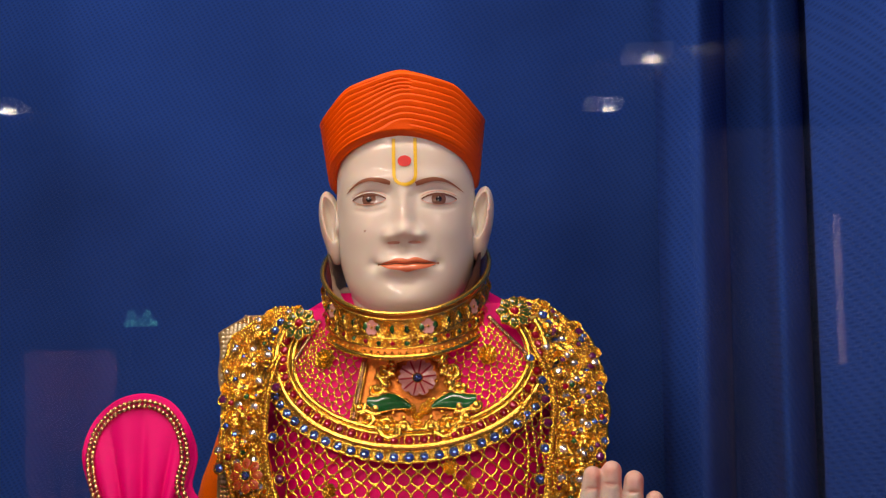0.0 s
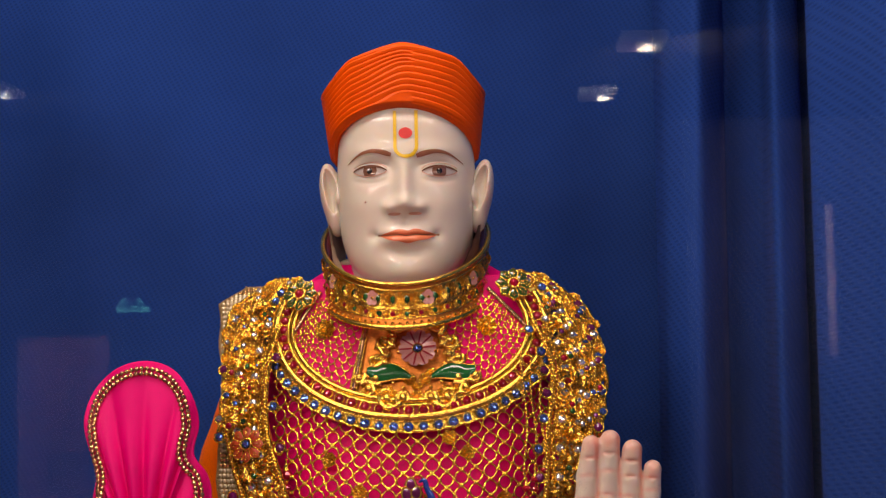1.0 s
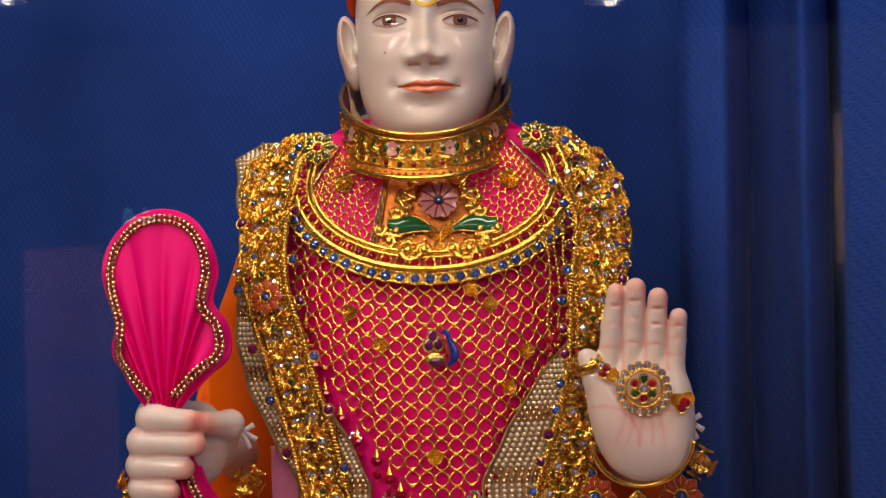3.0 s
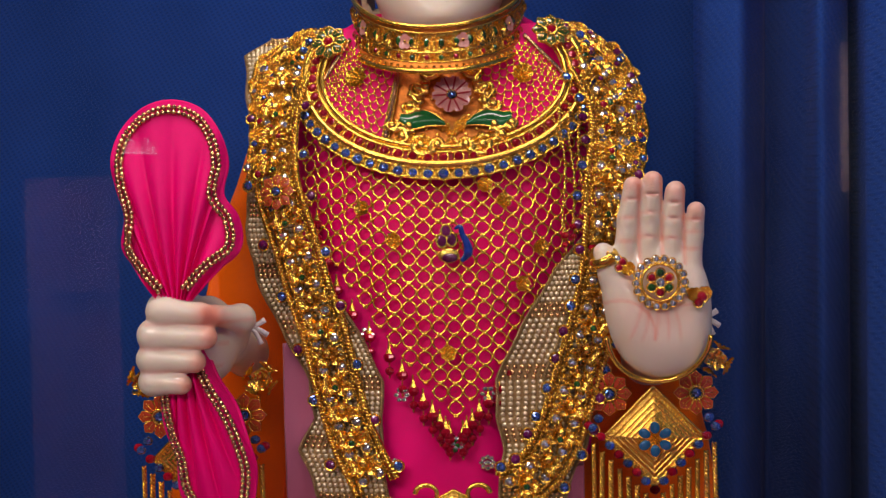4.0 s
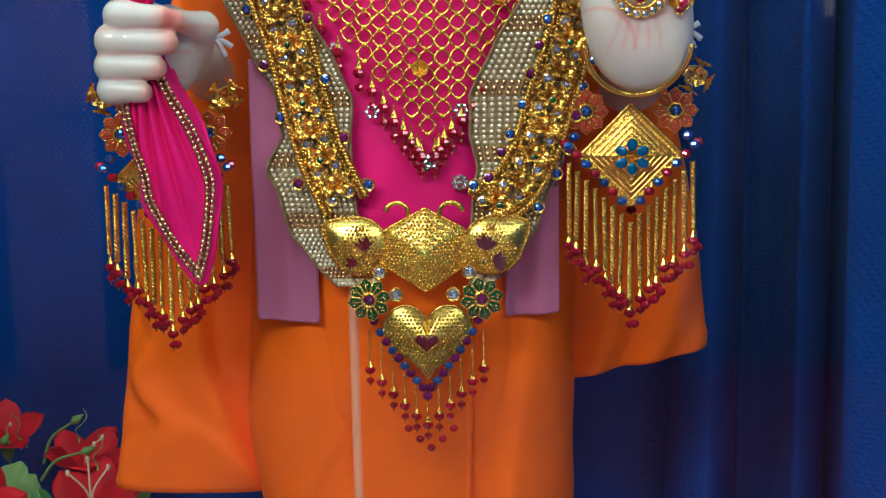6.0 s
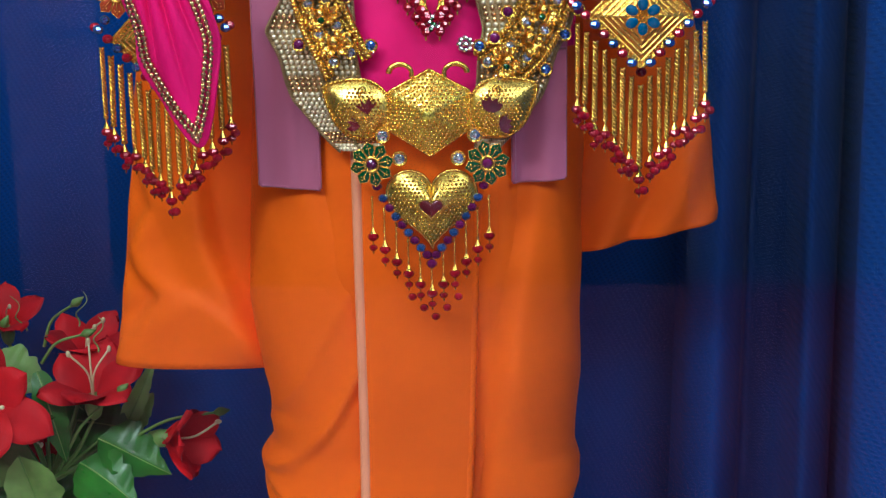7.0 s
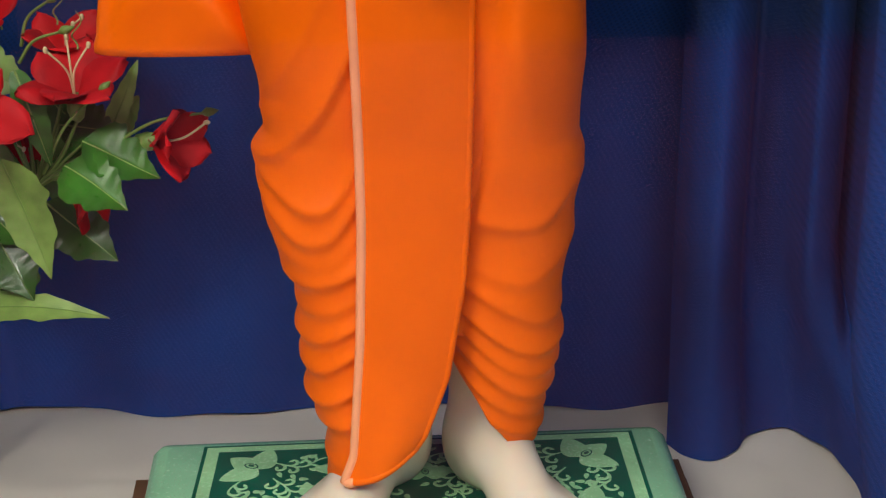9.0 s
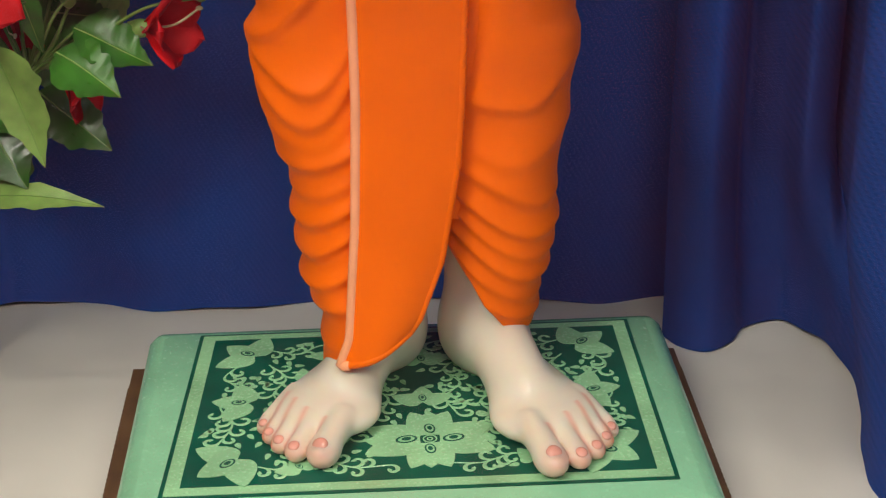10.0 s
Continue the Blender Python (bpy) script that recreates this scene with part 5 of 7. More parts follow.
vx = -0.007 + vx * np.interp(vz, [0.86, 1.22, 1.29, 1.32, 1.342], [0.136, 0.150, 0.134, 0.100, 0.070])
wr = 0.0016 * np.sin(vx * 60 + 8 * vz) * np.sin(vz * 30 + vx * 20) + 0.0012 * np.sin(vx * 110 - vz * 25)
vy = vest_y(vx, vz) + wr
vy = np.where(vz > 1.22, np.minimum(vy, yoke_y(vx, vz) + 0.010), vy)
sheet = np.stack([vx, vy, vz], -1)
b.grid(sheet, PINK)
b.grid((sheet + (0, 0.003, 0))[:, ::-1], PINK)
for e in (sheet[:, 0], sheet[:, -1], sheet[-1], sheet[0]):
    b.tube(e + (0, 0.0015, 0), 0.0018, PINK, 6)
tagged(part("vest", b, None, "hot pink satin vest cloth over the statue's chest"), category="clothing")

for xs_, zs_, lab in (((-0.157, -0.102), (0.781, 1.020), "mauve silk sash end hanging below the garland"), ((0.074, 0.120), (0.782, 0.935), "mauve silk sash end beside the gold belt pendant")):
    b = Build()
    sx, sz = np.meshgrid(np.linspace(*xs_, 24), np.linspace(*zs_, 60))
    sz = sz - 0.003 * (sx - xs_[0]) / (xs_[1] - xs_[0]) * (1 if xs_[0] < 0 else -1) * (sz < 0.9)
    sy = np.minimum(front(sx, sz) - 0.016, -0.146) + 0.003 * np.sin((sx - xs_[0]) * 150) + 0.002 * np.sin(sz * 25)
    p = np.stack([sx, sy, sz], -1)
    b.grid(p, MAUVE)
    b.grid((p + (0, 0.004, 0))[:, ::-1], MAUVE)
    for e in (p[:, 0], p[:, -1], p[0]):
        b.tube(e + (0, 0.002, 0), 0.0022, MAUVE, 6)
    tagged(part("sash", b, None, lab), category="sash", group="sash ends")

# ---------------------------------------------------------------- yoke collar
YX, YZ, YA, YB = -0.004, 1.271, 0.146, 0.095
yoke = empty("yoke_collar", "gold yoke collar with blue and red stones and pink panels", "necklace", (0, 0, 0))


def ell(s, phi, lift=0.0):
    x, z = YX + (YA - 0.105 * (1 - s)) * np.sin(phi), YZ - YB * s * np.cos(phi)
    return at(yoke_y, x, z, lift)


def rim(name, s, r, lift, span=114, flat=1.0, material=GOLD, parent=yoke):
    b = Build()
    b.tube(ell(s, np.radians(np.linspace(-span, span, 110)), lift), r, material, 8, flat)
    return part(name, b, parent)


b = Build()
ph = np.radians(np.linspace(-116, 116, 130))[None]
sv = np.linspace(0.70, 1.045, 14)[:, None]
b.grid(ell(sv + 0 * ph, ph + 0 * sv, 0.002 + 0.001 * np.sin(sv * 90)), GOLD_ROUGH)
b.grid(ell(sv + 0 * ph, ph + 0 * sv, -0.001)[:, ::-1], GOLD_ROUGH)
part("outer_band", b, yoke)
b = Build()
sv = np.linspace(0.79, 0.875, 6)[:, None]
b.grid(ell(sv + 0 * ph, ph + 0 * sv, 0.0045), RED_CLOTH)
part("red_ground", b, yoke)
rim("rim", 1.045, 0.0016, 0.004)
rim("polished_rim", 0.905, 0.0040, 0.006, flat=1.0)
rim("rim", 0.945, 0.0012, 0.005)
rim("rim", 0.785, 0.0014, 0.006)
rim("polished_rim", 0.735, 0.0026, 0.006)
for k, a in enumerate(np.radians(np.linspace(-114, 114, 41))):
    p = ell(1.0, a)
    put("gem", GEMS["blue"], yoke, seat(yoke_y, p[0], p[2], 0.005, 0.0046 + 0.0003 * ((k * 7) % 3 - 1), k))
for k, a in enumerate(np.radians(np.linspace(-110, 110, 35))):
    p = ell(0.835, a)
    put("gem", GEMS["ruby"], yoke, seat(yoke_y, p[0], p[2], 0.006, 0.0042, k))
def inner(phi, v, lift=0.0):
    """The yoke's field between the choker (v = 0) and the polished rim (v = 1)."""
    phi, v = np.broadcast_arrays(np.asarray(phi, float), np.asarray(v, float))
    a = 0.84 * phi
    x0, z0 = -0.0105 + 0.088 * np.sin(a), 1.322 - 0.046 * np.cos(a)
    x1, z1 = YX + (YA - 0.105 * 0.28) * np.sin(phi), YZ - YB * 0.72 * np.cos(phi)
    return at(yoke_y, x0 + (x1 - x0) * v, z0 + (z1 - z0) * v, lift)


# pink panels with wire scales on each side of the filigree middle
for side in (-1, 1):
    b, wires = Build(), Build()
    ang = np.radians(np.linspace(29, 88, 40))[None] * side
    sv = np.linspace(0, 1, 24)[:, None]
    b.grid(inner(ang, sv, 0.003), PINK)
    b.grid(inner(ang, sv, 0.001)[:, ::-1], PINK)
    pan = part("pink_panel", b, yoke, "pink satin panel under gold scale wires")
    arc = np.linspace(-0.25, np.pi + 0.25, 9)
    for row, v_ in enumerate(np.linspace(0.06, 0.93, 10)):
        c0, c1 = inner(side * math.radians(31), v_), inner(side * math.radians(86), v_)
        n_ = int(np.linalg.norm(c1 - c0) / 0.0074)
        for j in range(n_):
            c = inner(side * math.radians(31 + 55 * (j + 0.25 + 0.5 * (row % 2)) / n_), v_)
            px, pz = c[0] + 0.0041 * np.cos(arc), c[2] + 0.0022 - 0.0052 * np.sin(arc)
            wires.tube(at(yoke_y, px, pz, 0.0042 + 0.0010 * np.sin(arc)), 0.00072, GOLD, 4)
    ob = part("scale_wires", wires, pan, "fine gold wire scales")
    ob["kind"] = "stuff"
    m = inner(side * math.radians(60), 0.38)
    put("rosette", ROSETTES[0], pan, seat(yoke_y, m[0], m[2], 0.004, 0.0105))
    for lim in (28.5, 89):
        b = Build()
        for off in (-1, 0, 1):
            q = inner(side * (math.radians(lim) + off * 0.030), np.linspace(0, 1, 20))
            b.tube(q - (0, 0.005 + (0.001 if off == 0 else 0), 0), 0.0010 if off else 0.0021, GOLD if off else ROSE_GOLD, 6)
        part("divider", b, yoke)
    s = star_flower(yoke, seat(yoke_y, -0.115 if side < 0 else 0.100, 1.306 if side < 0 else 1.312, 0.010, 0.019), STAR_DARK, "ruby", "green enamel star with a red stone")
# filigree middle
b = Build()
ang = np.radians(np.linspace(-28, 28, 40))[None]
sv = np.linspace(0, 1, 24)[:, None]
b.grid(inner(ang, sv, 0.0018 + 0.0006 * np.sin(ang * 90) * np.sin(sv * 60)), AMBER_GOLD)
b.grid(inner(ang, sv, 0.0)[:, ::-1], RED_ENAMEL)
part("filigree_plate", b, yoke)


def scroll(x, z, r, turn, hand, lift=0.0062, surface=yoke_y, parent=yoke, thick=0.0037):
    b = Build()
    a = np.linspace(0, 7.6, 40)
    rad = r * (1.2 if parent is yoke else 1.0) * np.exp(-0.24 * a)
    px, pz = x + hand * rad * np.cos(a + turn), z + rad * np.sin(a + turn)
    b.tube(at(surface, px, pz, lift), thick * (1 - 0.085 * a), GOLD, 6)
    b.ball(at(surface, px[-1], pz[-1], lift), thick * 1.4, GOLD, 6, 5)
    return part("scroll", b, parent)


for hand in (-1, 1):
    for dx, dz, r, tn in ((0.023, 1.277, 0.0125, 2.4), (0.034, 1.259, 0.0115, 2.0), (0.042, 1.241, 0.0105, 1.6), (0.029, 1.206, 0.0125, 3.6), (0.048, 1.211, 0.0085, 0.6),
                          (0.010, 1.287, 0.0075, 1.0), (0.012, 1.203, 0.0080, 5.4), (0.024, 1.262, 0.0065, 4.4), (0.030, 1.245, 0.0065, 4.6), (0.058, 1.224, 0.0065, 2.6), (0.040, 1.223, 0.006, 4.0)):
        scroll(0.004 + hand * dx, dz, r, tn, hand)
    for q in range(22):
        sx_, sz_ = 0.004 + hand * (0.003 + 0.0026 * q % 0.056), 1.208 + 0.0173 * q % 0.064
        if abs(sx_ - 0.004) < 0.062 - 0.75 * (sz_ - 1.205):
            put("bead", BEADS["gold"], yoke, seat(yoke_y, sx_, sz_, 0.004, 0.0022))
    for q in range(15):
        sx_, sz_ = 0.004 + hand * (0.002 + 0.0611 * ((q * 0.618) % 1)), 1.203 + 0.088 * ((q * 0.414 + 0.13) % 1)
        if abs(sx_ - 0.004) < 0.064 - 0.70 * (sz_ - 1.205):
            put("rosette", ROSETTES[q % 4], yoke, seat(yoke_y, sx_, sz_, 0.0028, 0.0040 + 0.0012 * (q % 3), q))
    # enamel leaves
    u = np.linspace(0, 1, 18)
    cx = 0.008 + hand * (0.010 + 0.043 * u)
    cz = 1.2190 + 0.010 * np.sin(np.pi * (0.15 + 0.75 * u)) + 0.008 * (u > 0.8) * (u - 0.8) / 0.2
    w = 0.0100 * np.sin(np.pi * np.clip(0.08 + 0.86 * u, 0, 1)) ** 0.7 * (0.55 + 0.6 * u)
    k = np.linspace(-1, 1, 7)[:, None]
    b = Build()
    b.grid(at(yoke_y, cx + 0 * k, cz + w * k, 0.0075 + 0.003 * (1 - k ** 2)), LEAF_ENAMEL)
    b.tube(np.concatenate([at(yoke_y, cx, cz + w, 0.0075), at(yoke_y, cx, cz - w, 0.0075)[::-1], at(yoke_y, cx[:1], cz[:1] + w[:1], 0.0075)]), 0.0010, GOLD, 6)
    part("enamel_leaf", b, yoke, "glossy green enamel leaf edged in gold")
b = Build()
petal_ring(b, 10, 0.25, 1.0, 0.31, 0.22, 0.34, ROSE_ENAMEL, 0.1, 0.06, 0.45)
petal_ring(b, 10, 0.25, 0.98, 0.05, 0.27, 0.38, RED_CLOTH, 0.1, 0.0, 0.4)
torus(b, 0.30, 0.10, GOLD, 16, 6)
rose = part("rose", b, yoke, "dusty pink enamel flower with a blue stone", m=seat(yoke_y, 0.0045, 1.250, 0.008, 0.0185))
put("gem", GEMS["blue"], rose, Matrix.Translation((0, 0, 0.2)) @ Matrix.Diagonal((0.22, 0.22, 0.3, 1)))
for k, x in enumerate(np.linspace(-0.045, 0.052, 9)):
    put("rosette", ROSETTES[k % 4], yoke, seat(yoke_y, x, 1.205 + 1.9 * (x - 0.003) ** 2, 0.005, 0.0060, k))

# ---------------------------------------------------------------- choker
choker = empty("choker", "high gold choker set with green and pink stones", "necklace", (0, 0, 0))


def neck(t, v, lift=0.0):
    """A point of the choker: t the angle from the front, v from its lower to its upper edge."""
    t, v = np.broadcast_arrays(np.asarray(t, float), np.asarray(v, float))
    c = np.cos(t)
    top = 1.366 - 0.052 * np.clip(c, -0.4, 1)
    low = 1.308 - 0.036 * np.clip(c, -0.4, 1)
    flare = 0.004 * (v - 0.5) ** 2 * 4
    rx, ry = 0.0815 + flare + lift, 0.092 + flare + lift + 0.006 * (1 - v)
    return np.stack([-0.0105 + rx * np.sin(t), -0.034 - ry * c, low + (top - low) * v], -1)


t = np.radians(np.linspace(-106, 106, 140))[None]
v = np.linspace(0, 1, 10)[:, None]
b = Build()
b.grid(neck(t, v), GOLD)
b.grid(neck(t, v, -0.003)[:, ::-1], RED_ENAMEL)
part("band", b, choker)
for lo_, hi_ in ((0.84, 1.0), (0.0, 0.22)):
    b = Build()
    vv = np.linspace(lo_, hi_, 6)[:, None]
    b.grid(neck(t, vv, 0.0012 + 0.0007 * np.sin(t * 90) * np.sin(np.pi * (vv - lo_) / (hi_ - lo_))), AMBER_GOLD)
    part("patterned_band", b, choker, "amber gold patterned band")
for v_, r_ in ((1.0, 0.0024), (0.86, 0.0012), (0.42, 0.0013), (0.20, 0.0012), (0.0, 0.0030)):
    b = Build()
    b.tube(neck(t[0], v_, 0.001), r_, GOLD, 8)
    part("rim", b, choker)
for k, a in enumerate(np.radians(np.linspace(-104, 104, 45))):
    p, o = Vector(neck(a, 0.64, 0.002)), Vector((np.sin(a), -np.cos(a), 0.05)).normalized()
    up = Vector((0, 0, 1))
    sx = up.cross(o).normalized()
    m = Matrix((sx, o.cross(sx), o)).transposed().to_4x4()
    kind = ("rosette", "green", "pink", "green")[k % 4]
    if kind == "green":
        put("gem", GEMS["green"], choker, Matrix.Translation(p) @ m @ Matrix.Diagonal((0.0036, 0.0042, 0.0030, 1)))
    elif kind == "rosette":
        put("rosette", ROSETTES[k % 3], choker, Matrix.Translation(p) @ m @ Matrix.Diagonal((0.0074, 0.0078, 0.0060, 1)))
    elif k % 8 == 6:
        put("rosette", ROSETTES[3], choker, Matrix.Translation(p) @ m @ Matrix.Diagonal((0.0070, 0.0074, 0.0050, 1)))
    else:
        put("rosette", ROSE_SMALL, choker, Matrix.Translation(p) @ m @ Matrix.Diagonal((0.0070, 0.0074, 0.0050, 1)))
    q = Vector(neck(a, 0.31, 0.002))
    if k % 2:
        put("gem", GEMS["ruby" if k % 4 == 1 else "green"], choker, Matrix.Translation(q) @ m @ Matrix.Diagonal((0.0024, 0.0024, 0.0024, 1)))
    else:
        put("rosette", ROSETTES[k % 4], choker, Matrix.Translation(q) @ m @ Matrix.Diagonal((0.0044, 0.0044, 0.004, 1)))
    q = Vector(neck(a, 0.10, 0.002))
    put("bead", BEADS["gold"], choker, Matrix.Translation(q) @ Matrix.Diagonal((0.0020, 0.0020, 0.0020, 1)))
# tape ends inside the choker beside the neck
for k, tape in ((-1, TAPE), (1, BROWN_TAPE)):
    b = Build()
    tv, tt_ = np.linspace(0.25, 1.0, 8)[:, None], np.radians(np.linspace(46, 116, 20))[None] * k
    p = neck(tt_, tv, -0.005)
    p[..., 2] += 0.028 * (tv - 0.25) * np.clip((np.abs(tt_) - 0.85) / 0.4, 0, 1) + 0.0015 * np.sin(tt_ * 40)
    b.grid(p, tape)
    b.grid(p[:, ::-1] - np.r_[0.0012 * k, 0, 0], tape)
    part("end_tab", b, choker, "cream backing tape" if k < 0 else "brown backing tape")

# ---------------------------------------------------------------- ring net over the chest
net = empty("ring_net_necklace", "bib of linked gold rings over pink satin", "necklace", (0, 0, 0))
net_surface = lambda x, z: np.minimum(front(x, z), -0.02) - 0.0095


def in_net(x, z):
    half = np.interp(z, [0.952, 0.986, 1.025, 1.052, 1.095, 1.145, 1.20, 1.26], [0.002, 0.030, 0.057, 0.084, 0.116, 0.138, 0.150, 0.150])
    q = ((x - YX) / YA) ** 2 + ((z - YZ) / YB) ** 2
    return 0.955 < z < 1.262 and abs(x - 0.004) <= half and q > 0.98 and (z < 1.20 or abs(x) > 0.1)


DX, DZ, RR = 0.0139, 0.0150, 0.0064
rings, knots = [], Build()
for k in range(-10, 11):
    for row in range(-3, 24):
        x = 0.004 + DX * k
        z = 0.944 + DZ * row + 1.7 * (DX * k) ** 2
        if in_net(x, z):
            rings.append((x, z))
rings.sort(key=lambda r: abs(r[1] - 1.06) + abs(r[0]))
spare = Build()
for k, (x, z) in enumerate(rings):
    jig = 0.12 * math.sin(k * 12.9)
    m = seat(net_surface, x, z, 0.0012 + 0.0006 * math.sin(k * 7.1), (RR + 0.0001 * math.sin(k * 3.3),) * 3, 0) @ Matrix.Rotation(jig, 4, "X")
    if k < 298:
        put("ring", RING, net, m)
    else:
        pts = np.array([m @ v.co for v in RING.vertices])
        spare.add(pts, [tuple(f.vertices) for f in RING.polygons], GOLD)
    for e in (-1, 1):
        knots.ball(at(net_surface, x + 0.0011 * e, z - DZ / 2, 0.0026), (0.0018, 0.0018, 0.0019), GOLD, 7, 5)
        knots.ball(at(net_surface, x + e * DX / 2, z + 1.7 * DX * DX * e * ((x - 0.004) / DX), 0.0024), (0.0017, 0.0017, 0.0021), GOLD, 7, 5)
if spare.v:
    part("outer_rings", spare, net)["kind"] = "stuff"
part("link_beads", knots, net, "small gold beads that join the rings")["kind"] = "stuff"
for k in range(28):
    u = k / 27
    z = 1.15 - 0.20 * math.sin(u * math.pi) ** 0.8
    side = -1 if u < 0.5 else 1
    w = float(np.interp(z, [0.952, 0.986, 1.025, 1.052, 1.095, 1.145], [0.006, 0.033, 0.060, 0.087, 0.116, 0.131]))
    x = 0.004 + side * w
    hang = Matrix.Translation(Vector(at(net_surface, x, z - 0.016, 0.005))) @ Matrix.Diagonal((0.0105, 0.0105, 0.0120, 1))
    put("drop", DROP, net, hang)
for x, z in ((-0.078, 1.028), (-0.046, 0.972), (0.034, 0.972), (0.000, 0.925), (0.006, 0.927)):
    for k in range(6):
        a = k * math.pi / 3
        put("crystal", BEADS["clear" if x else "green"], net, Matrix.Translation(Vector(at(net_surface, x + 0.005 * math.cos(a), z + 0.005 * math.sin(a), 0.005))) @ Matrix.Diagonal((0.0026,) * 3 + (1,)))
for x, z in ((-0.052, 1.115), (0.052, 1.150), (0.034, 1.165), (-0.002, 1.010), (-0.082, 1.145), (0.085, 1.105), (0.068, 1.072)):
    put("rosette", ROSETTES[1], net, seat(net_surface, x, z, 0.003, 0.0075))

# peacock brooch
brooch = empty("peacock_brooch", "peacock brooch with blue enamel body and dark stones", "brooch", Vector(at(net_surface, 0.004, 1.110, 0.008)))
b = Build()
body_line = spline([(0.002, 0, 0.015), (0.007, -0.002, 0.017), (0.009, -0.002, 0.010), (0.013, -0.002, 0.002), (0.014, -0.002, -0.008), (0.008, -0.001, -0.015)], 24)
b.tube(body_line, np.interp(np.linspace(0, 1, 24), [0, 0.15, 0.4, 0.75, 1], [0.0012, 0.0026, 0.0030, 0.0048, 0.0020]), PEACOCK, 10)
part("bird_body", b, brooch, "glossy deep blue enamel body")
b = Build()
b.tube([(0.001, 0, 0.017), (-0.001, 0, 0.020)], [0.0014, 0.0004], RUBY, 6)
part("crest", b, brooch)
for x, z, r in ((-0.010, 0.004, 0.0042), (-0.001, 0.005, 0.0042), (-0.006, 0.013, 0.0040)):
    f = put("feather", STAR_DARK, brooch, Matrix.Translation((x, 0.001, z)) @ Matrix.Rotation(radians(90), 4, "X") @ Matrix.Diagonal((r * 1.6, r * 1.8, r, 1)))
    put("gem", GEMS["purple"], f, Matrix.Translation((0, 0, 0.25)) @ Matrix.Diagonal((0.62, 0.72, 0.55, 1)))
b = Build()
b.ball((-0.004, 0.001, -0.010), (0.010, 0.003, 0.007), GOLD_ROUGH, 14, 8)
b.ball((-0.003, -0.002, -0.012), (0.0075, 0.0028, 0.0046), PURPLE_GEM, 10, 6)
part("tail", b, brooch)

# ---------------------------------------------------------------- garlands
GZ = [1.315, 1.30, 1.24, 1.18, 1.13, 1.082, 1.034, 0.985, 0.95, 0.92, 0.86, 0.812]


def garland(side, outer, inner, chain, label, gap):
    g = empty("garland", label, "garland", (0, 0, 0), "jewelled garlands")
    zc = np.linspace(1.318, 0.815, 190)
    xo, xi = np.interp(zc, GZ[::-1], outer[::-1]), np.interp(zc, GZ[::-1], inner[::-1])
    wob = 0.0012 * np.sin(zc * 62) + 0.0010 * np.sin(zc * 131)
    xo = xo + side * wob
    xi = xi + 0.5 * wob
    b = Build()
    k = np.linspace(0, 1, 9)[None]
    X, Z = xo[:, None] + (xi - xo)[:, None] * k, np.broadcast_to(zc[:, None], (190, 9))
    p = at(drape_y, X, Z, 0.001)
    b.grid(p, BRASS)
    b.grid(p[:, ::-1] + (0, 0.003, 0), BRASS)
    lace = part("lace_border", b, g, "beige lurex lace set with rows of tiny pearls")
    b = Build()
    for e in (0.0, 0.5, 1.0):
        twisted(b, at(drape_y, xo + (xi - xo) * e, zc, 0.003), 0.0018, BRASS, 0.005)
    part("braid", b, lace)["kind"] = "stuff"
    b = Build()
    s = np.r_[0, np.cumsum(np.hypot(np.diff(xo), np.diff(zc)))]
    for e in (0.06, 0.14, 0.22, 0.30, 0.38, 0.46, 0.54, 0.62, 0.70, 0.78, 0.86, 0.94):
        for d in np.arange(0.003, s[-1], 0.0049):
            z = np.interp(d, s, zc)
            x = np.interp(d, s, xo + (xi - xo) * e)
            b.ball(at(drape_y, x, z, 0.0025), (0.0023, 0.0018, 0.0023), (PEARL, GOLD_PALE, PEARL, PEARL)[int(d * 1700) % 4], 6, 4)
    part("pearl_rows", b, lace)["kind"] = "stuff"
    line = spline(chain, 240)
    arc = np.r_[0, np.cumsum(np.linalg.norm(np.diff(line, axis=0), axis=1))]
    tan = np.gradient(line, axis=0)
    tan /= np.linalg.norm(tan, axis=1, keepdims=True)
    nor = np.stack([-tan[:, 1], tan[:, 0]], -1)
    for e in (-1, 1):
        b = Build()
        q = line + nor * 0.0205 * e
        twisted(b, at(drape_y, q[:, 0], q[:, 1], 0.008), 0.0034, GOLD, 0.0068)
        q = line + nor * 0.0150 * e
        twisted(b, at(drape_y, q[:, 0], q[:, 1], 0.006), 0.0022, GOLD, 0.0050)
        part("rope_chain", b, g, "twisted gold rope chain")
    rnd = random.Random(5 + side)
    d, k = 0.008, 0
    while d < arc[-1] - 0.005:
        x, z = np.interp(d, arc, line[:, 0]), np.interp(d, arc, line[:, 1])
        tx, tz = np.interp(d, arc, tan[:, 0]), np.interp(d, arc, tan[:, 1])
        spin = math.atan2(tz, tx) + math.pi / 2
        put("leaf_link", CLUMPS[k % 4], g, seat(drape_y, x, z, 0.007, (0.0205, 0.0190, 0.015), spin + rnd.uniform(-0.15, 0.15)))
        gx, gz = np.interp(d + gap / 2, arc, line[:, 0]), np.interp(d + gap / 2, arc, line[:, 1])
        for e in (-1, 1):
            px, pz = gx - tz * 0.0085 * e, gz + tx * 0.0085 * e
            put("gem", GEMS["clear"], g, seat(drape_y, px, pz, 0.011, 0.0042, rnd.random()))
            if (k + (e > 0)) % 2 == 0 or side > 0:
                ox, oz = gx - tz * 0.027 * e + rnd.uniform(-0.003, 0.003), gz + tx * 0.027 * e + rnd.uniform(-0.004, 0.004)
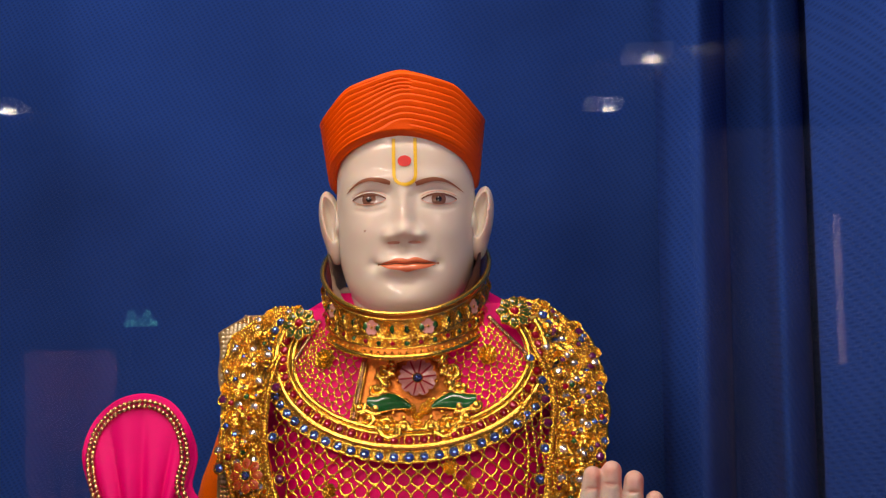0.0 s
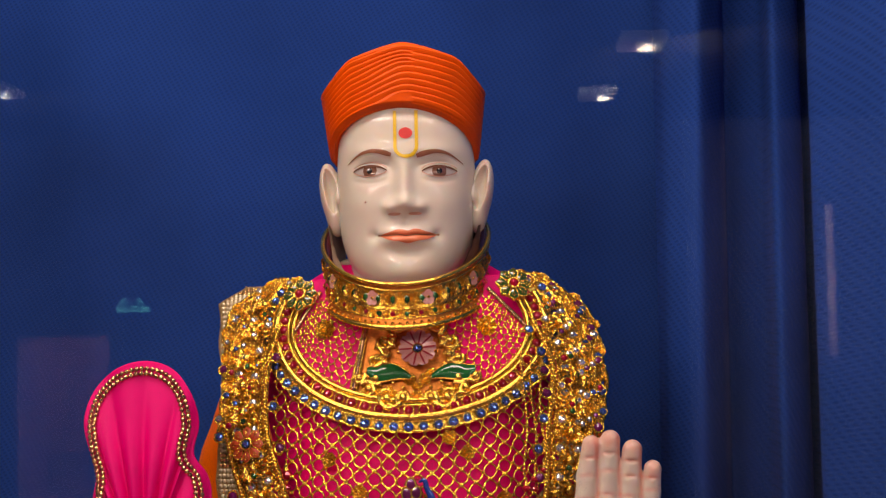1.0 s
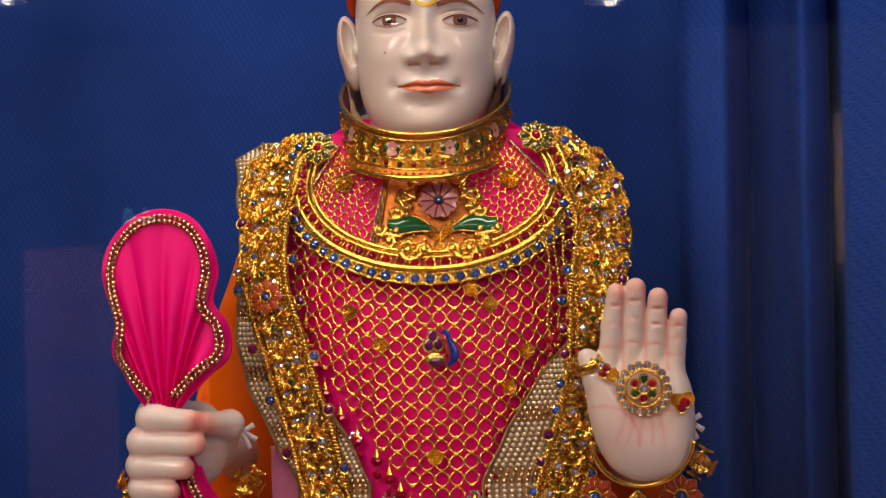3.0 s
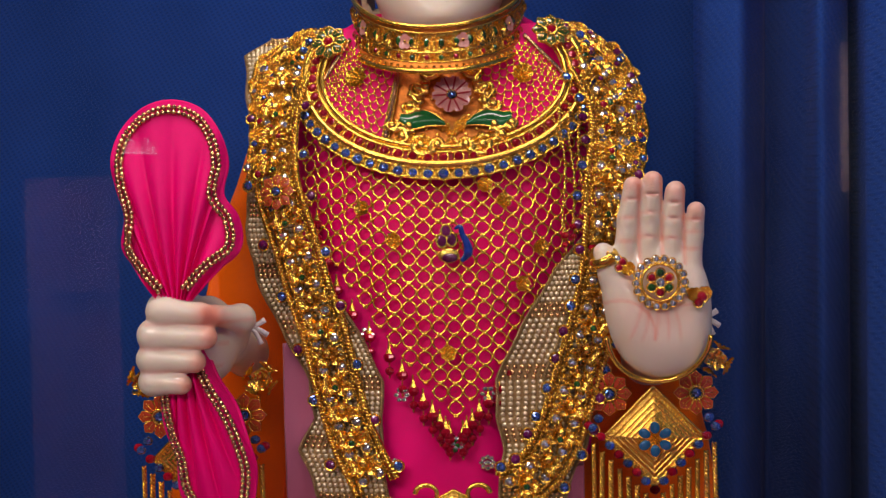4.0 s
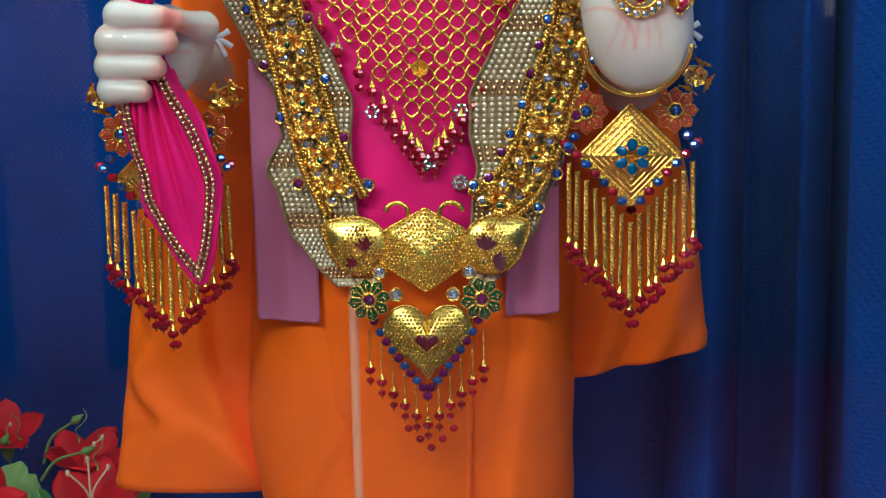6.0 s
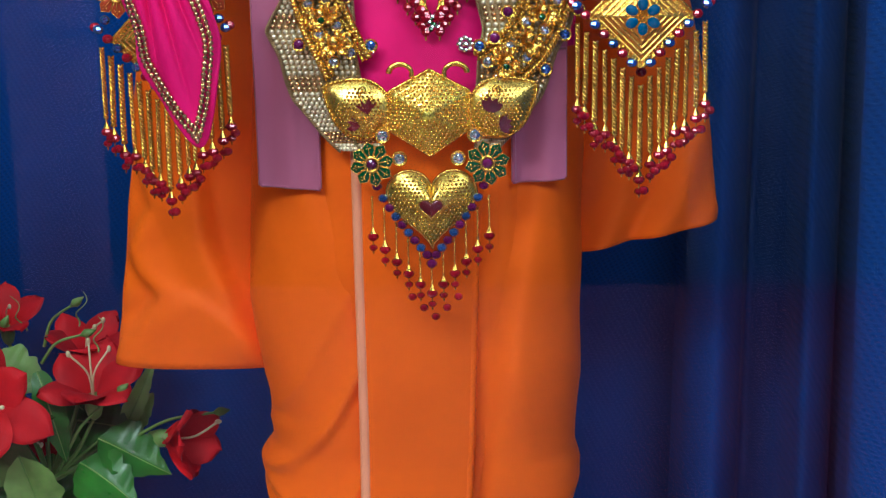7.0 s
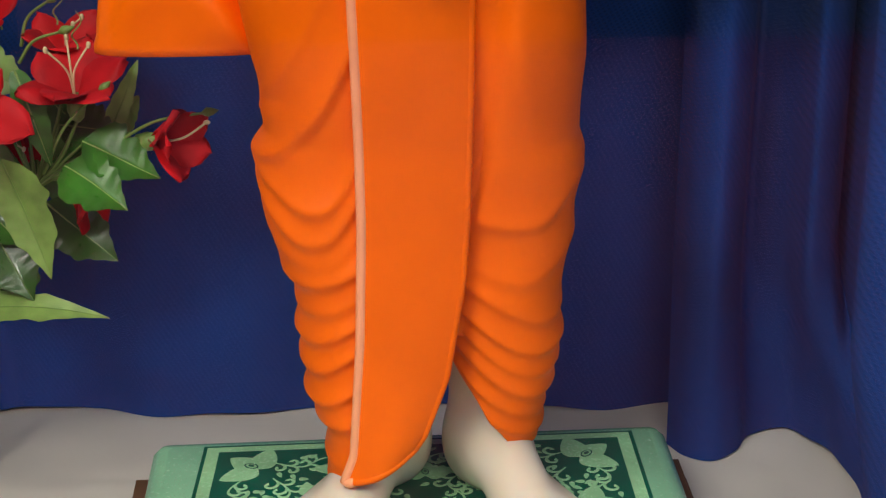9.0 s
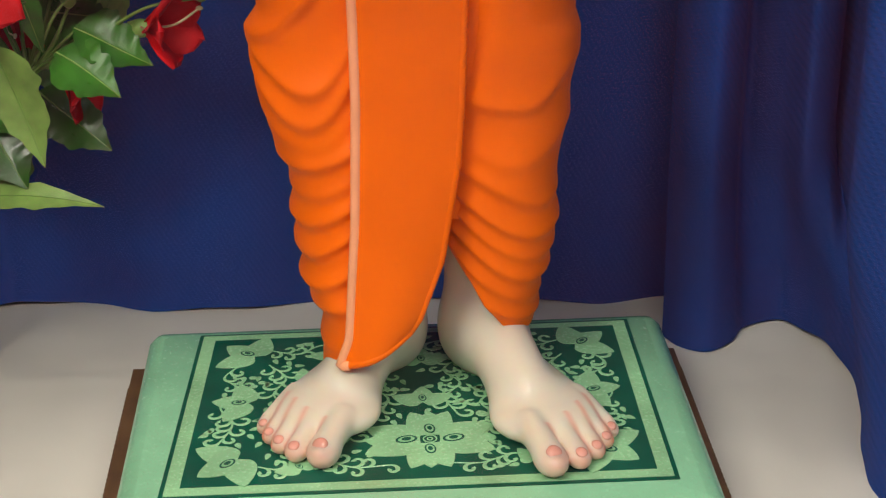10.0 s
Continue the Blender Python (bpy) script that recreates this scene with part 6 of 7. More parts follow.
                put("gem", GEMS[("blue", "purple")[(k // 2 + (e > 0)) % 2]], g, seat(drape_y, ox, oz, 0.008 + rnd.uniform(0, 0.004), 0.0044, rnd.random()))
        if k % 2 == 0:
            put("gem", GEMS["green"], g, seat(drape_y, x, z - 0.004, 0.018, 0.0028, 0))
        d += gap
        k += 1
    # strands, small flowers and stones on the shoulder
    def breadth(z):
        lo = np.interp(z, [1.175, 1.25, 1.285, 1.325], [0.146, 0.148, 0.140, 0.112] if side < 0 else [0.150, 0.158, 0.150, 0.116])
        hi = np.interp(z, [1.175, 1.21, 1.24, 1.27, 1.29, 1.308, 1.325], [0.183, 0.181, 0.181, 0.185, 0.184, 0.163, 0.138] if side < 0 else [0.192, 0.199, 0.196, 0.191, 0.180, 0.158, 0.134])
        return lo, hi

    sz = np.linspace(1.325, 1.172, 60)
    for e in np.linspace(0, 1, 8):
        lo, hi = breadth(sz)
        b = Build()
        sx = -0.0095 + side * (lo + (hi - lo) * e) + 0.0012 * np.sin(sz * 190 + 9 * e)
        twisted(b, at(drape_y, sx, sz, 0.004 + 0.004 * np.sin(np.pi * e)), 0.0030, GOLD, 0.0062)
        part("bead_strand", b, g, "granulated gold strand")
    for k in range(120):
        u, w = (k + rnd.random()) / 120, (k * 0.618) % 1.0
        z = 1.323 - 0.148 * u
        lo, hi = breadth(z)
        x = -0.0095 + side * (lo + (hi - lo) * w)
        if k % 3 == 0:
            put("rosette", ROSETTES[k % 4], g, seat(drape_y, x, z, 0.006 + 0.003 * rnd.random(), rnd.uniform(0.0050, 0.0078), rnd.random() * 6))
        elif k % 3 == 1 or (side < 0 and k % 2):
            put("ring", RING, g, seat(drape_y, x, z, 0.010 + 0.005 * rnd.random(), rnd.uniform(0.0024, 0.0036), 0) @ Matrix.Rotation(rnd.uniform(-1, 1), 4, "X"))
        else:
            c = rnd.choice(("clear", "blue", "clear", "ruby", "clear", "purple") if side > 0 else ("clear", "blue", "ruby", "clear"))
            put("gem", GEMS[c], g, seat(drape_y, x, z, 0.012 + 0.006 * rnd.random(), rnd.uniform(0.0026, 0.0036), rnd.random()))
    return g


gl_ = garland(-1, [-0.180, -0.207, -0.194, -0.190, -0.193, -0.185, -0.158, -0.134, -0.128, -0.143, -0.121, -0.076], [-0.12, -0.150, -0.158, -0.158, -0.145, -0.120, -0.088, -0.063, -0.066, -0.066, -0.058, -0.04],
              [(-0.150, 1.300), (-0.164, 1.250), (-0.161, 1.161), (-0.146, 1.119), (-0.132, 1.072), (-0.117, 1.029), (-0.106, 0.982), (-0.092, 0.934), (-0.070, 0.888)],
              "gold flower garland with stones on beige lace", 0.0265)
star_flower(gl_, seat(drape_y, -0.160, 1.162, 0.018, 0.0185), STAR_RED, "blue", "red enamel star with a blue stone")
gr_ = garland(1, [0.115, 0.150, 0.185, 0.172, 0.160, 0.152, 0.143, 0.132, 0.128, 0.122, 0.098, 0.055], [0.10, 0.135, 0.150, 0.150, 0.138, 0.098, 0.066, 0.043, 0.042, 0.048, 0.041, 0.040],
              [(0.130, 1.300), (0.156, 1.240), (0.150, 1.160), (0.146, 1.100), (0.139, 1.060), (0.126, 1.015), (0.114, 0.978), (0.102, 0.940), (0.080, 0.902), (0.052, 0.882)],
              "gold flower garland beside the raised hand", 0.0265)

# hanging small chains of the right-hand shoulder
fringe = empty("chain_fringe", "fine gold chains with red drops below the shoulder", "chain fringe", (0, 0, 0))
for k in range(9):
    x = 0.108 + 0.0085 * k
    z0, z1 = 1.245 - 0.004 * k, 1.125 - 0.004 * k + 0.012 * (k % 3)
    zs_ = np.linspace(z0, z1, 20)
    b = Build()
    chain_tube(b, at(drape_y, x + 0.002 * np.sin(zs_ * 60 + k), zs_, 0.007), 0.0017, GOLD, 0.0045)
    part("chain", b, fringe)
    put("drop", DROP, fringe, Matrix.Translation(Vector(at(drape_y, x, z1 - 0.006, 0.007))) @ Matrix.Diagonal((0.0085,) * 3 + (1,)))

# ---------------------------------------------------------------- belt pendant
belt = empty("belt_pendant", "stamped gold belt pendant with heart drop and red beads", "pendant", (0, 0, 0))
belt_y = lambda x, z: np.interp(z, [0.70, 0.76, 0.82, 0.90], [-0.178, -0.182, -0.180, -0.178]) + 0.9 * np.asarray(x, float) ** 2


def plate(name, outline, apex, height, material, lift, ridges=7, parent=belt, surface=belt_y, label="", ridge=0.0007, power=1.0):
    """A domed, ridged metal plate from its outline and its highest point."""
    o = np.asarray(outline, float)
    k = np.linspace(1, 0.0, 26)[:, None]
    x = apex[0] + (o[:, 0] - apex[0]) * k
    z = apex[1] + (o[:, 1] - apex[1]) * k
    h = height * (1 - k ** power) + ridge * np.sin(k * np.pi * 2 * ridges) * (k > 0.12) * (k < 0.97)
    b = Build()
    p = at(surface, x, z, 0.0)
    p[..., 1] -= lift + h
    b.grid(p, material, close_u=True)
    b.tube(np.concatenate([p[0], p[:1, 0]]), 0.0014, GOLD, 6)
    bottom = p[0] + (0, 0.004, 0)
    b.grid(np.stack([bottom, p[0]]), material, close_u=True)
    return part(name, b, parent, label)


def spaced(outline, n):
    o = np.asarray(outline + outline[:1], float)
    d = np.r_[0, np.cumsum(np.hypot(*np.diff(o, axis=0).T))]
    s = np.linspace(0, d[-1], n, endpoint=False)
    return np.stack([np.interp(s, d, o[:, 0]), np.interp(s, d, o[:, 1])], -1)


def stamped(parent, inside, box, height, y0, pitch=0.0036, r=0.0014):
    """Rows of raised dots on a plate."""
    b = Build()
    row = 0
    z = box[1]
    while z < box[3]:
        x = box[0] + 0.5 * pitch * (row % 2)
        while x < box[2]:
            h = inside(x, z)
            if h is not None:
                b.ball(at(belt_y, x, z, y0 + h), (r, r * 0.7, r), GOLD, 5, 4)
            x += pitch
        z += 0.87 * pitch
        row += 1
    part("stamped_dots", b, parent)["kind"] = "stuff"


hexa = [(0.001, 0.887), (0.036, 0.868), (0.037, 0.836), (0.001, 0.812), (-0.037, 0.836), (-0.035, 0.868)]
pc = plate("centre_plate", spaced(hexa, 96), (0.001, 0.850), 0.022, GOLD_ROUGH, 0.004, 6, ridge=0.0003)
def in_hex(x, z):
    k = max(abs(x - 0.001) / 0.0365, (abs(x - 0.001) * 0.55 + abs(z - 0.8495)) / 0.0375)
    return 0.022 * (1 - k) + 0.0011 if 0.08 < k < 0.93 and abs(abs(x - 0.001) * 0.55 - abs(z - 0.8495)) > 0.0012 else None


stamped(pc, in_hex, (-0.04, 0.81, 0.04, 0.89), 0.022, 0.004)
for k, (x, z) in enumerate(spaced(hexa, 44)):
    put("bead", BEADS["gold"], belt, Matrix.Translation(Vector(at(belt_y, x, z, 0.006))) @ Matrix.Diagonal((0.0014,) * 3 + (1,)))
for side in (-1, 1):
    t = np.linspace(0, 2 * np.pi, 60, endpoint=False)
    # leaf-shaped side plate with its point outwards
    r = 0.026 * (1 + 0.50 * np.exp(-(np.abs(np.angle(np.exp(1j * (t - 2.6)))) / 0.42) ** 1.3))
    ox = side * (0.060 - r * np.cos(t) * 1.0) + 0.001
    oz = 0.853 + r * np.sin(t) * 0.98
    pl_ = plate("side_plate", np.stack([ox, oz], -1), (0.061 * side, 0.850), 0.009, GOLD_ROUGH, 0.003, 1, power=2.2, ridge=0.0)
    def in_leaf(x, z, side=side):
        k = math.hypot(x - 0.061 * side, z - 0.850) / 0.025
        return 0.009 * (1 - k ** 2.2) + 0.0020 if 0.15 < k < 0.85 else None

    stamped(pl_, in_leaf, (0.061 * side - 0.026, 0.824, 0.061 * side + 0.026, 0.876), 0.009, 0.003)
    for ex_, ez_ in spaced(np.stack([ox, oz], -1).tolist(), 42):
        put("bead", BEADS["gold"], pl_, Matrix.Translation(Vector(at(belt_y, ex_, ez_, 0.0050))) @ Matrix.Diagonal((0.0017,) * 3 + (1,)))
    for dx, dz, sc, tn in ((-0.007, 0.001, 1.05, 1.35), (0.001, -0.011, 0.95, 0.10)):
        b = Build()
        for j in range(4):
            a = tn + (j - 1.5) * 0.55
            u = np.linspace(0, 1, 7)
            w = 0.0031 * sc * np.sin(np.pi * (0.1 + 0.88 * u))
            px = side * (0.060 + dx) + 0.001 + side * 0.012 * sc * u * np.cos(a)
            pz = 0.850 + dz + 0.012 * sc * u * np.sin(a)
            q = at(belt_y, px[None] - w[None] * np.sin(a) * np.linspace(-1, 1, 3)[:, None], pz[None] + w[None] * np.cos(a) * np.linspace(-1, 1, 3)[:, None], 0.0)
            q[..., 1] -= 0.0148
            b.grid(q, MAROON)
        part("enamel_spray", b, pl_, "maroon enamel leaf spray")
    for q in range(5):
        scroll(0.001 + side * (0.050 + 0.007 * (q % 3)), 0.838 + 0.008 * q, 0.0055, 1.3 * q, side, 0.012, belt_y, belt, 0.0010)
    b = Build()
    a = np.linspace(0, 3.6, 24)
    b.tube(at(belt_y, side * (0.024 + 0.010 * np.cos(a)), 0.884 + 0.008 * np.sin(a), 0.006), 0.0026 * (1 - 0.2 * a / 3.6), GOLD, 8)
    part("curl", b, belt)
    star_flower(belt, seat(belt_y, side * 0.050 + 0.0005, 0.806, 0.010, 0.0205, 0.2), STAR_GREEN, "purple", "green enamel star with a purple stone")
    for x, z in ((0.0255, 0.811), (0.040, 0.831)):
        put("gem", GEMS["clear"], belt, seat(belt_y, side * x, z, 0.014, 0.0048))
t = np.linspace(0, 2 * np.pi, 80, endpoint=False)
hx = 0.0395 * np.sin(t) ** 3
hz_ = 0.0385 * (13 * np.cos(t) - 5 * np.cos(2 * t) - 2 * np.cos(3 * t) - np.cos(4 * t)) / 16
heart = plate("heart_plate", np.stack([0.0015 + hx, 0.7705 + hz_], -1), (0.0015, 0.768), 0.012, GOLD_ROUGH, 0.006, 1, power=1.7, ridge=0.0)
ha = np.arctan2(hz_, hx)
ho = np.argsort(ha)
hr = np.hypot(hx, hz_ - 0.0)[ho]


def in_heart(x, z):
    u, v = x - 0.0015, z - 0.768
    k = math.hypot(u, v) / np.interp(math.atan2(v, u), ha[ho], hr, period=2 * math.pi)
    return 0.012 * (1 - k ** 1.7) + 0.0011 if 0.33 < k < 0.92 else None


stamped(heart, in_heart, (-0.045, 0.725, 0.045, 0.81), 0.012, 0.006)
b = Build()
k = np.linspace(1, 0, 5)[:, None]
q = at(belt_y, 0.0015 + 0.27 * hx * k, 0.7685 + 0.25 * hz_ * k, 0.0)
q[..., 1] -= 0.0185 + 0.002 * (1 - k ** 2)
b.grid(q, MAROON, close_u=True)
b.tube(np.concatenate([q[0], q[0][:1]]), 0.0009, GOLD, 6)
part("heart_stone", b, heart, "maroon heart stone")
for side in (-1, 1):
    for k in range(9):
        u = k / 8
        x = side * (0.0470 * (1 - u) + 0.004 * u) + 0.0005
        z = 0.786 - 0.062 * u ** 0.85
        put("bead", BEADS[("purple", "blue")[k % 2]], belt, Matrix.Translation(Vector(at(belt_y, x, z, 0.008))) @ Matrix.Diagonal((0.0047,) * 3 + (1,)))
put("bead", BEADS["purple"], belt, Matrix.Translation(Vector(at(belt_y, 0.0005, 0.716, 0.008))) @ Matrix.Diagonal((0.005,) * 3 + (1,)))
for k in range(11):
    u = (k - 5) / 5
    x = 0.0515 * u + 0.0003
    z = 0.698 + 0.052 * abs(u) ** 1.15
    b = Build()
    zt = 0.724 + 0.053 * abs(u)
    chain_tube(b, np.stack([np.full(8, x), np.full(8, -0.186), np.linspace(zt, z, 8)], -1), 0.0011, GOLD, 0.003, 5)
    ch = part("drop_chain", b, belt)
    put("drop", DROP, belt, Matrix.Translation((x, -0.186, z - 0.007)) @ Matrix.Diagonal((0.0092,) * 3 + (1,)))
    if k in (3, 4, 5, 6, 7):
        put("bead", BEADS["ruby"], belt, Matrix.Translation((x + 0.003, -0.189, z - 0.030)) @ Matrix.Diagonal((0.0040,) * 3 + (1,)))
for x, z in ((-0.054, 0.905), (0.032, 0.907)):
    fl = empty("crystal_flower", "small clear crystal flower pinned on the pink vest", "brooch", Vector(at(vest_y, x, z, 0.004)), "crystal flowers")
    for k in range(8):
        a = k * math.pi / 4
        put("crystal", BEADS["clear"], fl, Matrix.Translation((0.0055 * math.cos(a), -0.001, 0.0055 * math.sin(a))) @ Matrix.Diagonal((0.0027,) * 3 + (1,)))
    put("crystal", BEADS["clear"], fl, Matrix.Translation((0, -0.003, 0)) @ Matrix.Diagonal((0.0032,) * 3 + (1,)))

# ---------------------------------------------------------------- bracelets with diamond pendants and tassels


def cube_bead(parent, x, y, z, turn):
    b = Build()
    for f in range(6):
        m = Matrix.Rotation(turn, 4, "Y") @ (Matrix.Rotation(f * math.pi / 2, 4, "Z") if f < 4 else Matrix.Rotation((-1) ** f * math.pi / 2, 4, "Y")) @ Matrix.Translation((0.0105, 0, 0)) @ Matrix.Rotation(math.pi / 2, 4, "Y")
        for r, ph in ((0.0095, 0.3), (0.006, 0.9)):
            n0 = len(b.v)
            petal_ring(b, 6, 0.15 * r, r, 0.42 * r, 0.0, 0.004 * r / 0.0095, GOLD, ph, 0.002)
            b.v[n0:] = [tuple(m @ Vector(p)) for p in b.v[n0:]]
    b.ball((0, 0, 0), 0.0095, GOLD_ROUGH, 10, 7)
    return part("filigree_bead", b, parent, "open filigree gold bead", m=Matrix.Translation((x, y, z)))


def bracelet(cx, cz, y, bangle, label, beads):
    w = empty("bracelet", label, "bracelet", (cx, y, cz), "bracelets with tassels")
    half = 0.0465
    out = spaced([(0, half), (half, 0), (0, -half), (-half, 0)], 80)
    k = np.linspace(1, 0, 85)[:, None]
    step = (1 - k) * 8
    h = 0.0016 * (np.floor(step) + smooth_step(0.62, 0.95, step - np.floor(step)) + 0.35 * np.exp(-((step - np.floor(step) - 0.25) / 0.12) ** 2)) * (k > 0.28) + (k <= 0.28) * 0.0094
    b = Build()
    p = np.stack([out[:, 0] * k, -h + 0 * out[:, 0], out[:, 1] * k], -1)
    b.grid(p, GOLD, close_u=True)
    b.grid(np.stack([p[0] + (0, 0.006, 0), p[0]]), GOLD, close_u=True)
    b.tube(np.concatenate([p[0], p[0][:1]]), 0.0016, GOLD, 6)
    d = part("diamond_plate", b, w, "stamped gold diamond plate")
    for k, (x, z) in enumerate(spaced([(0, half * 0.90), (half * 0.90, 0), (0, -half * 0.90), (-half * 0.90, 0)], 64)):
        put("bead", BEADS["gold"], d, Matrix.Translation((x, -0.0024, z)) @ Matrix.Diagonal((0.0012,) * 3 + (1,)))
    for k in range(6):
        a = k * math.pi / 3 + math.pi / 6
        b = Build()
        b.ball((0, 0, 0), (0.0060, 0.0022, 0.0046), TEAL_ENAMEL, 12, 7)
        torus(b, 0.0058, 0.0007, GOLD, 14, 5)
        n0 = len(b.v) - 70
        b.v[n0:] = [(x, z, y * 0.78) for x, y, z in b.v[n0:]]
        part("enamel_petal", b, d, "teal enamel petal", m=Matrix.Translation((0.0108 * math.cos(a), -0.0118, 0.0108 * math.sin(a))) @ Matrix.Rotation(-a, 4, "Y"))
    put("rosette", ROSETTES[2], d, Matrix.Translation((0, -0.012, 0)) @ Matrix.Rotation(radians(90), 4, "X") @ Matrix.Diagonal((0.005,) * 3 + (1,)))
    # beads round the lower edges
    for side in (-1, 1):
        for k in range(8):
            u = k / 7
            x, z = side * (half + 0.010) * (1 - u), 0.010 - (half + 0.012) * u
            put("bead", BEADS[("blue", "ruby")[k % 2]], w, Matrix.Translation((x, -0.004, z)) @ Matrix.Diagonal((0.0050,) * 3 + (1,)))
        put("bead", BEADS["blue"], w, Matrix.Translation((side * (half + 0.004), -0.002, 0.018)) @ Matrix.Diagonal((0.0050,) * 3 + (1,)))
        put("bead", BEADS["ruby"], w, Matrix.Translation((side * (half + 0.013), -0.002, 0.012)) @ Matrix.Diagonal((0.0050,) * 3 + (1,)))
        star_flower(w, Matrix.Translation((side * 0.040, 0.008, 0.040)) @ Matrix.Rotation(radians(90), 4, "X") @ Matrix.Diagonal((0.0215,) * 3 + (1,)), STAR_RED, "blue", "red enamel star with a blue stone")
    # chains and red drops
    for k in range(15):
        u = (k - 7) / 7
        x = 0.0555 * u
        top, low = -0.006 - (half + 0.008) * (1 - abs(u)), -0.070 - 0.060 * (1 - abs(u)) + 0.004 * math.sin(k * 2.4)
        sway = 0.0015 * math.sin(k * 5.0)
        b = Build()
        twisted(b, np.stack([x + sway * np.linspace(0, 1, 10), np.full(10, 0.0), np.linspace(top, low, 10)], -1), 0.0029 if k % 3 else 0.0025, GOLD, 0.0076, 6)
        part("chain", b, w)
        put("drop", DROP, w, Matrix.Translation((x + sway, 0.0, low - 0.008)) @ Matrix.Diagonal((0.0098,) * 3 + (1,)))
        put("bead", BEADS["ruby"], w, Matrix.Translation((x + sway + 0.004, -0.003, low - 0.016 - 0.004 * (k % 2))) @ Matrix.Diagonal((0.0046,) * 3 + (1,)))
    for x, z, tn in beads:
        cube_bead(w, x - cx, 0.015, z - cz, tn)
    if bangle:
        b = Build()
        a = np.linspace(math.pi * 1.02, math.pi * 1.98, 50)
        b.tube(np.stack([0.046 * np.cos(a) + 0.001, 0.0 + 0.02 * np.sin(a) ** 2 - 0.050, 0.102 + 0.046 * np.sin(a)], -1), 0.0024, GOLD, 8)
        part("bangle", b, w, "plain gold bangle")
    return w


bracelet(0.186, 0.929, -0.158, True, "gold diamond bracelet pendant with chain tassels", ((0.245, 0.999, 0.5), (0.131, 1.003, 0.2)))
bracelet(-0.234, 0.915, -0.165, False, "gold bracelet pendant with tassels behind the pink cloth", ((-0.290, 0.988, 0.3), (-0.180, 0.987, 0.6)))

# ---------------------------------------------------------------- ornament on the raised palm
orn = empty("palm_ornament", "round rhinestone palm ornament held by gold chains", "jewellery", (0.189, -0.2085, 1.0755))
R90 = Matrix.Rotation(radians(90), 4, "X")
b = Build()
torus(b, 0.0165, 0.0014, GOLD, 36, 6)
torus(b, 0.0215, 0.0010, GOLD, 40, 6)
part("disc_rim", b, orn, m=R90)
for k in range(18):
    a = 2 * math.pi * k / 18
    put("gem", GEMS["clear"], orn, Matrix.Translation((0.0212 * math.cos(a), -0.001, 0.0212 * math.sin(a))) @ R90 @ Matrix.Diagonal((0.0027,) * 3 + (1,)))
for k in range(6):
    a = 2 * math.pi * k / 6 + 0.5
    put("gem", GEMS[("ruby", "green")[k % 2]], orn, Matrix.Translation((0.0088 * math.cos(a), -0.001, 0.0088 * math.sin(a))) @ R90 @ Matrix.Diagonal((0.0034,) * 3 + (1,)))
put("gem", GEMS["clear"], orn, Matrix.Translation((0, -0.002, 0)) @ R90 @ Matrix.Diagonal((0.0040,) * 3 + (1,)))
b = Build()
twisted(b, spline([(-0.022, 0.002, 0.008), (-0.034, 0.004, 0.017), (-0.046, 0.006, 0.027)], 20), 0.0018, GOLD, 0.005)
part("chain", b, orn)
b = Build()
twisted(b, spline([(0.022, 0.003, -0.004), (0.034, 0.006, -0.014), (0.042, 0.014, -0.010)], 20), 0.0022, GOLD, 0.005)
part("chain", b, orn)
for x, z, kind, s in ((-0.033, 0.019, "ruby", 0.0032), (-0.036, 0.014, "ruby", 0.0030), (-0.037, 0.022, "clear", 0.0026), (0.036, -0.013, "ruby", 0.0044), (0.033, -0.018, "ruby", 0.0036)):
    put("gem", GEMS[kind], orn, Matrix.Translation((x, -0.003, z)) @ R90 @ Matrix.Diagonal((s,) * 3 + (1,)))
for x, z in ((0.030, -0.011), (0.039, -0.010), (-0.028, 0.013)):
    put("rosette", ROSETTES[3], orn, Matrix.Translation((x, 0.001, z)) @ R90 @ Matrix.Diagonal((0.0065,) * 3 + (1,)))
b = Build()
torus(b, 0.0120, 0.0022, GOLD, 26, 6, flat=2.2)
part("thumb_ring", b, orn, m=Matrix.Translation((-0.048, 0.016, 0.021)) @ Matrix.Rotation(radians(-25), 4, "Y") @ Matrix.Rotation(radians(8), 4, "X"))

# white thread ends at both wrists
for x, y, z, s in ((0.226, -0.165, 1.040, 1), (-0.186, -0.178, 1.040, 1)):
    th_ = empty("thread_tie", "white cotton thread tie knotted at the wrist", "thread", (x, y, z), "wrist ties")
    for k, (dx, dz) in enumerate(((0.018, 0.006), (0.020, -0.008), (0.014, -0.016))):
        b = Build()
        b.tube(spline([(0, 0, -0.002 * k), (dx * 0.5 * s, -0.006, dz * 0.2), (dx * s, -0.004, dz)], 10), np.linspace(0.0016, 0.0028, 10), THREAD, 7, 0.6)
        part("thread_end", b, th_)

# ---------------------------------------------------------------- folded pink cloth held like a fan
fan = empty("folded_cloth", "pleated hot pink cloth with rhinestone border held in the fist", "cloth", (-0.235, -0.232, 1.03))


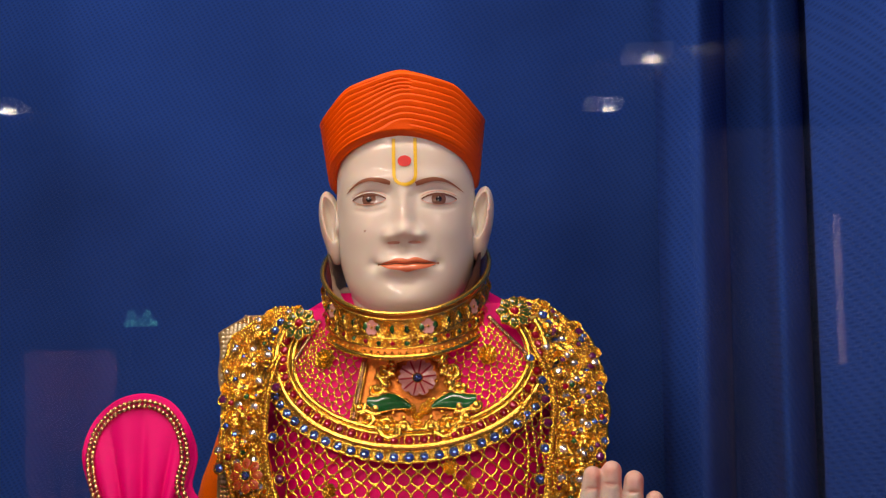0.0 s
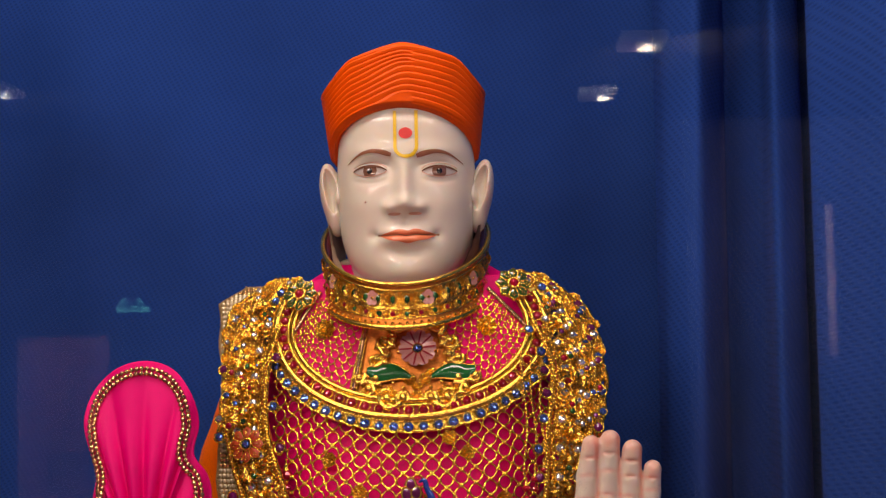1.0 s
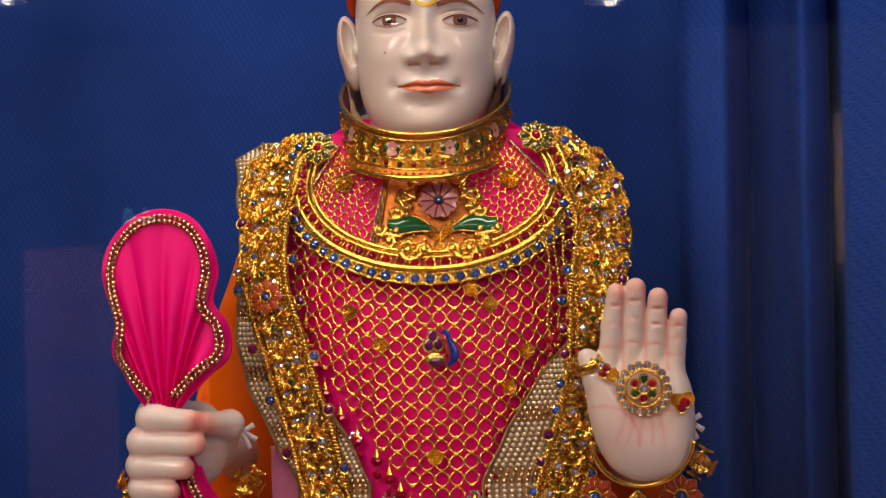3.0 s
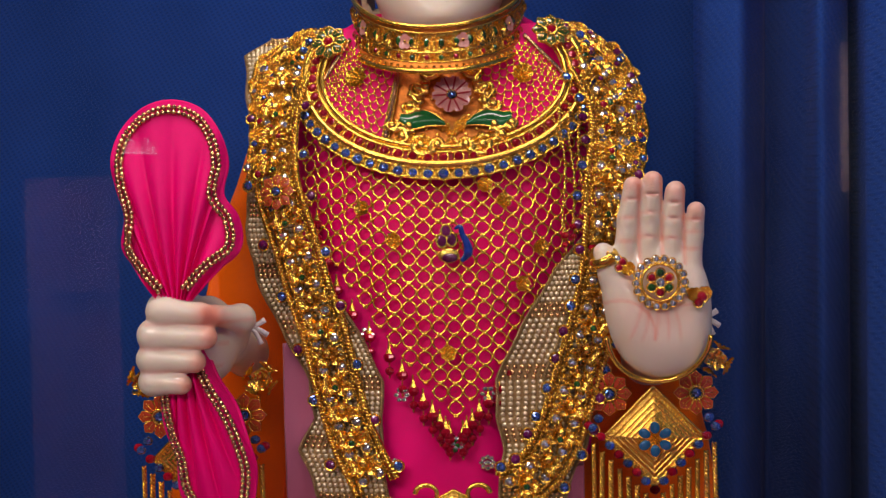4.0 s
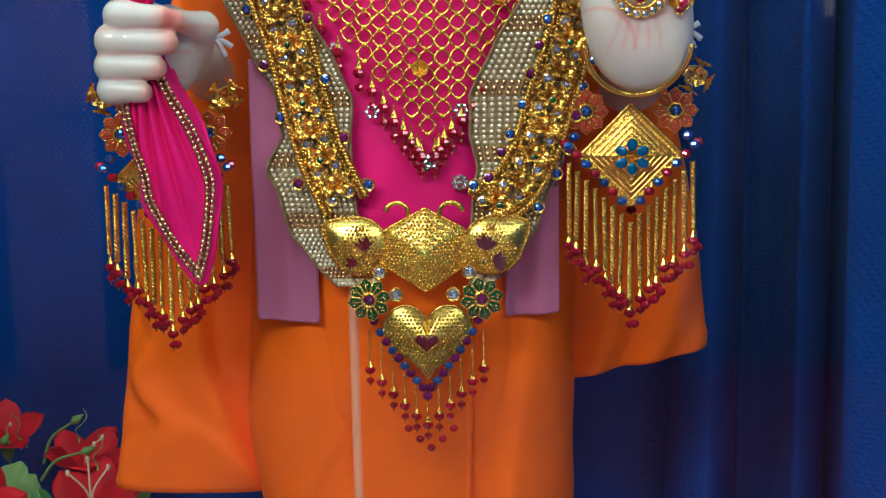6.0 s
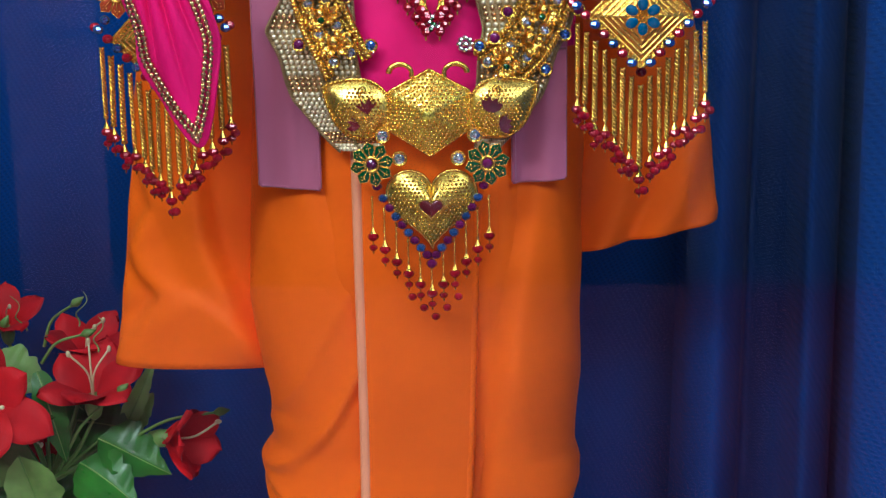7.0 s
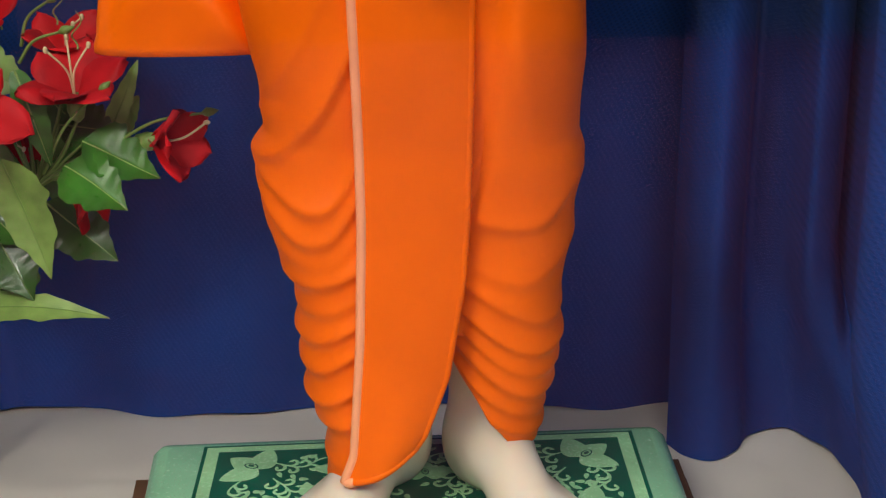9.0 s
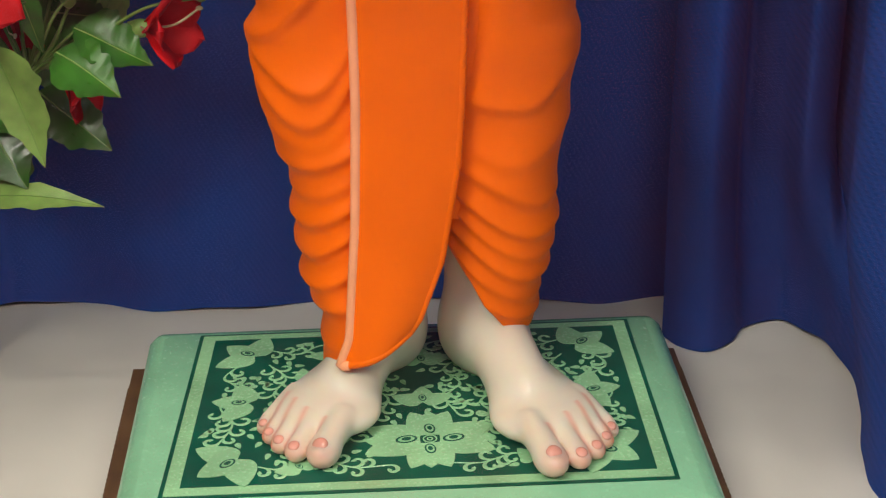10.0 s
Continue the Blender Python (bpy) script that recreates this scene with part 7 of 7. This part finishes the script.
def pleated(name, pinch, outline, pleats, lift, width):
    """Pleats spread from a gathered line out to an outline."""
    o = spline(outline, 150)
    k = np.linspace(0, 1, 40)[:, None]
    u = np.linspace(-1, 1, 150)[None]
    px = pinch[0] + width * u
    x = px + (o[:, 0][None] - px) * k
    z = pinch[1] + (o[:, 1][None] - pinch[1]) * k
    amp = 0.0115 * np.sin(np.pi * np.clip(k * 0.8 + 0.16, 0, 1)) * (1 - 0.55 * k)
    wave = np.abs(np.sin(u * pleats * np.pi / 2 + 0.5 * np.sin(3 * u))) ** 0.8
    y = lift(x, z) - amp * wave + 0.010 * u ** 2 * k - 0.006 * np.sin(np.pi * k) + 0.003 * np.sin(u * 21) * k ** 6
    p = np.stack(np.broadcast_arrays(x, y, z), -1)
    b = Build()
    b.grid(p, PINK)
    b.grid(p[:, ::-1] + (0, 0.004, 0), PINK)
    b.tube(p[-1] + (0, 0.002, 0), 0.0021, PINK, 6)
    cloth = part(name, b, fan)
    b = Build()
    tan = np.gradient(o, axis=0)
    tan /= np.linalg.norm(tan, axis=1, keepdims=True)
    inward = np.stack([tan[:, 1], -tan[:, 0]], -1)
    inward = inward * np.sign(np.sum(inward * (o.mean(0) - o), axis=1).sum())
    for row, off in enumerate((0.0048, 0.0094)):
        q = o + inward * off
        near = np.hypot(p[::2, :, 0].ravel()[None] - q[:, :1], p[::2, :, 2].ravel()[None] - q[:, 1:]) < 0.006
        q = np.stack([q[:, 0], np.where(near, p[::2, :, 1].ravel()[None], p[-1][:, 1:2]).min(1) - 0.0006, q[:, 1]], -1)
        d = np.r_[0, np.cumsum(np.linalg.norm(np.diff(q, axis=0), axis=1))]
        for n_, s in enumerate(np.arange(0.002 + 0.002 * row, d[-1], 0.0047)):
            c = [np.interp(s, d, q[:, i]) for i in range(3)]
            b.ball(c, (0.0025, 0.0019, 0.0025), (GOLD_PALE, ROSE_GOLD, ROSE_GOLD)[(n_ * 5 + row) % 3], 6, 5)
    part("rhinestone_border", b, cloth, "rows of rhinestones and pale gold beads")["kind"] = "stuff"
    return cloth


fan.matrix_basis = Matrix.Identity(4)
pleated("upper_fold", (-0.236, 1.060), [(-0.252, 1.074), (-0.268, 1.092), (-0.285, 1.115), (-0.282, 1.142), (-0.290, 1.168), (-0.293, 1.195), (-0.284, 1.222), (-0.262, 1.240), (-0.240, 1.245), (-0.215, 1.237), (-0.199, 1.218),
        (-0.192, 1.190), (-0.195, 1.160), (-0.184, 1.143), (-0.183, 1.112), (-0.202, 1.096), (-0.222, 1.075)], 11, lambda x, z: -0.236 + 0.10 * (z - 1.06), 0.008)
pleated("lower_fold", (-0.234, 1.035), [(-0.248, 1.030), (-0.254, 1.005), (-0.256, 0.980), (-0.252, 0.955), (-0.243, 0.925), (-0.240, 0.900), (-0.228, 0.876), (-0.212, 0.850), (-0.192, 0.829), (-0.183, 0.852), (-0.176, 0.888), (-0.174, 0.920),
        (-0.180, 0.945), (-0.190, 0.972), (-0.203, 0.995), (-0.213, 1.018), (-0.219, 1.040)], 8, lambda x, z: -0.226 + 0 * x, 0.008)

# ---------------------------------------------------------------- the statue's green base
base = empty("marble_plinth_slab", "green painted marble slab with a leafy scroll pattern", "slab", (-0.028, -0.0955, 0.0))
base.rotation_euler = (0, 0, radians(4.3))
b = Build()
rounded_box(b, (-0.287, -0.212, 0.056), (0.287, 0.190, 0.0985), 0.022, MINT)
b.v = [(x - (0.022 * (y + 0.212) / 0.402 if x < 0 else 0), y, z) for x, y, z in b.v]
part("slab", b, base)
b = Build()
block(b, (-0.245, -0.165, 0.098), (0.245, 0.165, 0.0995), DEEP_GREEN)
part("outer_line", b, base, smooth=False)
b = Build()
block(b, (-0.2405, -0.1605, 0.0990), (0.2405, 0.1605, 0.1003), MINT_LIGHT)
part("border_band", b, base, smooth=False)
b = Build()
block(b, (-0.226, -0.148, 0.0995), (0.226, 0.148, 0.1010), DEEP_GREEN)
part("painted_ground", b, base, smooth=False)


def slab_shape(b, outline, material, z, thick=0.0006):
    o = np.asarray(outline, float)
    c = o.mean(0)
    top = np.c_[o, np.full(len(o), z + thick)]
    b.fan(top, (*c, z + thick), material)
    b.grid(np.stack([np.c_[o, np.full(len(o), z)], top]), material, close_u=True)


def lobe(length, width, n=13, sharp=0.62):
    """A broad petal with a pointed tip."""
    u = np.linspace(0, 1, n)
    w = width * np.sin(np.pi * u ** sharp) ** 0.75
    return np.concatenate([np.stack([u * length, w], -1), np.stack([u * length, -w], -1)[::-1][1:-1]])


def turn2(p, a, x=0.0, y=0.0):
    c, s = math.cos(a), math.sin(a)
    return np.stack([p[:, 0] * c - p[:, 1] * s + x, p[:, 0] * s + p[:, 1] * c + y], -1)


def leaf_flower(x, y, a, s, lobes=(-1.15, 0.0, 1.15)):
    """A painted flower of broad petals round an eye-shaped mark."""
    b = Build()
    for i_, k in enumerate(lobes):
        slab_shape(b, turn2(lobe(0.044 * s * (0.92 if k == 0 else 1.0), 0.0150 * s), a + k, x, y), MINT_LIGHT, 0.1011, 0.0005 + 0.0002 * i_)
    f = part("leaf_flower", b, base, smooth=False)
    b = Build()
    for q, (ln, wd, mt) in enumerate(((0.0165, 0.0052, DEEP_GREEN), (0.0125, 0.0036, MINT_LIGHT), (0.0070, 0.0022, DEEP_GREEN))):
        o = np.stack([0.5 * ln * s * np.cos(np.linspace(0, 2 * np.pi, 20, endpoint=False)), wd * s * np.sin(np.linspace(0, 2 * np.pi, 20, endpoint=False))], -1)
        slab_shape(b, turn2(o, a + 0.2, x + 0.010 * s * math.cos(a), y + 0.010 * s * math.sin(a)), mt, 0.1018 + 0.0003 * q, 0.0003)
    part("eye_mark", b, f, smooth=False)


spots = [(0.012, -0.080, 0.062)]
for a in (0, 90, 180, 270):
    r = radians(a)
    leaf_flower(0.012 + 0.010 * math.cos(r), -0.080 + 0.008 * math.sin(r), r, 1.34 if a % 180 == 0 else 1.08, (-0.42, 0, 0.42))
b = Build()
for q in range(2):
    torus(b, 0.0065 - 0.004 * q, 0.0009, MINT_LIGHT, 18, 5, flat=0.4)
b.v = [(x + 0.012, y - 0.080, z + 0.1016) for x, y, z in b.v]
part("centre_ring", b, base)
for sx in (-1, 1):
    for x, y, a, s in ((0.178, 0.106, 38, 1.05), (0.176, -0.104, -38, 1.12), (0.176, 0.004, 8, 0.95), (0.112, -0.126, 60, 0.60), (0.086, 0.100, 70, 0.72), (0.120, 0.046, 150, 0.62), (0.112, -0.048, -150, 0.66)):
        a = radians(a) if sx > 0 else math.pi - radians(a)
        leaf_flower(sx * x, y, a, s)
        spots.append((sx * x + 0.012 * math.cos(a), y + 0.012 * math.sin(a), 0.034 * s))
for y in (-0.008, 0.078):
    leaf_flower(0.006, y, radians(90), 0.80)
    spots.append((0.006, y + 0.010, 0.027))
rnd = random.Random(11)


def vine(points, sx):
    """A painted stem with curls and small leaves on alternate sides."""
    line = spline([(sx * x, y) for x, y in points], 90)
    arc = np.r_[0, np.cumsum(np.hypot(*np.diff(line, axis=0).T))]
    tan = np.gradient(line, axis=0)
    tan /= np.linalg.norm(tan, axis=1, keepdims=True)
    b = Build()
    b.tube(np.c_[line, np.full(90, 0.1012)], 0.0011, MINT_LIGHT, 6, 0.35, (0, 0, 1))
    for n_, d in enumerate(np.arange(0.004, arc[-1], 0.0080)):
        side = 1 if n_ % 2 else -1
        p = np.array([np.interp(d, arc, line[:, i]) for i in range(2)])
        t_ = np.array([np.interp(d, arc, tan[:, i]) for i in range(2)])
        nor = side * np.array((-t_[1], t_[0]))
        r = rnd.uniform(0.0074, 0.0100)
        c = p + nor * r * 1.15 + t_ * r * 0.6
        if abs(c[0]) + 1.2 * r > 0.224 or abs(c[1]) + 1.2 * r > 0.146 or min(math.hypot(c[0] - q[0], c[1] - q[1]) - q[2] for q in spots) < -0.004:
            continue
        a0 = math.atan2(*(p - c)[::-1])
        a = np.linspace(0, 5.6, 24)
        rad = r * 1.25 * np.exp(-0.27 * a)
        lx_, ly_ = c[0] + rad * np.cos(a0 + side * a), c[1] + rad * np.sin(a0 + side * a)
        b.tube(np.c_[np.clip(lx_, -0.223, 0.223), np.clip(ly_, -0.145, 0.145), np.full(24, 0.1012)], np.interp(np.linspace(0, 1, 24), [0, 0.3, 0.8, 1], [0.0010, 0.0024, 0.0017, 0.0028]), MINT_LIGHT, 6, 0.32, (0, 0, 1))
        e = c + nor * r * 1.15 + t_ * r * 0.5
        if abs(e[0]) < 0.212 and abs(e[1]) < 0.134:
            slab_shape(b, turn2(lobe(0.0110, 0.0030), math.atan2(nor[1] + t_[1], nor[0] + t_[0]), *e), MINT_LIGHT, 0.10115, 0.0006)
    part("vine_scroll", b, base, smooth=False)


for sx in (-1, 1):
    vine([(0.190, 0.090), (0.206, 0.060), (0.186, 0.032), (0.204, 0.0), (0.188, -0.035), (0.200, -0.080)], sx)
    vine([(0.160, 0.118), (0.130, 0.108), (0.105, 0.126), (0.070, 0.112), (0.035, 0.128), (0.004, 0.118)], sx)
    vine([(0.160, 0.085), (0.140, 0.055), (0.150, 0.020), (0.128, -0.015), (0.142, -0.055), (0.120, -0.095)], sx)
    vine([(0.155, -0.118), (0.128, -0.126), (0.095, -0.112), (0.060, -0.126), (0.030, -0.124)], sx)
    vine([(0.105, 0.085), (0.080, 0.055), (0.092, 0.020), (0.066, -0.010), (0.082, -0.045), (0.066, -0.075)], sx)
    vine([(0.055, 0.090), (0.030, 0.060), (0.046, 0.030), (0.030, 0.002), (0.040, -0.030)], sx)
# wooden board under the slab
board = empty("wooden_board", "brown carved wooden board under the green slab", "board", (-0.028, -0.0955, 0.0))
board.rotation_euler = (0, 0, radians(4.3))
b = Build()
block(b, (-0.306, -0.240, 0.0), (0.302, 0.172, 0.0555), WOOD)
b.v = [(x - (0.022 * (y + 0.24) / 0.402 if x < 0 else 0), y, z) for x, y, z in b.v]
part("plank", b, board, smooth=False)
for side in (-1, 1):
    b = Build()
    for k in range(40):
        b.ball((0.303 if side > 0 else -0.307 - 0.022 * (0.02 + 0.0092 * k) / 0.402, -0.22 + 0.0092 * k, 0.045), (0.0035, 0.004, 0.005), WOOD, 6, 5)
    part("carved_moulding", b, board)

# ---------------------------------------------------------------- artificial flowers
bouquet = empty("flower_bouquet", "artificial red lilies with glossy green leaves", "flowers", (-0.62, 0.14, 0.0))
BO = Vector(bouquet.location)


def frame_to(way, up=(0, 0, 1), roll=0.0):
    """A turn whose local z points along way."""
    z = Vector(way).normalized()
    x = Vector(up).cross(z)
    x = x.normalized() if x.length > 1e-3 else Vector((1, 0, 0))
    return Matrix((x, z.cross(x), z)).transposed().to_4x4() @ Matrix.Rotation(roll, 4, "Z")


def petal(b, a, length, width, flare, material, seed):
    """A broad rounded petal that leans out from the flower's axis."""
    u = np.linspace(0, 1, 16)[:, None]
    v = np.linspace(-1, 1, 9)[None]
    w = width * (0.12 + 0.88 * u ** 0.75) * np.sqrt(np.clip(1 - u ** 5, 0, 1)) * 1.08
    out = length * (0.12 * u + flare * u ** 1.5)
    up = length * (u - 0.40 * flare * u ** 2.2)
    y = w * np.sin(1.25 * v) / math.sin(1.25)
    x = out - 0.30 * w * v ** 2 + 0.0022 * np.sin(5 * v + seed) * u ** 2 - 0.0012 * np.exp(-(v / 0.10) ** 2)
    z = up - 0.006 * v ** 2 * u + 0.0015 * np.sin(4 * v + 2 * seed) * u ** 2
    c, s = math.cos(a), math.sin(a)
    p = np.stack(np.broadcast_arrays(x * c - y * s, x * s + y * c, z), -1)
    b.grid(p, material)
    n = np.array((c, s, 0)) * 0.0009
    b.grid(p[:, ::-1] + n, material)


def lily(at_, way, size, flare, roll, seed, n=6, stamens=3):
    m = Matrix.Translation(Vector(at_) - BO) @ frame_to(way, roll=roll) @ Matrix.Scale(size, 4)
    rnd = random.Random(seed)
    fl = Build()
    fl.tube([(0, 0, -0.022), (0, 0, -0.016), (0, 0, -0.004), (0, 0, 0.012)], [0.003, 0.0075, 0.0100, 0.0085], LEAF_PALE, 10)
    ob = part("lily", fl, bouquet, "red silk lily", m=m)
    for k in range(n):
        b = Build()
        petal(b, 2 * math.pi * k / n + rnd.uniform(-0.12, 0.12), 0.064 * rnd.uniform(0.9, 1.1), 0.0270 * rnd.uniform(0.9, 1.12), flare * rnd.uniform(0.75, 1.2), PETAL, seed + k)
        part("petal", b, ob)
    for k in range(stamens):
        a = rnd.uniform(0, 6.28)
        b = Build()
        tip = (0.022 * math.cos(a), 0.022 * math.sin(a), 0.066 + 0.008 * rnd.random())
        b.tube(spline([(0, 0, 0.01), (tip[0] * 0.2, tip[1] * 0.2, 0.045), tip], 12), 0.0012, STAMEN, 6)
        b.ball(tip, (0.0026, 0.0026, 0.0044), STAMEN, 7, 5)
        part("stamen", b, ob)
    return ob


def leaf(at_, tip, normal, width, material, ivy=True, seed=0, fold=0.22):
    """A leaf from its stalk to its tip, its upper face towards normal; ivy leaves have pointed lobes."""
    way = Vector(tip) - Vector(at_)
    length = way.length
    y = way.normalized()
    z = (Vector(normal) - y * Vector(normal).dot(y)).normalized()
    m = Matrix((y.cross(z), y, z)).transposed().to_4x4()
    u = np.linspace(0, 1, 42)[:, None]
    v = np.linspace(-1, 1, 13)[None]
    if ivy:
        w = np.interp(u, [0, 0.05, 0.16, 0.28, 0.36, 0.44, 0.56, 0.64, 0.72, 0.86, 1.0], [0.05, 0.55, 0.86, 1.0, 0.82, 0.72, 0.74, 0.62, 0.44, 0.22, 0.0])
    else:
        w = np.sin(np.pi * np.clip(0.03 + 0.97 * u, 0, 1) ** 0.72) ** 0.8
    w = width * w * (1 + 0.05 * np.sin(u * 37 + seed)) * (1 + 0.12 * np.sin(seed * 1.7) * np.sign(v)) + 0.0004
    x = w * v
    zz_ = fold * w * np.abs(v) + 0.07 * length * np.sin(u * 3 + seed) - 0.10 * length * u ** 2 + 0.025 * w * np.cos(u * 40 + 5 * np.abs(v)) * np.abs(v) + 0.10 * w * np.sin(u * 7 + seed) * v
    yy = length * u + (0.22 if ivy else 0.1) * w * np.abs(v)
    p = np.stack(np.broadcast_arrays(x, yy, zz_), -1)
    b = Build()
    b.grid(p, material)
    b.grid(p[:, ::-1] - (0, 0, 0.0007), material)
    b.tube(p[:, 6] + (0, 0, 0.0002), np.linspace(0.0012, 0.0003, 42), STEM if material is LEAF_PALE else LEAF_PALE, 5)
    return part("leaf", b, bouquet, m=Matrix.Translation(Vector(at_) - BO) @ m)


def stem(points, r0, r1, name="stem"):
    p = spline([Vector(q) - BO for q in points], 24)
    b = Build()
    b.tube(p, np.linspace(r0, r1, 24), STEM, 7)
    return part(name, b, bouquet)


HUB = (-0.470, 0.135, 0.385)
for q in ((-0.640, 0.14, -0.0005), (-0.615, 0.12, -0.0005), (-0.600, 0.15, -0.0005)):
    stem([q, (-0.560, 0.140, 0.20), HUB], 0.004, 0.003)
for at_, way, size, flare, roll, seed, n, st in (
        ((-0.412, 0.135, 0.482), (0.12, -0.42, 0.90), 1.08, 0.80, 0.25, 1, 6, 3),
        ((-0.338, 0.150, 0.434), (0.86, -0.48, 0.14), 1.12, 0.42, 0.5, 2, 5, 1),
        ((-0.440, 0.205, 0.510), (0.18, -0.35, 0.92), 1.05, 0.62, 0.7, 3, 5, 2),
        ((-0.520, 0.085, 0.500), (0.25, -0.93, 0.25), 1.15, 0.85, 0.6, 4, 6, 2),
        ((-0.530, 0.200, 0.550), (0.15, -0.45, 0.88), 0.85, 0.55, 0.2, 5, 5, 1),
        ((-0.440, 0.170, 0.372), (0.75, -0.35, -0.50), 0.88, 0.45, 0.5, 6, 5, 0),
        ((-0.500, 0.190, 0.450), (0.10, -0.80, -0.45), 0.90, 0.60, 0.8, 7, 5, 1),
        ((-0.575, 0.150, 0.440), (-0.3, -0.80, 0.30), 0.95, 0.70, 0.3, 8, 6, 2)):
    lily(at_, way, size, flare, roll, seed, n, st)
    back = Vector(at_) - Vector(way).normalized() * 0.02 * size
    mid = (Vector(HUB) + back) / 2 - Vector(way).normalized() * 0.012
    stem([HUB, mid, back], 0.0026, 0.0022)
for q, tip in (((-0.478, 0.172, 0.540), (-0.438, 0.170, 0.592)), ((-0.475, 0.150, 0.526), (-0.422, 0.150, 0.561)), ((-0.372, 0.140, 0.437), (-0.268, 0.135, 0.471)), ((-0.528, 0.17, 0.52), (-0.522, 0.165, 0.568)),
               ((-0.455, 0.125, 0.405), (-0.372, 0.105, 0.506))):
    m = (Vector(q) + Vector(tip)) / 2 + Vector((-0.008, 0, 0.006))
    s_ = stem([q, m, tip], 0.0021, 0.0015, "bud_stem")
    b = Build()
    c = np.array(tip) - np.array(BO)
    way = (Vector(tip) - m).normalized()
    b.tube([c - 0.004 * np.array(way), c + 0.002 * np.array(way), c + 0.007 * np.array(way), c + 0.015 * np.array(way)], [0.002, 0.0055, 0.0045, 0.0006], STEM, 10)
    part("bud", b, s_, "green flower bud")
for at_, way in (((-0.444, 0.19, 0.560), 0.3), ((-0.500, 0.17, 0.560), -0.2), ((-0.405, 0.13, 0.545), 0.2)):
    a = np.linspace(0, 9, 40)
    b = Build()
    b.tube(np.stack([at_[0] - BO[0] + 0.004 * np.cos(a) + way * 0.05 * a / 9, at_[1] - BO[1] + 0.004 * np.sin(a), at_[2] - BO[2] + 0.042 * a / 9], -1), np.linspace(0.0012, 0.0004, 40), LEAF_PALE, 5)
    part("tendril", b, bouquet)
for at_, tip, nor, wd, mt, ivy, sd in (
        ((-0.424, 0.105, 0.418), (-0.352, 0.085, 0.382), (0.1, -0.55, 0.80), 0.040, LEAF, True, 1),
        ((-0.408, 0.130, 0.438), (-0.322, 0.120, 0.408), (0, -0.60, 0.75), 0.036, LEAF, True, 2),
        ((-0.486, 0.085, 0.436), (-0.446, 0.060, 0.300), (-0.1, -0.9, 0.35), 0.036, LEAF_PALE, True, 3),
        ((-0.468, 0.155, 0.362), (-0.388, 0.145, 0.292), (0.2, -0.8, 0.5), 0.040, LEAF, True, 4),
        ((-0.470, 0.120, 0.525), (-0.440, 0.110, 0.418), (0.35, -0.9, 0.1), 0.016, LEAF, False, 6),
        ((-0.395, 0.180, 0.430), (-0.350, 0.178, 0.516), (0.3, -0.9, 0.1), 0.012, LEAF_PALE, False, 7),
        ((-0.402, 0.185, 0.430), (-0.356, 0.180, 0.475), (0.2, -0.9, 0.1), 0.018, LEAF_PALE, False, 8),
        ((-0.535, 0.110, 0.455), (-0.445, 0.090, 0.482), (0.0, -0.7, 0.7), 0.034, LEAF, True, 5),
        ((-0.548, 0.120, 0.445), (-0.478, 0.095, 0.402), (0.1, -0.7, 0.6), 0.040, LEAF_PALE, True, 9),
        ((-0.540, 0.120, 0.385), (-0.478, 0.095, 0.332), (0.1, -0.7, 0.6), 0.042, LEAF, True, 10),
        ((-0.520, 0.110, 0.350), (-0.470, 0.080, 0.270), (0.1, -0.8, 0.6), 0.040, LEAF, True, 11),
        ((-0.560, 0.085, 0.262), (-0.386, 0.075, 0.256), (0.0, -0.55, 0.85), 0.024, LEAF_PALE, True, 12),
        ((-0.535, 0.150, 0.530), (-0.462, 0.130, 0.500), (0.1, -0.8, 0.6), 0.032, LEAF_PALE, True, 13),
        ((-0.600, 0.130, 0.500), (-0.520, 0.100, 0.540), (0.0, -0.7, 0.7), 0.036, LEAF, True, 14),
        ((-0.462, 0.200, 0.470), (-0.420, 0.190, 0.430), (0.1, -0.9, 0.3), 0.034, LEAF, True, 15),
        ((-0.530, 0.160, 0.320), (-0.500, 0.140, 0.230), (0.2, -0.9, 0.3), 0.040, LEAF, True, 16),
        ((-0.480, 0.180, 0.420), (-0.420, 0.175, 0.350), (0.2, -0.9, 0.2), 0.042, LEAF, True, 17),
        ((-0.445, 0.170, 0.450), (-0.375, 0.165, 0.440), (0.1, -0.8, 0.5), 0.034, LEAF, True, 18),
        ((-0.600, 0.120, 0.400), (-0.520, 0.080, 0.360), (0.1, -0.8, 0.6), 0.042, LEAF_PALE, True, 19),
        ((-0.560, 0.190, 0.470), (-0.500, 0.180, 0.420), (0.1, -0.9, 0.3), 0.044, LEAF, True, 20)):
    leaf(at_, tip, nor, wd, mt, ivy, sd)
    stem([HUB, (Vector(HUB) + Vector(at_)) / 2 + Vector((0, 0.01, 0)), at_], 0.0018, 0.0014)
